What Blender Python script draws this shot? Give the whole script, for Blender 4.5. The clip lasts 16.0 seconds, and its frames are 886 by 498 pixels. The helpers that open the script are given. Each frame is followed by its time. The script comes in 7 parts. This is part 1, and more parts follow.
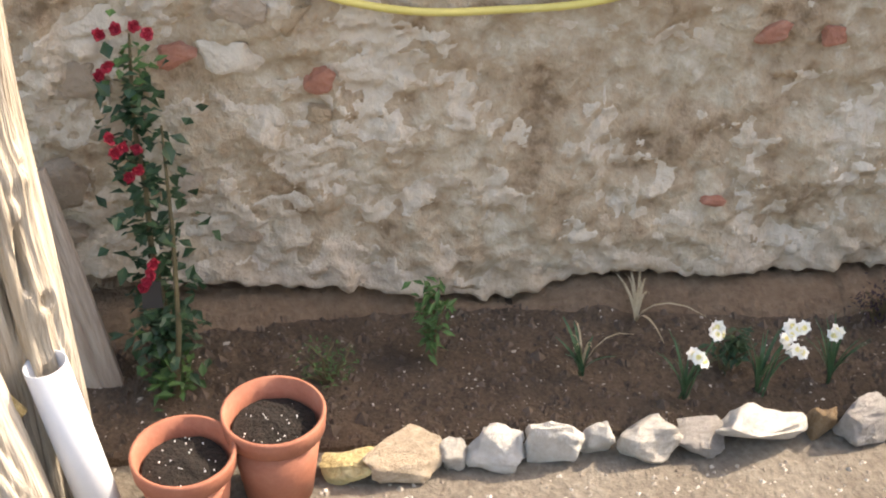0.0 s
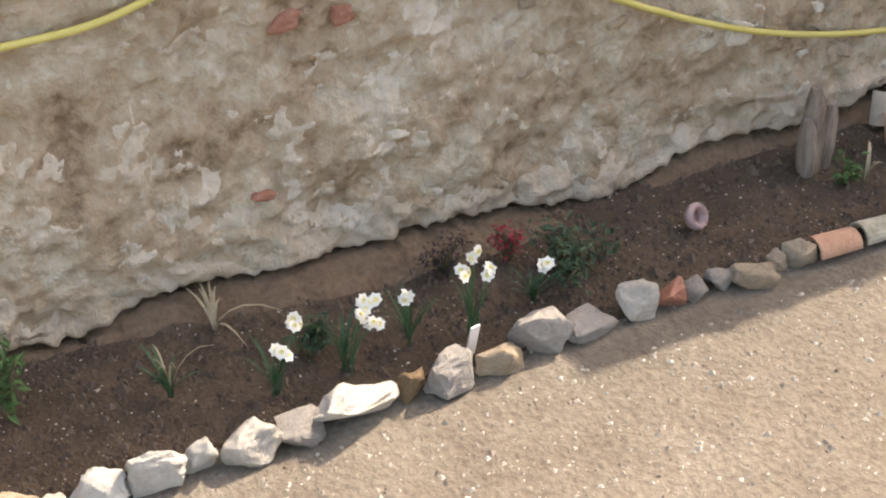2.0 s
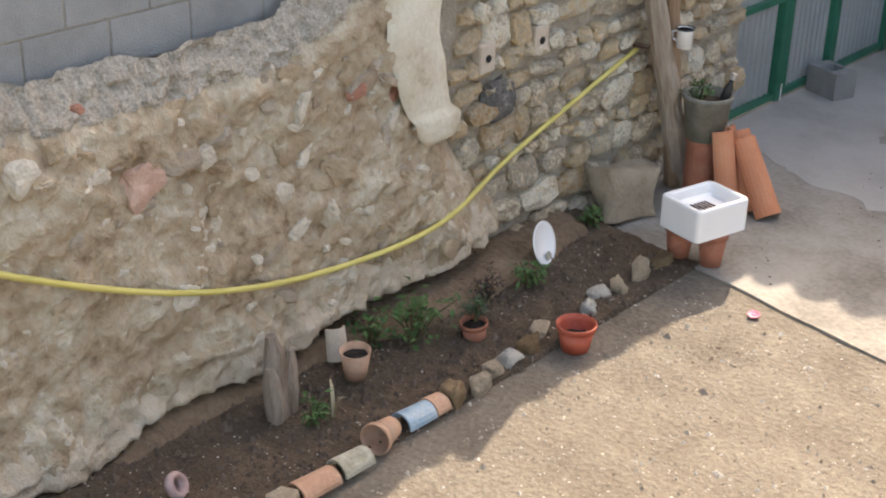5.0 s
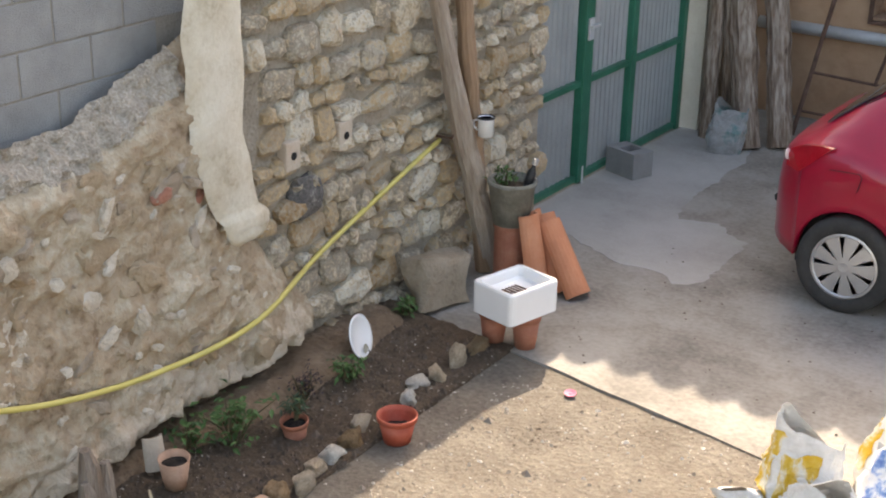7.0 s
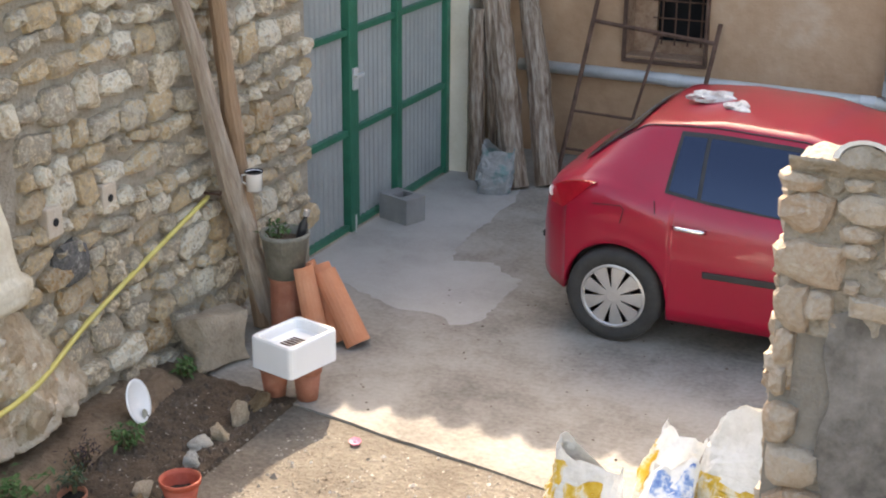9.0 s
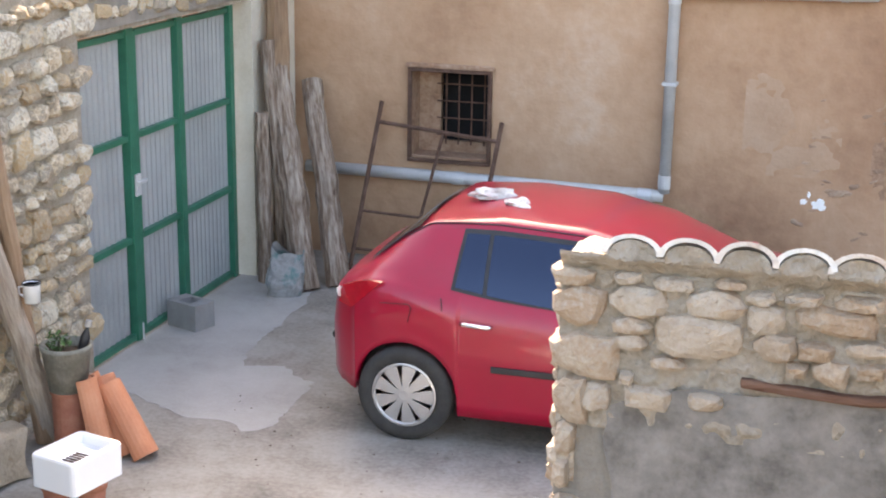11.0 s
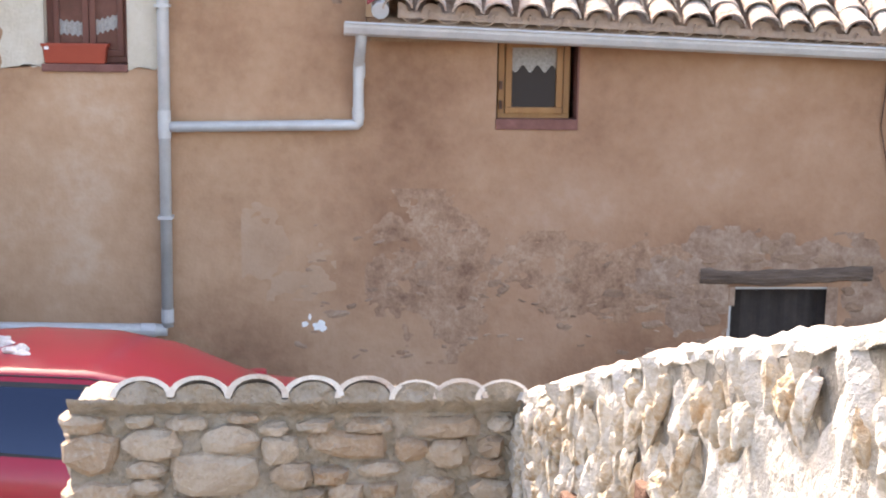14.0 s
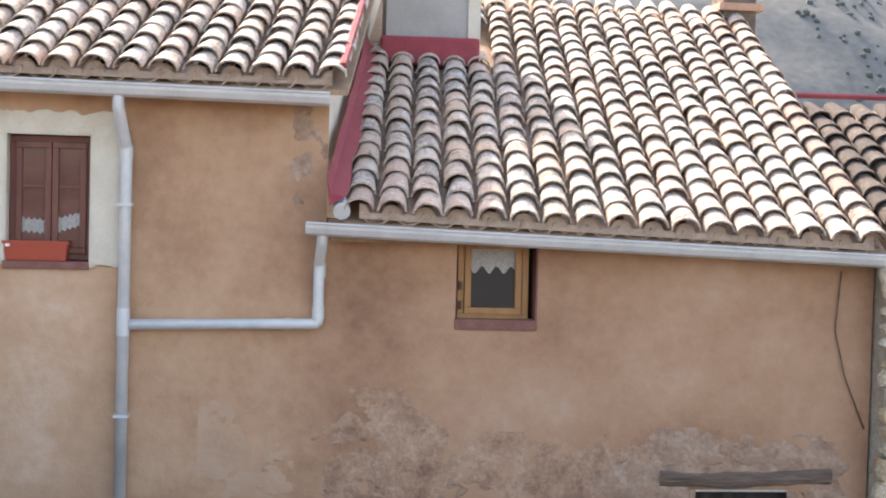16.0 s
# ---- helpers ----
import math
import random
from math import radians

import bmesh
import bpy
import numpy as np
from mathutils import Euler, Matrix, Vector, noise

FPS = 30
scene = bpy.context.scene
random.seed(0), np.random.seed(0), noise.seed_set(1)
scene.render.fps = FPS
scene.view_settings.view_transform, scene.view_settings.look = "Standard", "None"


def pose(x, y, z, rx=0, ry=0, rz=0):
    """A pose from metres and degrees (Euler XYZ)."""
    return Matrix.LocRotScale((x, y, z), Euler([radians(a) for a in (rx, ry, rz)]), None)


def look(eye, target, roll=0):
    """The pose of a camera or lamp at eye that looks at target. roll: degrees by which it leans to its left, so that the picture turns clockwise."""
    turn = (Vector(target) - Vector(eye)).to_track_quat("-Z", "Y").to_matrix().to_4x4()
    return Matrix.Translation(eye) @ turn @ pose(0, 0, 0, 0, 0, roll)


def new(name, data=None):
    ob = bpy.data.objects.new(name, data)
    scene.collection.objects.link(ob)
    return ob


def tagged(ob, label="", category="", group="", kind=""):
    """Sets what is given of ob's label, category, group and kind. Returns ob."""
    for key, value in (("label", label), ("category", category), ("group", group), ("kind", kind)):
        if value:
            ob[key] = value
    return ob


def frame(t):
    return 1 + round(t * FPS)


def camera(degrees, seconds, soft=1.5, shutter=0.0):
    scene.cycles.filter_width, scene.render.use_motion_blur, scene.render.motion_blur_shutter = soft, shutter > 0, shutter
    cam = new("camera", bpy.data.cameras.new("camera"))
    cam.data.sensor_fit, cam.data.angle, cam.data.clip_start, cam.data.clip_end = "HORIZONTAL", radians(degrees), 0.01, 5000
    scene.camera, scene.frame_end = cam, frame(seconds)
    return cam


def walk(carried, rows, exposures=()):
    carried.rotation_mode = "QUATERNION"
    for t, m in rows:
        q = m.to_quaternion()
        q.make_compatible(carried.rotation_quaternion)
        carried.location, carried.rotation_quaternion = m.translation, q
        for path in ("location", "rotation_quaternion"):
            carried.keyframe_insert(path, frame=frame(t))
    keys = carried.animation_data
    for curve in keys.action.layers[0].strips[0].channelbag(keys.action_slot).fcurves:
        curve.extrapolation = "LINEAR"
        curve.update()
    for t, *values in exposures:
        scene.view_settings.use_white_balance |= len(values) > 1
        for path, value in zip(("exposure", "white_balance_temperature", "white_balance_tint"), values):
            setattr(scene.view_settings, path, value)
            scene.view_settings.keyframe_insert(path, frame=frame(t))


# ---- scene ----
cam = camera(34.53, 16.0, soft=2.0)
# seconds, heading, tilt, lean (degrees), place
PATH = [(0, -84.55, -36.18, 0.42, -0.116, -0.274, 3.450), (0.5, -84.72, -36.22, -2.62, -0.110, -0.242, 3.451),
        (1, -79.19, -37.32, -2.04, -0.119, -0.214, 3.450), (1.5, -71.19, -37.22, -0.43, -0.120, -0.182, 3.445),
        (2, -64.42, -36.11, -0.34, -0.116, -0.163, 3.445), (2.5, -59.75, -35.28, -0.29, -0.122, -0.145, 3.438),
        (3, -56.19, -34.26, -0.45, -0.111, -0.125, 3.449), (3.5, -50.98, -32.23, 0.36, -0.110, -0.116, 3.456),
        (4, -46.73, -30.09, 0.83, -0.112, -0.105, 3.465), (4.5, -43.40, -27.48, 1.92, -0.102, -0.081, 3.477),
        (5, -40.92, -25.74, 1.54, -0.085, -0.060, 3.488), (5.2, -39.70, -25.15, 1.07, -0.081, -0.051, 3.494),
        (7.3, -31.86, -21.46, 1.40, -0.056, -0.052, 3.503), (7.5, -30.93, -21.18, 1.39, -0.050, -0.055, 3.502),
        (8.0, -28.68, -20.70, 1.25, -0.026, -0.039, 3.499), (8.5, -26.46, -20.62, 1.07, -0.002, -0.022, 3.496), (8.7, -25.40, -20.36, 0.83, 0.004, -0.025, 3.493),
        (10.8, -17.09, -15.18, 0.89, 0.080, 0.013, 3.504), (11, -15.73, -15.57, 0.94, 0.087, 0.019, 3.503),
        (11.5, -10.53, -16.55, -0.48, 0.065, 0.035, 3.505), (12, -5.76, -16.37, -0.06, 0.062, 0.033, 3.512),
        (12.5, -2.06, -15.18, 0.03, 0.066, 0.029, 3.516), (13, 0.86, -13.61, 0.36, 0.071, 0.018, 3.525),
        (13.5, 2.64, -11.55, 0.99, 0.077, 0.015, 3.536), (14, 4.44, -10.16, 0.94, 0.082, 0.014, 3.543),
        (14.5, 3.92, -7.73, 0.90, 0.075, 0.022, 3.539), (15, 2.75, -5.20, 0.25, 0.062, 0.023, 3.539),
        (15.5, 2.72, -3.25, 0.58, 0.056, 0.022, 3.539), (16, 6.05, -2.09, 1.52, 0.052, 0.003, 3.540)]
rows = [(t, pose(x, y, z, 90 + tilt, 0, -head) @ pose(0, 0, 0, 0, 0, lean)) for t, head, tilt, lean, x, y, z in PATH]
walk(cam, rows, [(0, 1.98, 7850, 14), (5, 2.07, 8200, 13), (8.7, 2.21, 8200, 13), (10.8, 2.74, 7900, 15), (12.5, 2.70, 7700, 20), (14, 2.45, 7650, 19), (16, 2.36, 7500, 15)])

# ---- light ----
SUN_EL, SUN_AZ = radians(40.4), math.atan2(-0.36, 0.933)
world = bpy.data.worlds.new("world")
scene.world = world
world.use_nodes = True
wn = world.node_tree
sky = wn.nodes.new("ShaderNodeTexSky")
sky.sky_type, sky.sun_disc = "NISHITA", False
sky.dust_density, sky.ozone_density = 3.0, 0.6
sky.sun_elevation, sky.sun_rotation = SUN_EL, SUN_AZ
wn.links.new(sky.outputs[0], wn.nodes["Background"].inputs[0])
wn.nodes["Background"].inputs[1].default_value = 0.15
sun = new("sun", bpy.data.lights.new("sun", "SUN"))
sun.data.energy, sun.data.angle, sun.data.color = 2.3, radians(0.5), (1.0, 0.96, 0.90)
SUN_DIR = Vector((math.sin(SUN_AZ) * math.cos(SUN_EL), math.cos(SUN_AZ) * math.cos(SUN_EL), math.sin(SUN_EL)))
sun.matrix_world = look(SUN_DIR * 60, (0, 0, 0))


# ---- materials ----
def surf(name, cols, scale=6.0, rough=0.85, bump=0.3, bscale=60.0, rnd=0.0, metal=0.0, coat=0.0, stretch=(1, 1, 1), fine=0.25, contrast=2.6, bdist=0.02, local=False, island=False, spec=0.4):
    """A worn surface: a ramp of colours over coarse and fine noise, with relief. rnd: how far each piece strays along the ramp."""
    m = bpy.data.materials.new(name)
    m.use_nodes = True
    t = m.node_tree
    N, L = t.nodes, t.links
    b = N["Principled BSDF"]
    src = N.new("ShaderNodeTexCoord").outputs["Object"] if local else N.new("ShaderNodeNewGeometry").outputs["Position"]
    mp = N.new("ShaderNodeMapping")
    mp.inputs["Scale"].default_value = stretch
    L.new(src, mp.inputs[0])

    def tex(s, detail):
        n = N.new("ShaderNodeTexNoise")
        n.inputs["Scale"].default_value, n.inputs["Detail"].default_value, n.inputs["Roughness"].default_value = s, detail, 0.62
        L.new(mp.outputs[0], n.inputs["Vector"])
        return n.outputs[0]

    def math_node(op, a, c):
        n = N.new("ShaderNodeMath")
        n.operation = op
        for i, v in enumerate((a, c)):
            if isinstance(v, (int, float)):
                n.inputs[i].default_value = v
            else:
                L.new(v, n.inputs[i])
        return n.outputs[0]

    big, small = tex(scale, 5), tex(bscale, 4)
    f = math_node("ADD", math_node("MULTIPLY", big, 1 - fine), math_node("MULTIPLY", small, fine))
    f = math_node("ADD", math_node("MULTIPLY", math_node("SUBTRACT", f, 0.5), contrast), 0.5)
    if rnd:
        r = N.new("ShaderNodeNewGeometry").outputs["Random Per Island"] if island else N.new("ShaderNodeObjectInfo").outputs["Random"]
        f = math_node("ADD", math_node("MULTIPLY", f, 1 - rnd), math_node("MULTIPLY", r, rnd))
    ramp = N.new("ShaderNodeValToRGB")
    e = ramp.color_ramp.elements
    while len(e) < len(cols):
        e.new(0.5)
    for i, c in enumerate(cols):
        e[i].position = i / max(1, len(cols) - 1)
        e[i].color = (*c, 1)
    L.new(f, ramp.inputs[0])
    L.new(ramp.outputs[0], b.inputs["Base Color"])
    b.inputs["Roughness"].default_value, b.inputs["Metallic"].default_value = rough, metal
    b.inputs["Coat Weight"].default_value = coat
    b.inputs["Coat Roughness"].default_value = 0.05
    b.inputs["Specular IOR Level"].default_value = spec
    if bump:
        bn = N.new("ShaderNodeBump")
        bn.inputs["Strength"].default_value, bn.inputs["Distance"].default_value = bump, bdist
        L.new(math_node("ADD", small, math_node("MULTIPLY", big, 0.7)), bn.inputs["Height"])
        L.new(bn.outputs[0], b.inputs["Normal"])
    return m


plaster_old = surf("old lime plaster", [(0.2, 0.138, 0.084), (0.31, 0.227, 0.149), (0.385, 0.295, 0.2), (0.42, 0.34, 0.242), (0.48, 0.414, 0.312), (0.54, 0.478, 0.381)], 3.4, 0.95, 0.9, 20, fine=0.36, contrast=3.4, bdist=0.04)
plaster_flake = surf("flaking grey lime", [(0.38, 0.30, 0.215), (0.48, 0.405, 0.31), (0.55, 0.48, 0.385), (0.60, 0.54, 0.45)], 4, 0.95, 0.9, 26, fine=0.4, bdist=0.03)
plaster_edge = surf("pale lime skim", [(0.30, 0.225, 0.15), (0.43, 0.345, 0.25), (0.50, 0.42, 0.325), (0.54, 0.47, 0.38)], 6, 0.95, 0.8, 30, fine=0.35, bdist=0.03)
earth_wall = surf("earth footing", [(0.13, 0.09, 0.06), (0.22, 0.16, 0.11), (0.31, 0.24, 0.175)], 6, 0.95, 0.9, 30, fine=0.4)
soil = surf("dark garden soil", [(0.042, 0.029, 0.019), (0.082, 0.057, 0.037), (0.145, 0.104, 0.069)], 6, 0.95, 1.0, 55, fine=0.5)
dirt = surf("sandy dirt", [(0.09, 0.073, 0.055), (0.135, 0.112, 0.086), (0.175, 0.15, 0.118), (0.24, 0.212, 0.172)], 3.0, 0.95, 0.8, 32, fine=0.55, contrast=2.7)
concrete_old = surf("stained concrete", [(0.15, 0.133, 0.112), (0.23, 0.207, 0.178), (0.30, 0.275, 0.24), (0.34, 0.315, 0.28)], 1.6, 0.85, 0.3, 30, fine=0.3, contrast=3.2)
concrete_new = surf("pale concrete", [(0.27, 0.256, 0.234), (0.36, 0.343, 0.318), (0.42, 0.402, 0.376)], 1.5, 0.8, 0.2, 50)
mortar = surf("grey mortar", [(0.19, 0.17, 0.145), (0.27, 0.245, 0.21), (0.34, 0.31, 0.27)], 5, 0.95, 0.7, 60)
ledge_mat = surf("gravelly mortar", [(0.26, 0.22, 0.175), (0.40, 0.35, 0.285), (0.54, 0.485, 0.41)], 14, 0.95, 1.0, 70, fine=0.6, contrast=3.4)
block_mat = surf("grey concrete block", [(0.22, 0.22, 0.22), (0.29, 0.29, 0.285), (0.35, 0.35, 0.34)], 6, 0.95, 0.6, 120, rnd=0.25)
stone_mat = surf("field stone", [(0.204, 0.153, 0.104), (0.347, 0.218, 0.104), (0.367, 0.307, 0.225), (0.479, 0.346, 0.198), (0.469, 0.416, 0.324), (0.275, 0.233, 0.18), (0.53, 0.426, 0.297), (0.612, 0.564, 0.459), (0.337, 0.292, 0.23), (0.469, 0.297, 0.189)], 11, 0.9, 1.0, 45, rnd=0.66, fine=0.5, contrast=3.4)
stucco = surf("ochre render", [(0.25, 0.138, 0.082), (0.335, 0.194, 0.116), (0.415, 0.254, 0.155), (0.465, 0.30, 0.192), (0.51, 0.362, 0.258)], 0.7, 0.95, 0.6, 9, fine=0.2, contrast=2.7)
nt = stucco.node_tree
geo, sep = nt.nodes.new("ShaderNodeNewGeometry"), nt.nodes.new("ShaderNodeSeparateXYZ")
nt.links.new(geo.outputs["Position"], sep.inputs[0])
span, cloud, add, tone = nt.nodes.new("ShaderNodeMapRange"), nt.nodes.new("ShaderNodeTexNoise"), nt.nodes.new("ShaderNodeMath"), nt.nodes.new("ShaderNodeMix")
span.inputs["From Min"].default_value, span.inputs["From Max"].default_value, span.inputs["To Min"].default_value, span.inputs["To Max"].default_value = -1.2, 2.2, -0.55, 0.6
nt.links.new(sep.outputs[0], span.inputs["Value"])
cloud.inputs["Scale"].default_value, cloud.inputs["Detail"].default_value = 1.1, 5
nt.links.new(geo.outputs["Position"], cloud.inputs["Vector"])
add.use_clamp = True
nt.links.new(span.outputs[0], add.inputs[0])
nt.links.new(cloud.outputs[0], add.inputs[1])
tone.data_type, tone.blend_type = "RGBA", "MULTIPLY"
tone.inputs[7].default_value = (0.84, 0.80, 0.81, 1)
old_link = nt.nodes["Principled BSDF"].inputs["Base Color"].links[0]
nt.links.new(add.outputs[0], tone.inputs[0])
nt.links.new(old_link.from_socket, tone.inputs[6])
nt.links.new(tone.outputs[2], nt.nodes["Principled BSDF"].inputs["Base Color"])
stucco_pale = surf("patched pale render", [(0.20, 0.113, 0.073), (0.29, 0.174, 0.112), (0.37, 0.235, 0.156), (0.44, 0.305, 0.215)], 4.5, 0.95, 0.7, 25, fine=0.4, contrast=3.2)
cream = surf("cream render", [(0.46, 0.41, 0.32), (0.55, 0.50, 0.41), (0.61, 0.57, 0.49)], 3, 0.9, 0.4, 40)
tile_mat = surf("weathered roof tile", [(0.077, 0.061, 0.052), (0.263, 0.156, 0.119), (0.464, 0.366, 0.293), (0.495, 0.444, 0.38), (0.201, 0.148, 0.123), (0.511, 0.467, 0.412), (0.387, 0.249, 0.19), (0.48, 0.389, 0.301), (0.132, 0.106, 0.092), (0.464, 0.413, 0.341)], 9, 0.9, 0.6, 50, rnd=0.62, fine=0.45, contrast=3.0)
tile_white = surf("lime-washed tile", [(0.42, 0.27, 0.2), (0.56, 0.47, 0.39), (0.66, 0.60, 0.52), (0.70, 0.66, 0.60)], 10, 0.9, 0.5, 60, rnd=0.5)
zinc = surf("galvanised pipe", [(0.40, 0.41, 0.41), (0.49, 0.50, 0.50), (0.56, 0.57, 0.57)], 4, 0.45, 0.05, 60, metal=0.15)
wood_old = surf("weathered timber", [(0.14, 0.10, 0.075), (0.25, 0.19, 0.145), (0.36, 0.30, 0.24), (0.45, 0.39, 0.32)], 5, 0.9, 0.9, 40, stretch=(1, 1, 0.12), rnd=0.2, fine=0.5, local=True)
wood_pale = surf("sun-bleached trunk", [(0.14, 0.11, 0.08), (0.31, 0.265, 0.205), (0.42, 0.375, 0.31), (0.50, 0.46, 0.395)], 6, 0.9, 0.9, 40, stretch=(1, 1, 0.1), fine=0.5, local=True)
wood_brown = surf("brown pole", [(0.17, 0.10, 0.06), (0.28, 0.18, 0.11), (0.36, 0.25, 0.165)], 6, 0.8, 0.7, 40, stretch=(1, 1, 0.1), fine=0.5, local=True)
terracotta = surf("terracotta", [(0.26, 0.092, 0.055), (0.34, 0.130, 0.080), (0.41, 0.19, 0.125)], 9, 0.75, 0.15, 60, rnd=0.2)
terra_old = surf("weathered terracotta", [(0.36, 0.20, 0.13), (0.46, 0.28, 0.19), (0.50, 0.36, 0.27)], 12, 0.9, 0.4, 60, rnd=0.3)
white_glaze = surf("white glaze", [(0.78, 0.78, 0.77), (0.82, 0.82, 0.81)], 4, 0.15, 0.0, 20, coat=0.5)
green_paint = surf("green painted steel", [(0.012, 0.10, 0.060), (0.018, 0.14, 0.085), (0.025, 0.17, 0.105)], 4, 0.4, 0.1, 60)
sheet_mat = surf("grey corrugated sheet", [(0.235, 0.25, 0.25), (0.30, 0.315, 0.312), (0.355, 0.37, 0.365)], 1.5, 0.5, 0.05, 60, metal=0.1)
rust = surf("rusty iron", [(0.06, 0.032, 0.022), (0.11, 0.06, 0.042), (0.17, 0.10, 0.075)], 12, 0.9, 0.5, 80)
# near-black colour that paints the unlit inside of openings and hollows
hollow_dark = surf("painted dark of hollows", [(0.008, 0.008, 0.009), (0.018, 0.017, 0.017)], 3, 0.9, 0, 20)
red_paint = surf("red car paint", [(0.30, 0.002, 0.022), (0.33, 0.003, 0.027)], 3, 0.3, 0.0, 20, coat=0.45, fine=0.1)
rubber = surf("tyre rubber", [(0.025, 0.025, 0.025), (0.05, 0.049, 0.047)], 12, 0.85, 0.2, 80)
silver = surf("silver wheel cover", [(0.42, 0.41, 0.40), (0.50, 0.49, 0.48)], 6, 0.4, 0.05, 60, metal=0.6)
black_plastic = surf("black plastic", [(0.015, 0.015, 0.016), (0.03, 0.03, 0.031)], 8, 0.5, 0.05, 60)
hose_mat = surf("yellow hose", [(0.50, 0.42, 0.11), (0.60, 0.52, 0.17)], 8, 0.5, 0.1, 80)
red_flash = surf("red roof sealant", [(0.22, 0.035, 0.045), (0.30, 0.055, 0.065)], 5, 0.8, 0.4, 40)
glass_mat = bpy.data.materials.new("dark glass")
glass_mat.use_nodes = True
gb = glass_mat.node_tree.nodes["Principled BSDF"]
gb.inputs["Base Color"].default_value, gb.inputs["Roughness"].default_value = (0.012, 0.016, 0.022, 1), 0.04
gb.inputs["Specular IOR Level"].default_value = 0.45


# ---- building blocks ----
def link(name, bm, material, parent=None, smooth=False):
    me = bpy.data.meshes.new(name)
    bmesh.ops.recalc_face_normals(bm, faces=bm.faces)
    bm.to_mesh(me)
    bm.free()
    me.materials.append(material)
    if smooth:
        me.polygons.foreach_set("use_smooth", [True] * len(me.polygons))
    ob = new(name, me)
    if parent:
        ob.parent = parent
    return ob


def part(name, bm, material, parent, label="", smooth=False):
    ob = link(name, bm, material, parent, smooth)
    return tagged(ob, label) if label else ob


def thing(name, label, category, group="", kind="", m=None):
    ob = new(name)
    ob.empty_display_size = 0.1
    if m is not None:
        ob.matrix_world = m
    return tagged(ob, label, category, group, kind)


def solo(name, bm, material, label, category="", group="", kind="", smooth=False, m=None):
    ob = link(name, bm, material, None, smooth)
    if m is not None:
        ob.matrix_world = m
    return tagged(ob, label, category, group, kind)


def box(bm, x0, x1, y0, y1, z0, z1, bevel=0.0, m=None):
    vs = [bm.verts.new((x, y, z)) for z in (z0, z1) for x, y in ((x0, y0), (x1, y0), (x1, y1), (x0, y1))]
    fs = [bm.faces.new([vs[i] for i in q]) for q in ((3, 2, 1, 0), (4, 5, 6, 7), (0, 1, 5, 4), (1, 2, 6, 5), (2, 3, 7, 6), (3, 0, 4, 7))]
    if bevel:
        es = list({e for f in fs for e in f.edges})
        r = bmesh.ops.bevel(bm, geom=es, offset=bevel, segments=2, affect="EDGES", profile=0.6)
        vs = list({v for f in r["faces"] for v in f.verts} | {v for v in vs if v.is_valid})
    if m is not None:
        bmesh.ops.transform(bm, matrix=m, verts=[v for v in vs if v.is_valid])
    return bm


def boxes(*dims, bevel=0.0):
    bm = bmesh.new()
    for d in dims:
        box(bm, *d, bevel=bevel)
    return bm


def lathe(profile, n=24, bm=None, m=None):
    """Turned about z: (radius, height) pairs."""
    bm = bm or bmesh.new()
    rings = []
    for r, z in profile:
        rings.append([bm.verts.new((r * math.cos(2 * math.pi * i / n), r * math.sin(2 * math.pi * i / n), z)) for i in range(n)])
    for a, b in zip(rings, rings[1:]):
        for i in range(n):
            bm.faces.new((a[i], a[(i + 1) % n], b[(i + 1) % n], b[i]))
    for ring, (r, z) in ((rings[0], profile[0]), (rings[-1], profile[-1])):
        bm.faces.new(ring)
    if m is not None:
        bmesh.ops.transform(bm, matrix=m, verts=[v for r in rings for v in r])
    return bm


def tube(points, radius, n=8, bm=None, caps=True):
    """A round tube along points; radius may be a list."""
    bm = bm or bmesh.new()
    pts = [Vector(p) for p in points]
    rad = radius if isinstance(radius, (list, tuple)) else [radius] * len(pts)
    rings, side = [], None
    for i, p in enumerate(pts):
        d = (pts[min(i + 1, len(pts) - 1)] - pts[max(i - 1, 0)]).normalized()
        if side is None:
            side = d.orthogonal().normalized()
        side = (side - d * side.dot(d)).normalized()
        up = d.cross(side)
        rings.append([bm.verts.new(p + rad[i] * (math.cos(a) * side + math.sin(a) * up)) for a in (2 * math.pi * k / n for k in range(n))])
    for a, b in zip(rings, rings[1:]):
        for k in range(n):
            bm.faces.new((a[k], a[(k + 1) % n], b[(k + 1) % n], b[k]))
    if caps:
        bm.faces.new(rings[0][::-1])
        bm.faces.new(rings[-1])
    return bm


def wob(p, s, a, seed=0.0):
    return noise.noise(Vector((p[0] * s + seed, p[1] * s - seed, p[2] * s + 2 * seed))) * a


def grid(nx, ny, fn):
    bm = bmesh.new()
    vs = [[bm.verts.new(fn(i / nx, j / ny)) for i in range(nx + 1)] for j in range(ny + 1)]
    for j in range(ny):
        for i in range(nx):
            bm.faces.new((vs[j][i], vs[j][i + 1], vs[j + 1][i + 1], vs[j + 1][i]))
    return bm


def interp(x, table):
    return float(np.interp(x, [a for a, _ in table], [b for _, b in table]))


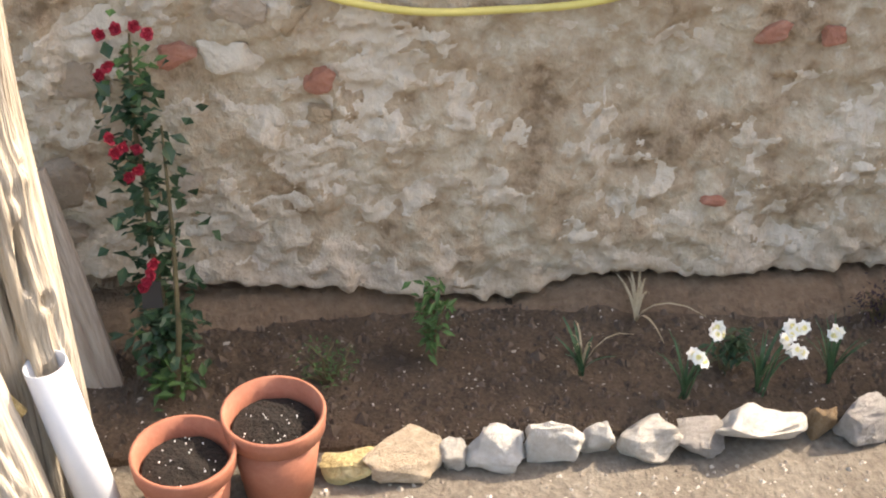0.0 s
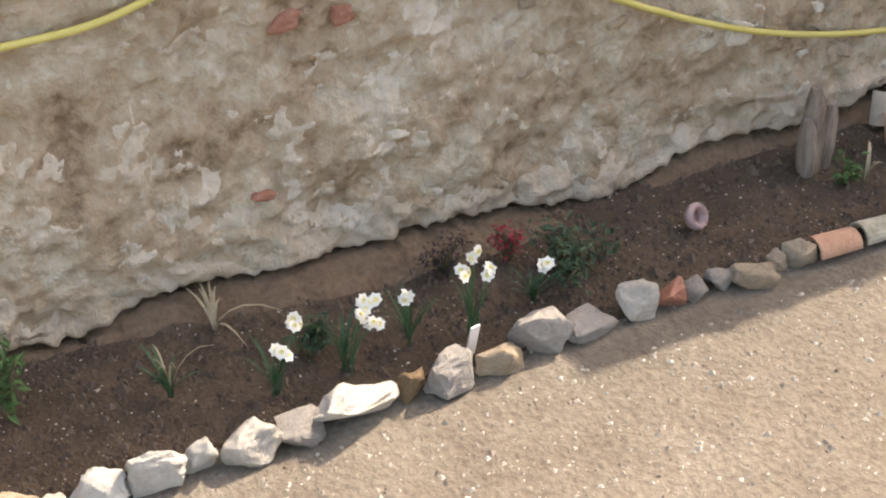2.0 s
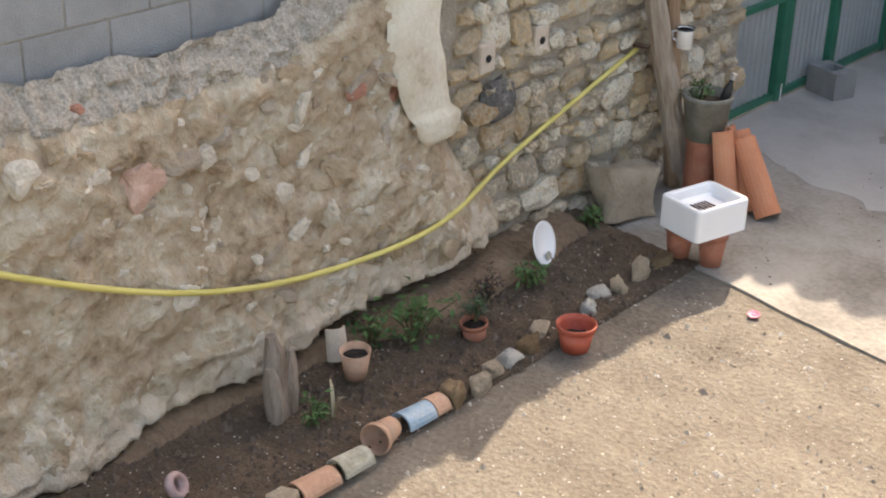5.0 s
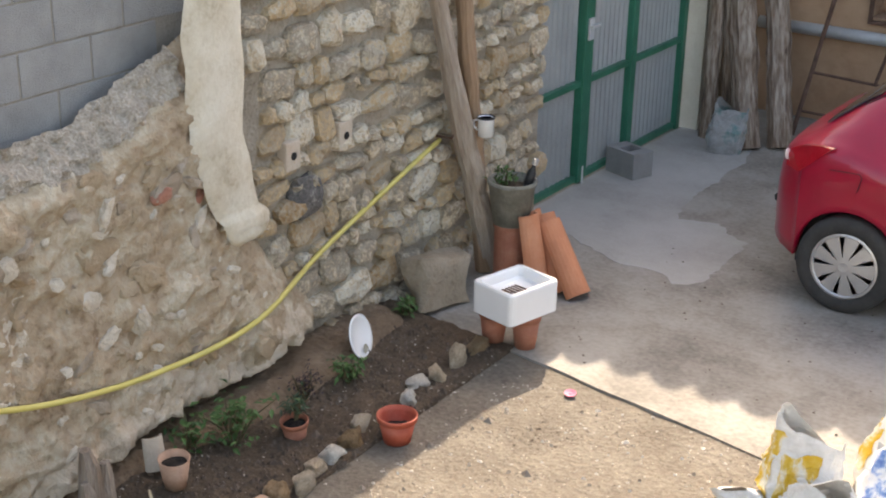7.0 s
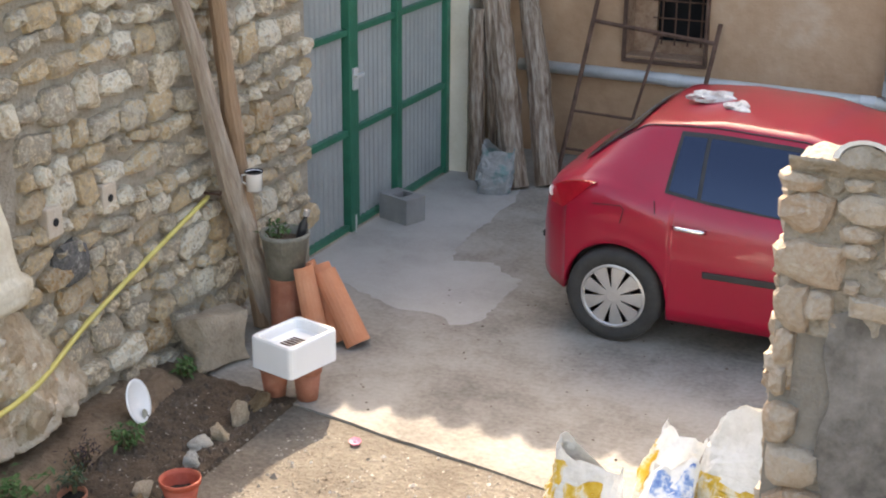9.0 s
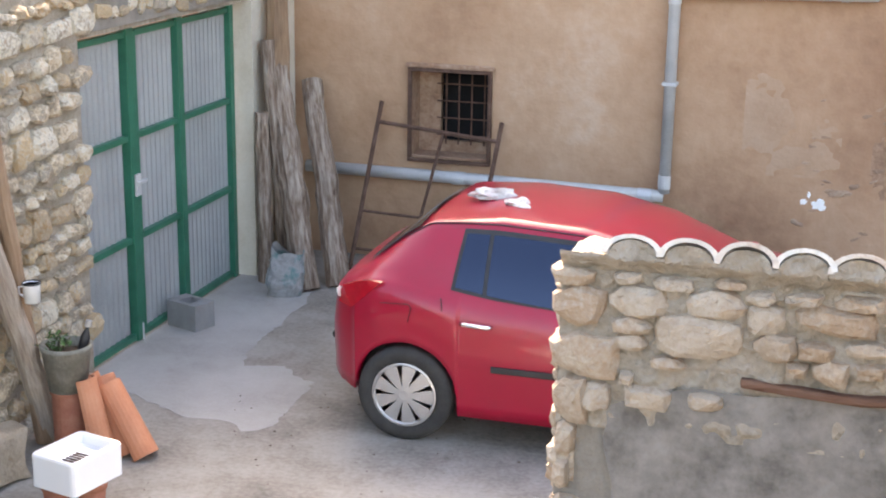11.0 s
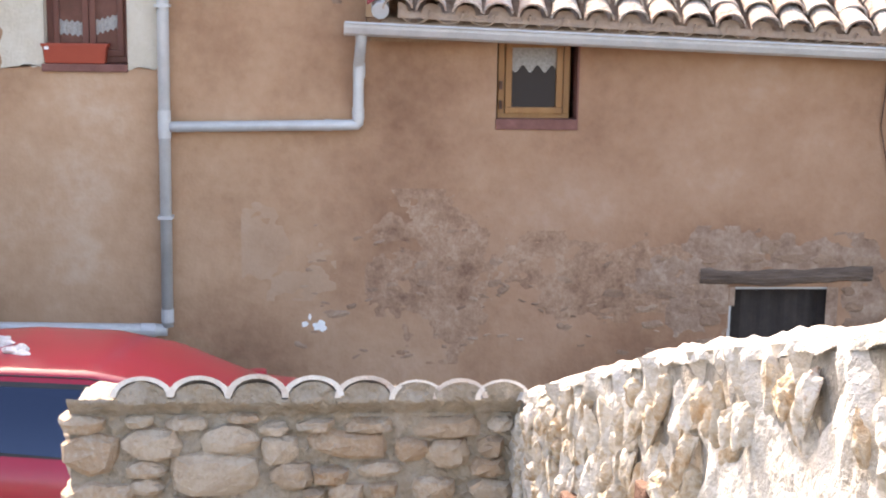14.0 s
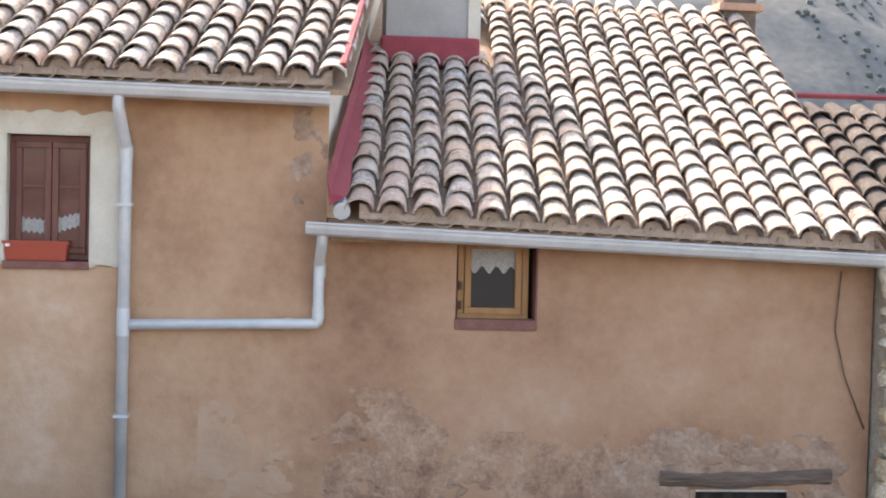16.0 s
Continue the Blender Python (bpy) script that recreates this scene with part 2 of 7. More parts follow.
def wall_with_holes(x0, x1, y0, y1, z0, z1, holes):
    """Boxes that fill a wall along x except for its holes (xa, xb, za, zb)."""
    xs = sorted({x0, x1, *[h[0] for h in holes], *[h[1] for h in holes]})
    zs = sorted({z0, z1, *[h[2] for h in holes], *[h[3] for h in holes]})
    bm = bmesh.new()
    key = {}

    def v(i, j, y):
        if (i, j, y) not in key:
            key[(i, j, y)] = bm.verts.new((xs[i], y, zs[j]))
        return key[(i, j, y)]

    def solid(i, j):
        if not (0 <= i < len(xs) - 1 and 0 <= j < len(zs) - 1):
            return False
        cx, cz = (xs[i] + xs[i + 1]) / 2, (zs[j] + zs[j + 1]) / 2
        return not any(a < cx < b and c < cz < d for a, b, c, d in holes)

    for i in range(len(xs) - 1):
        for j in range(len(zs) - 1):
            if not solid(i, j):
                continue
            for y in (y0, y1):
                bm.faces.new((v(i, j, y), v(i + 1, j, y), v(i + 1, j + 1, y), v(i, j + 1, y)))
            for di, dj, a, b in ((-1, 0, (i, j), (i, j + 1)), (1, 0, (i + 1, j), (i + 1, j + 1)), (0, -1, (i, j), (i + 1, j)), (0, 1, (i, j + 1), (i + 1, j + 1))):
                if not solid(i + di, j + dj):
                    bm.faces.new((v(*a, y0), v(*b, y0), v(*b, y1), v(*a, y1)))
    return bm


def stone_mesh(seed, spikes=0.12):
    """A rough walling stone in a unit box: x and z across the face, y out of it (front at -0.5)."""
    rs = random.Random(seed)
    n = rs.choice((9, 10, 11))
    ang = [2 * math.pi * (k + rs.uniform(-0.34, 0.34)) / n for k in range(n)]
    rad = []
    for a in ang:
        c, s = abs(math.cos(a)), abs(math.sin(a))
        rad.append(0.5 / max(c, s) ** 0.72 * rs.uniform(1 - spikes * 1.6, 1.03))
    verts = []
    for scale_, y in ((0.97, 0.5), (1.02, -0.05), (0.93, -0.30), (0.66, -0.44)):
        for a, r in zip(ang, rad):
            p = (r * scale_ * math.cos(a), y, r * scale_ * math.sin(a))
            verts.append((p[0] + rs.uniform(-0.025, 0.025), y + wob(p, 2.6, 0.22, seed) * (1 if y < 0 else 0), p[2] + rs.uniform(-0.025, 0.025)))
    verts.append((rs.uniform(-0.12, 0.12), -0.5, rs.uniform(-0.12, 0.12)))
    faces = [(a * n + k, a * n + (k + 1) % n, (a + 1) * n + (k + 1) % n, (a + 1) * n + k) for a in range(3) for k in range(n)]
    faces += [(3 * n + k, 3 * n + (k + 1) % n, 4 * n) for k in range(n)] + [tuple(range(n))[::-1]]
    me = bpy.data.meshes.new("stone")
    me.from_pydata(verts, [], faces)
    me.update()
    return me


def lump_mesh(seed, detail=2, rough=0.22):
    """A loose rough stone, about 1 across."""
    bm = bmesh.new()
    bmesh.ops.create_icosphere(bm, subdivisions=detail, radius=0.5)
    for v in bm.verts:
        d = v.co.normalized()
        q = Vector([math.copysign(abs(c) ** 0.62, c) for c in d])
        v.co = 0.42 * q * (1 + wob(d, 1.6, rough * 1.6, seed) + wob(d, 4.5, rough * 0.7, seed + 9))
    me = bpy.data.meshes.new("stone")
    bmesh.ops.recalc_face_normals(bm, faces=bm.faces)
    bm.to_mesh(me)
    bm.free()
    return me


def rock_mesh(seed, points=15, box_like=0.55, cuts=3):
    """A split rock about 1 across: the hull of a few points, its edges worn, its faces roughened."""
    rs = random.Random(seed)
    bm = bmesh.new()
    for k in range(points):
        d = Vector((rs.gauss(0, 1), rs.gauss(0, 1), rs.gauss(0, 1))).normalized()
        bm.verts.new([0.47 * math.copysign(abs(c) ** box_like, c) * rs.uniform(0.82, 1.08) for c in d])
    r = bmesh.ops.convex_hull(bm, input=bm.verts[:])
    bmesh.ops.delete(bm, geom=[g for g in r["geom_interior"] if isinstance(g, bmesh.types.BMVert)], context="VERTS")
    bmesh.ops.subdivide_edges(bm, edges=bm.edges[:], cuts=cuts, use_grid_fill=True)
    bmesh.ops.smooth_vert(bm, verts=bm.verts[:], factor=0.5, use_axis_x=True, use_axis_y=True, use_axis_z=True)
    for v in bm.verts:
        v.co += v.co.normalized() * (wob(v.co, 3.5, 0.10, seed) + wob(v.co, 9, 0.06, seed + 3))
    me = bpy.data.meshes.new("stone")
    bmesh.ops.recalc_face_normals(bm, faces=bm.faces)
    bm.to_mesh(me)
    bm.free()
    return me


def piece(name, mesh, material, parent, m):
    if not mesh.materials:
        mesh.materials.append(material)
    ob = new(name, mesh)
    ob.parent = parent
    ob.matrix_local = m
    return ob


def place(x, y, z, sx, sy, sz, rx=0, ry=0, rz=0):
    return pose(x, y, z, rx, ry, rz) @ Matrix.Diagonal((sx, sy, sz, 1))


# ---- ground ----
def yard_z(x, y):
    return -0.004 + wob((x, y, 0), 0.9, 0.008) + wob((x, y, 0), 5, 0.006, 3)


bm = bmesh.new()
for a, b, c, d in ((-600, 600, -600, -8), (-600, 600, 14, 600), (-600, -9, -8, 14), (9, 600, -8, 14)):
    bm.faces.new([bm.verts.new((x, y, -0.022)) for x, y in ((a, c), (b, c), (b, d), (a, d))])
bm.faces.new([bm.verts.new((x, y, -0.022)) for x, y in ((-9, -8), (9, -8), (9, 14), (-9, 14))])
solo("ground", bm, dirt, "sandy bare ground round the houses", "ground", kind="structure")
solo("yard_ground", grid(90, 110, lambda u, v: (-4.4 + 6.2 * u, -3.5 + 9.85 * v, yard_z(-4.4 + 6.2 * u, -3.5 + 9.85 * v))), dirt, "sandy dirt yard strewn with chips and pebbles", "ground", kind="structure", smooth=True)


def slab_edge(x):
    return 5.51 - 0.19 * x + 0.008 * math.sin(7 * x) + wob((x, 0, 0), 3, 0.02)


bm = grid(60, 1, lambda u, v: (-4.75 + 6.8 * u, slab_edge(-4.75 + 6.8 * u) if v < 0.5 else 11.7, 0.005))
r = bmesh.ops.extrude_face_region(bm, geom=bm.faces[:])
bmesh.ops.translate(bm, vec=(0, 0, -0.09), verts=[e for e in r["geom"] if isinstance(e, bmesh.types.BMVert)])
solo("pavement", bm, concrete_old, "stained brownish concrete slab in front of the gate", "pavement", kind="structure")
apron = [(-4.74, 8.08), (-4.48, 8.0), (-4.2, 7.96), (-3.77, 7.74), (-3.54, 7.72), (-3.33, 7.62), (-3.19, 7.74), (-3.2, 8.2), (-3.19, 8.54), (-3.40, 8.62), (-3.54, 8.78), (-3.81, 8.72), (-3.9, 9.1), (-3.87, 9.65), (-3.95, 10.38), (-4.1, 10.9), (-4.74, 11.2)]
bm = bmesh.new()
fine_ = []
for (xa_, ya_), (xb_, yb_) in zip(apron, apron[1:] + apron[:1]):
    for k in range(14):
        q_ = (xa_ + (xb_ - xa_) * k / 14, ya_ + (yb_ - ya_) * k / 14, 0)
        fine_.append((q_[0] + wob(q_, 3, 0.05, 4) + wob(q_, 14, 0.03, 9), q_[1] + wob(q_, 3, 0.05, 1) + wob(q_, 14, 0.03, 5)))
apron = [(max(x, -4.73), y) for x, y in fine_]
top = [bm.verts.new((x, y, 0.0075)) for x, y in apron]
low = [bm.verts.new((x, y, 0.0)) for x, y in apron]
bm.faces.new(top)
for i in range(len(apron)):
    bm.faces.new((low[i], low[(i + 1) % len(apron)], top[(i + 1) % len(apron)], top[i]))
solo("concrete_apron", bm, concrete_new, "newer pale grey concrete patch before the gate", "pavement", kind="structure")


FOOT = [(-4, 0.34), (-1.5, 0.26), (-0.8, 0.155), (-0.16, 0.11), (0.26, 0.045), (0.5, 0.055), (0.72, 0.135), (1.05, 0.125), (1.47, 0.11), (1.95, 0.095), (2.23, 0.075), (2.5, 0.02), (2.77, -0.005), (2.89, 0.055), (3.16, 0.105), (3.6, 0.085), (4.16, 0.17), (4.84, 0.165), (5.23, 0.20), (5.47, 0.24), (5.75, 0.34)]


def foot_z(y):
    return interp(y, FOOT) + wob((y, 0, 0), 5, 0.02, 1) + wob((y, 0, 0), 19, 0.022, 2)


def bed_z(x, y):
    k = (x + 3.62) / -0.95
    return max(0.018 + wob((x, y, 0), 17, 0.006, 5), 0.012 + min(0.06, interp(y, FOOT) - 0.09) * max(0, min(1, k)) ** 2 + wob((x, y, 0), 6, 0.03, 1) + wob((x, y, 0), 17, 0.016, 5))


solo("flower_bed_soil", grid(60, 330, lambda u, v: (-4.66 + 1.02 * u, -2.2 + 8.45 * v, bed_z(-4.66 + 1.02 * u, -2.2 + 8.45 * v) if u < 0.98 else -0.03)), soil, "dark crumbly soil of a narrow flower bed", "soil", kind="structure")

bank_mat = surf("brown earth bank", [(0.11, 0.07, 0.043), (0.17, 0.116, 0.074), (0.235, 0.167, 0.112)], 5, 0.95, 1.0, 35, fine=0.45)


def bank_pt(u, v):
    x, y = -4.65 + (0.42 + 0.1 * math.sin(5 * v * 3 + 1)) * u, -1.9 + 8.0 * v
    lift = 0.03 * (0.7 + 0.1 * noise.noise(Vector((0, y * 3, 2))) - u) - 0.3 * max(0, u - 0.78)
    b_ = bed_z(x, y) + lift
    k = max(0, min(1, (0.95 - u) / 0.4))
    return (x, y, b_ + k * (min(0.10, foot_z(y) - 0.018) - b_) + wob((x, y, 0), 9, 0.012, 2) + wob((x, y, 0), 24, 0.010, 6))


solo("earth_bank", grid(24, 330, bank_pt), bank_mat, "brown earth banked against the wall foot", "soil", kind="structure")

# ---- left wall: rubble and old plaster ----
FACE = -4.5


def rise(y):
    """The rubble climbs over the blocks towards the pilaster."""
    return 0.32 * max(0, min(1, (y - 4.0) / 0.75))


def face_x(y, z):
    p = (0, y, z)
    top = -0.2 * max(0, min(1, (z - 1.42 - rise(y)) / 0.25))
    low = 0.05 * math.sin(min(1, max(0, (0.9 - z) / 0.9)) * math.pi) + 0.09 * max(0, min(1, (0.45 - z) / 0.40)) ** 1.3
    edge = 5.12 + max(0, 0.9 - z) * 0.75
    dive = -0.2 * max(0, min(1, (y - edge + 0.3) / 0.35)) ** 1.5
    return FACE + wob(p, 1.4, 0.05) + wob(p, 4.5, 0.036, 2) + wob(p, 11, 0.034, 4) + wob(p, 26, 0.016, 8) + top + low + dive


def plaster_pt(u, v):
    y = -3.2 + 8.75 * u
    foot = foot_z(y)
    if v < 0.02:
        return (-4.64, y, foot + 0.05)
    z = foot + (1.63 + rise(y) - foot) * (v - 0.02) / 0.98
    return (face_x(y, z) - (0.03 if v < 0.035 else 0), y, z)


wall_left = solo("wall_left", boxes((-5.05, -4.62, -3.2, 5.5, -0.1, 1.42)), earth_wall, "earth and rubble footing of the old garden wall", "wall", kind="structure")
part("plaster_coat", grid(420, 90, plaster_pt), plaster_old, wall_left, "crumbling patchy brown and grey lime plaster", smooth=True)


def skim_pt(u, v):
    """Pale skim along the foot: proud at its lower edge, sinking under the plaster above."""
    y = -3.1 + 8.5 * u
    foot = foot_z(y)
    z = foot + 0.004 + 0.34 * v
    out = 0.012 - 0.05 * max(0, v - 0.16) + wob((0, y, z), 6, 0.028, 11) + wob((0, y, z), 19, 0.02, 13)
    return (face_x(y, max(z, foot + 0.02)) + out - (0.05 if v < 0.01 else 0), y, z)


def flake_pt(u, v):
    """Flaking pale lime: proud of the wall only where its uneven relief rises."""
    y = -3.1 + 8.3 * u
    foot = interp(y, FOOT) + 0.06
    z = foot + (1.5 - foot) * v
    r_ = wob((0, y, z), 1.5, 0.55, 31) + wob((0, y, z), 5, 0.45, 33) + wob((0, y, z * 1.3), 13, 0.30, 35) + wob((0, y, z), 31, 0.18, 37)
    return (face_x(y, z) + max(-0.02, min(0.007, 0.05 * (r_ - 0.10 - 0.12 * max(0, y - 1.0)))), y, z)


part("plaster_flakes", grid(560, 130, flake_pt), plaster_flake, wall_left, "flaking pale grey lime on the plaster")
part("footing_face", grid(200, 16, lambda u, v: (lambda y_, z_: (-4.545 - 0.04 * v + wob((0, y_, z_), 5, 0.05, 3) + wob((0, y_, z_), 15, 0.035, 5) + wob((0, y_, z_), 34, 0.016, 6), y_, z_))(-3.0 + 4.0 * u, -0.03 + 0.42 * v)), earth_wall, wall_left, "rough brown rubble footing under the plaster")
part("skim_edge", grid(420, 22, skim_pt), plaster_edge, wall_left, "pale lime skim along the wall foot", smooth=True)
lime_coat = surf("rough white lime", [(0.36, 0.31, 0.25), (0.49, 0.45, 0.39), (0.57, 0.54, 0.49), (0.62, 0.60, 0.56)], 5, 0.95, 0.9, 30, fine=0.4, bdist=0.03)
gate_mortar = surf("buff wall mortar", [(0.23, 0.188, 0.14), (0.32, 0.272, 0.21), (0.39, 0.34, 0.275), (0.45, 0.40, 0.33)], 6, 0.95, 0.9, 40, fine=0.4, bdist=0.03)
stone_wall = solo("wall_gate", boxes((-5.05, -4.6, 6.9, 8.06, -0.1, 2.68)), gate_mortar, "fieldstone wall with grey mortar round the gate", "wall", kind="structure")
bm = boxes((-5.05, -4.6, 5.0, 6.899, 0.0, 2.74))
for v in bm.verts:
    if v.co.z > 1:
        v.co.z -= 0.03 * (v.co.y - 5.0)
part("wall_end", bm, gate_mortar, stone_wall)
part("wall_over_gate", boxes((-5.05, -4.6, 8.061, 10.75, 2.35, 2.68)), mortar, stone_wall)
jamb = solo("gate_jamb", boxes((-5.05, -4.58, 10.76, 11.69, -0.05, 2.72)), cream, "cream rendered pier of block beside the gate", "wall", kind="structure")

def ledge_pt(u, v):
    y = -3.0 + 7.6 * u
    z = 1.475 + 0.05 * noise.noise(Vector((0, y * 4, 3))) + 0.19 * v + rise(y)
    return (face_x(y, z) + 0.028 * min(1, v * 4) + wob((0, y, z), 14, 0.03, 3) + wob((0, y, z), 34, 0.022, 5), y, z)


bm = grid(420, 14, ledge_pt)
part("mortar_ledge", bm, ledge_mat, wall_left, "gravelly pale mortar ledge under the blocks")
# ---- block courses on the left wall ----
blocks = solo("wall_blockwork", boxes((-5.02, -4.745, -1.7, 4.99, 1.5, 2.60)), mortar, "courses of grey concrete blocks on the old wall", "wall", kind="structure")
bmb = boxes((-0.5, 0.5, -0.5, 0.5, -0.5, 0.5), bevel=0.02)
block_me = bpy.data.meshes.new("block")
bmb.to_mesh(block_me)
bmb.free()
for row in range(5):
    for k in range(16):
        y = -1.486 + 0.41 * k + (0.205 if row % 2 else 0)
        if y < 4.7:
            piece("block", block_me, block_mat, blocks, place(-4.84, y, 1.60 + 0.1 + 0.205 * row, 0.2, 0.4, 0.195))

# ---- the houses across the yard ----
BARRED, W1, W2, W3 = (-3.53, -2.79, 0.93, 1.71), (-2.24, -1.56, 2.93, 3.97), (1.41, 2.09, 2.45, 3.17), (3.44, 4.40, 0.35, 1.12)
Y0 = 11.7
house_left = thing("house", "ochre rendered village house with a clay tile roof", "house", "village houses")
house_right = thing("house", "lower ochre rendered house with a weathered clay tile roof", "house", "village houses")
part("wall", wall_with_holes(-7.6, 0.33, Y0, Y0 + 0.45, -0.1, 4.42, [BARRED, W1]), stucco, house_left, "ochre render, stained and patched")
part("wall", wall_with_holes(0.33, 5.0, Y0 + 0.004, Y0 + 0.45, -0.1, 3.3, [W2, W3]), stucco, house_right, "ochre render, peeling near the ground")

# ---- coping wall and sunlit wall ----
WY = 4.95
coping_wall = solo("wall_coping", boxes((-0.85, 0.76, WY, WY + 0.35, -0.05, 2.06)), mortar, "mortared fieldstone wall with a clay tile coping", "wall", kind="structure")
TH = radians(6)


def side_top(d):
    return interp(d, [(-0.2, 2.0), (0.0, 2.07), (1.13, 2.475), (1.5, 2.605), (1.9, 2.725), (2.3, 2.84), (2.7, 2.965), (3.2, 3.07)])


bm = bmesh.new()
sd, sn = Vector((math.sin(TH), -math.cos(TH), 0)), Vector((math.cos(TH), math.sin(TH), 0))
o = Vector((0.74, 5.0, 0))
prof = []
for d in np.linspace(-0.1, 3.2, 12):
    prof.append((o + sd * d, side_top(d)))
vs = [[bm.verts.new(p + sn * w + Vector((0, 0, z))) for p, h in prof for z in (-0.05, h)] for w in (0, 0.22)]
n = len(prof)
for k in range(n - 1):
    for a in (0, 1):
        bm.faces.new((vs[a][2 * k], vs[a][2 * k + 2], vs[a][2 * k + 3], vs[a][2 * k + 1]))
    bm.faces.new((vs[0][2 * k + 1], vs[0][2 * k + 3], vs[1][2 * k + 3], vs[1][2 * k + 1]))
for k in (0, n - 1):
    bm.faces.new((vs[0][2 * k], vs[0][2 * k + 1], vs[1][2 * k + 1], vs[1][2 * k]))
side_wall = solo("wall_side", bm, mortar, "sunlit rough stone wall with a rising top", "wall", kind="structure")


# ---- gate ----
GX = -4.74
gate = thing("gate", "green painted steel gate with grey corrugated sheet panels", "gate")
gposts = [(8.10, 0.07), (8.90, 0.10), (9.68, 0.09), (10.62, 0.07)]
for y, w in gposts:
    part("post", boxes((GX - 0.05, GX + 0.03, y, y + w, 0.02, 2.30), bevel=0.006), green_paint, gate)
part("post", boxes((GX - 0.03, GX + 0.022, 9.01, 9.05, 0.04, 2.26), bevel=0.006), green_paint, gate)
for a, b in ((8.17, 8.90), (9.05, 9.68), (9.77, 10.62)):
    for z in (0.05, 0.78, 1.52, 2.25):
        part("rail", boxes((GX - 0.035, GX + 0.015, a, b, z - 0.02, z + 0.025), bevel=0.005), green_paint, gate)
    nn = int((b - a) / 0.0125)
    bm = grid(nn, 3, lambda u, v, a=a, b=b: (GX - 0.03 + 0.011 * math.sin((b - a) * u / 0.075 * 2 * math.pi), a + (b - a) * u, 0.04 + 2.22 * v))
    part("sheet", bm, sheet_mat, gate, "grey corrugated sheet", smooth=True)
lock = part("lock", boxes((GX + 0.03, GX + 0.05, 8.93, 9.0, 1.1, 1.26), bevel=0.006), zinc, gate, "steel lock plate with a lever")
part("lever", boxes((GX + 0.05, GX + 0.075, 8.93, 9.05, 1.19, 1.212), bevel=0.004), zinc, lock)
part("bolt", tube([(GX + 0.03, 8.97, 0.0), (GX + 0.03, 8.97, 0.14)], 0.009), zinc, gate)
part("lintel", boxes((GX - 0.1, GX + 0.10, 8.05, 10.7, 2.31, 2.345), bevel=0.01), wood_pale, gate, "weathered board over the gate")

# ---- windows of the houses ----
def frame_boxes(x0, x1, z0, z1, w, y0, y1, bevel=0.006):
    return boxes((x0, x1, y0, y1, z1 - w, z1), (x0, x1, y0, y1, z0, z0 + w), (x0, x0 + w, y0, y1, z0 + w, z1 - w), (x1 - w, x1, y0, y1, z0 + w, z1 - w), bevel=bevel)


frame_brown = surf("dark brown window paint", [(0.10, 0.03, 0.022), (0.14, 0.048, 0.034), (0.18, 0.07, 0.05)], 6, 0.5, 0.15, 60, stretch=(1, 1, 0.2))
frame_oak = surf("varnished pine", [(0.22, 0.10, 0.035), (0.30, 0.145, 0.05), (0.36, 0.19, 0.075)], 6, 0.45, 0.15, 60, stretch=(1, 1, 0.2))
sill_red = surf("red clay sill", [(0.13, 0.05, 0.042), (0.18, 0.075, 0.06), (0.23, 0.10, 0.085)], 9, 0.7, 0.2, 60)
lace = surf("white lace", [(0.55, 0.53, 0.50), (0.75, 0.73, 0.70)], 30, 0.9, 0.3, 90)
# the same lace with its dimness in the window put into the colour
lace_dim = surf("dimmed white lace", [(0.22, 0.21, 0.20), (0.42, 0.41, 0.39)], 45, 0.9, 0.3, 90, fine=0.5)
brown_glass = surf("glass over red-brown shutter", [(0.075, 0.026, 0.022), (0.11, 0.04, 0.034), (0.15, 0.06, 0.052)], 4, 0.06, 0.0, 40, coat=0.3)
planter_mat = surf("red plastic planter", [(0.30, 0.045, 0.022), (0.36, 0.06, 0.03)], 6, 0.5, 0.05, 60)

x0, x1, z0, z1 = W1
win = thing("window", "two-leaf brown casement window in a cream surround", "")
win.parent = house_left
part("frame", frame_boxes(x0 + 0.015, x1 - 0.005, z0 + 0.02, z1 - 0.02, 0.05, Y0 + 0.12, Y0 + 0.19), frame_brown, win)
xm = (x0 + x1) / 2 + 0.01
for a, b in ((x0 + 0.065, xm - 0.003), (xm + 0.003, x1 - 0.055)):
    part("sash", frame_boxes(a, b, z0 + 0.07, z1 - 0.07, 0.05, Y0 + 0.10, Y0 + 0.15), frame_brown, win)
    part("glazing_bar", boxes((a + 0.05, b - 0.05, Y0 + 0.115, Y0 + 0.135, z0 + 0.60, z0 + 0.62)), frame_brown, win)
    part("pane", boxes((a + 0.045, b - 0.045, Y0 + 0.13, Y0 + 0.134, z0 + 0.11, z1 - 0.11)), brown_glass, win, "pane over a red-brown inner shutter")
    w_ = b - a - 0.1
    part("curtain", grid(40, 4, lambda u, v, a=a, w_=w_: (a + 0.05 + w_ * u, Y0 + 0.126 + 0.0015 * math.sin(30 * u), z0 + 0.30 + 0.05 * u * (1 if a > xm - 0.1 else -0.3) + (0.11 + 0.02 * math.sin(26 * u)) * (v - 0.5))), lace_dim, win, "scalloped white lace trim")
part("sill", boxes((x0 - 0.01, x1 - 0.01, Y0 - 0.035, Y0 + 0.2, z0 - 0.05, z0 + 0.012), bevel=0.008), sill_red, win, "red clay sill")


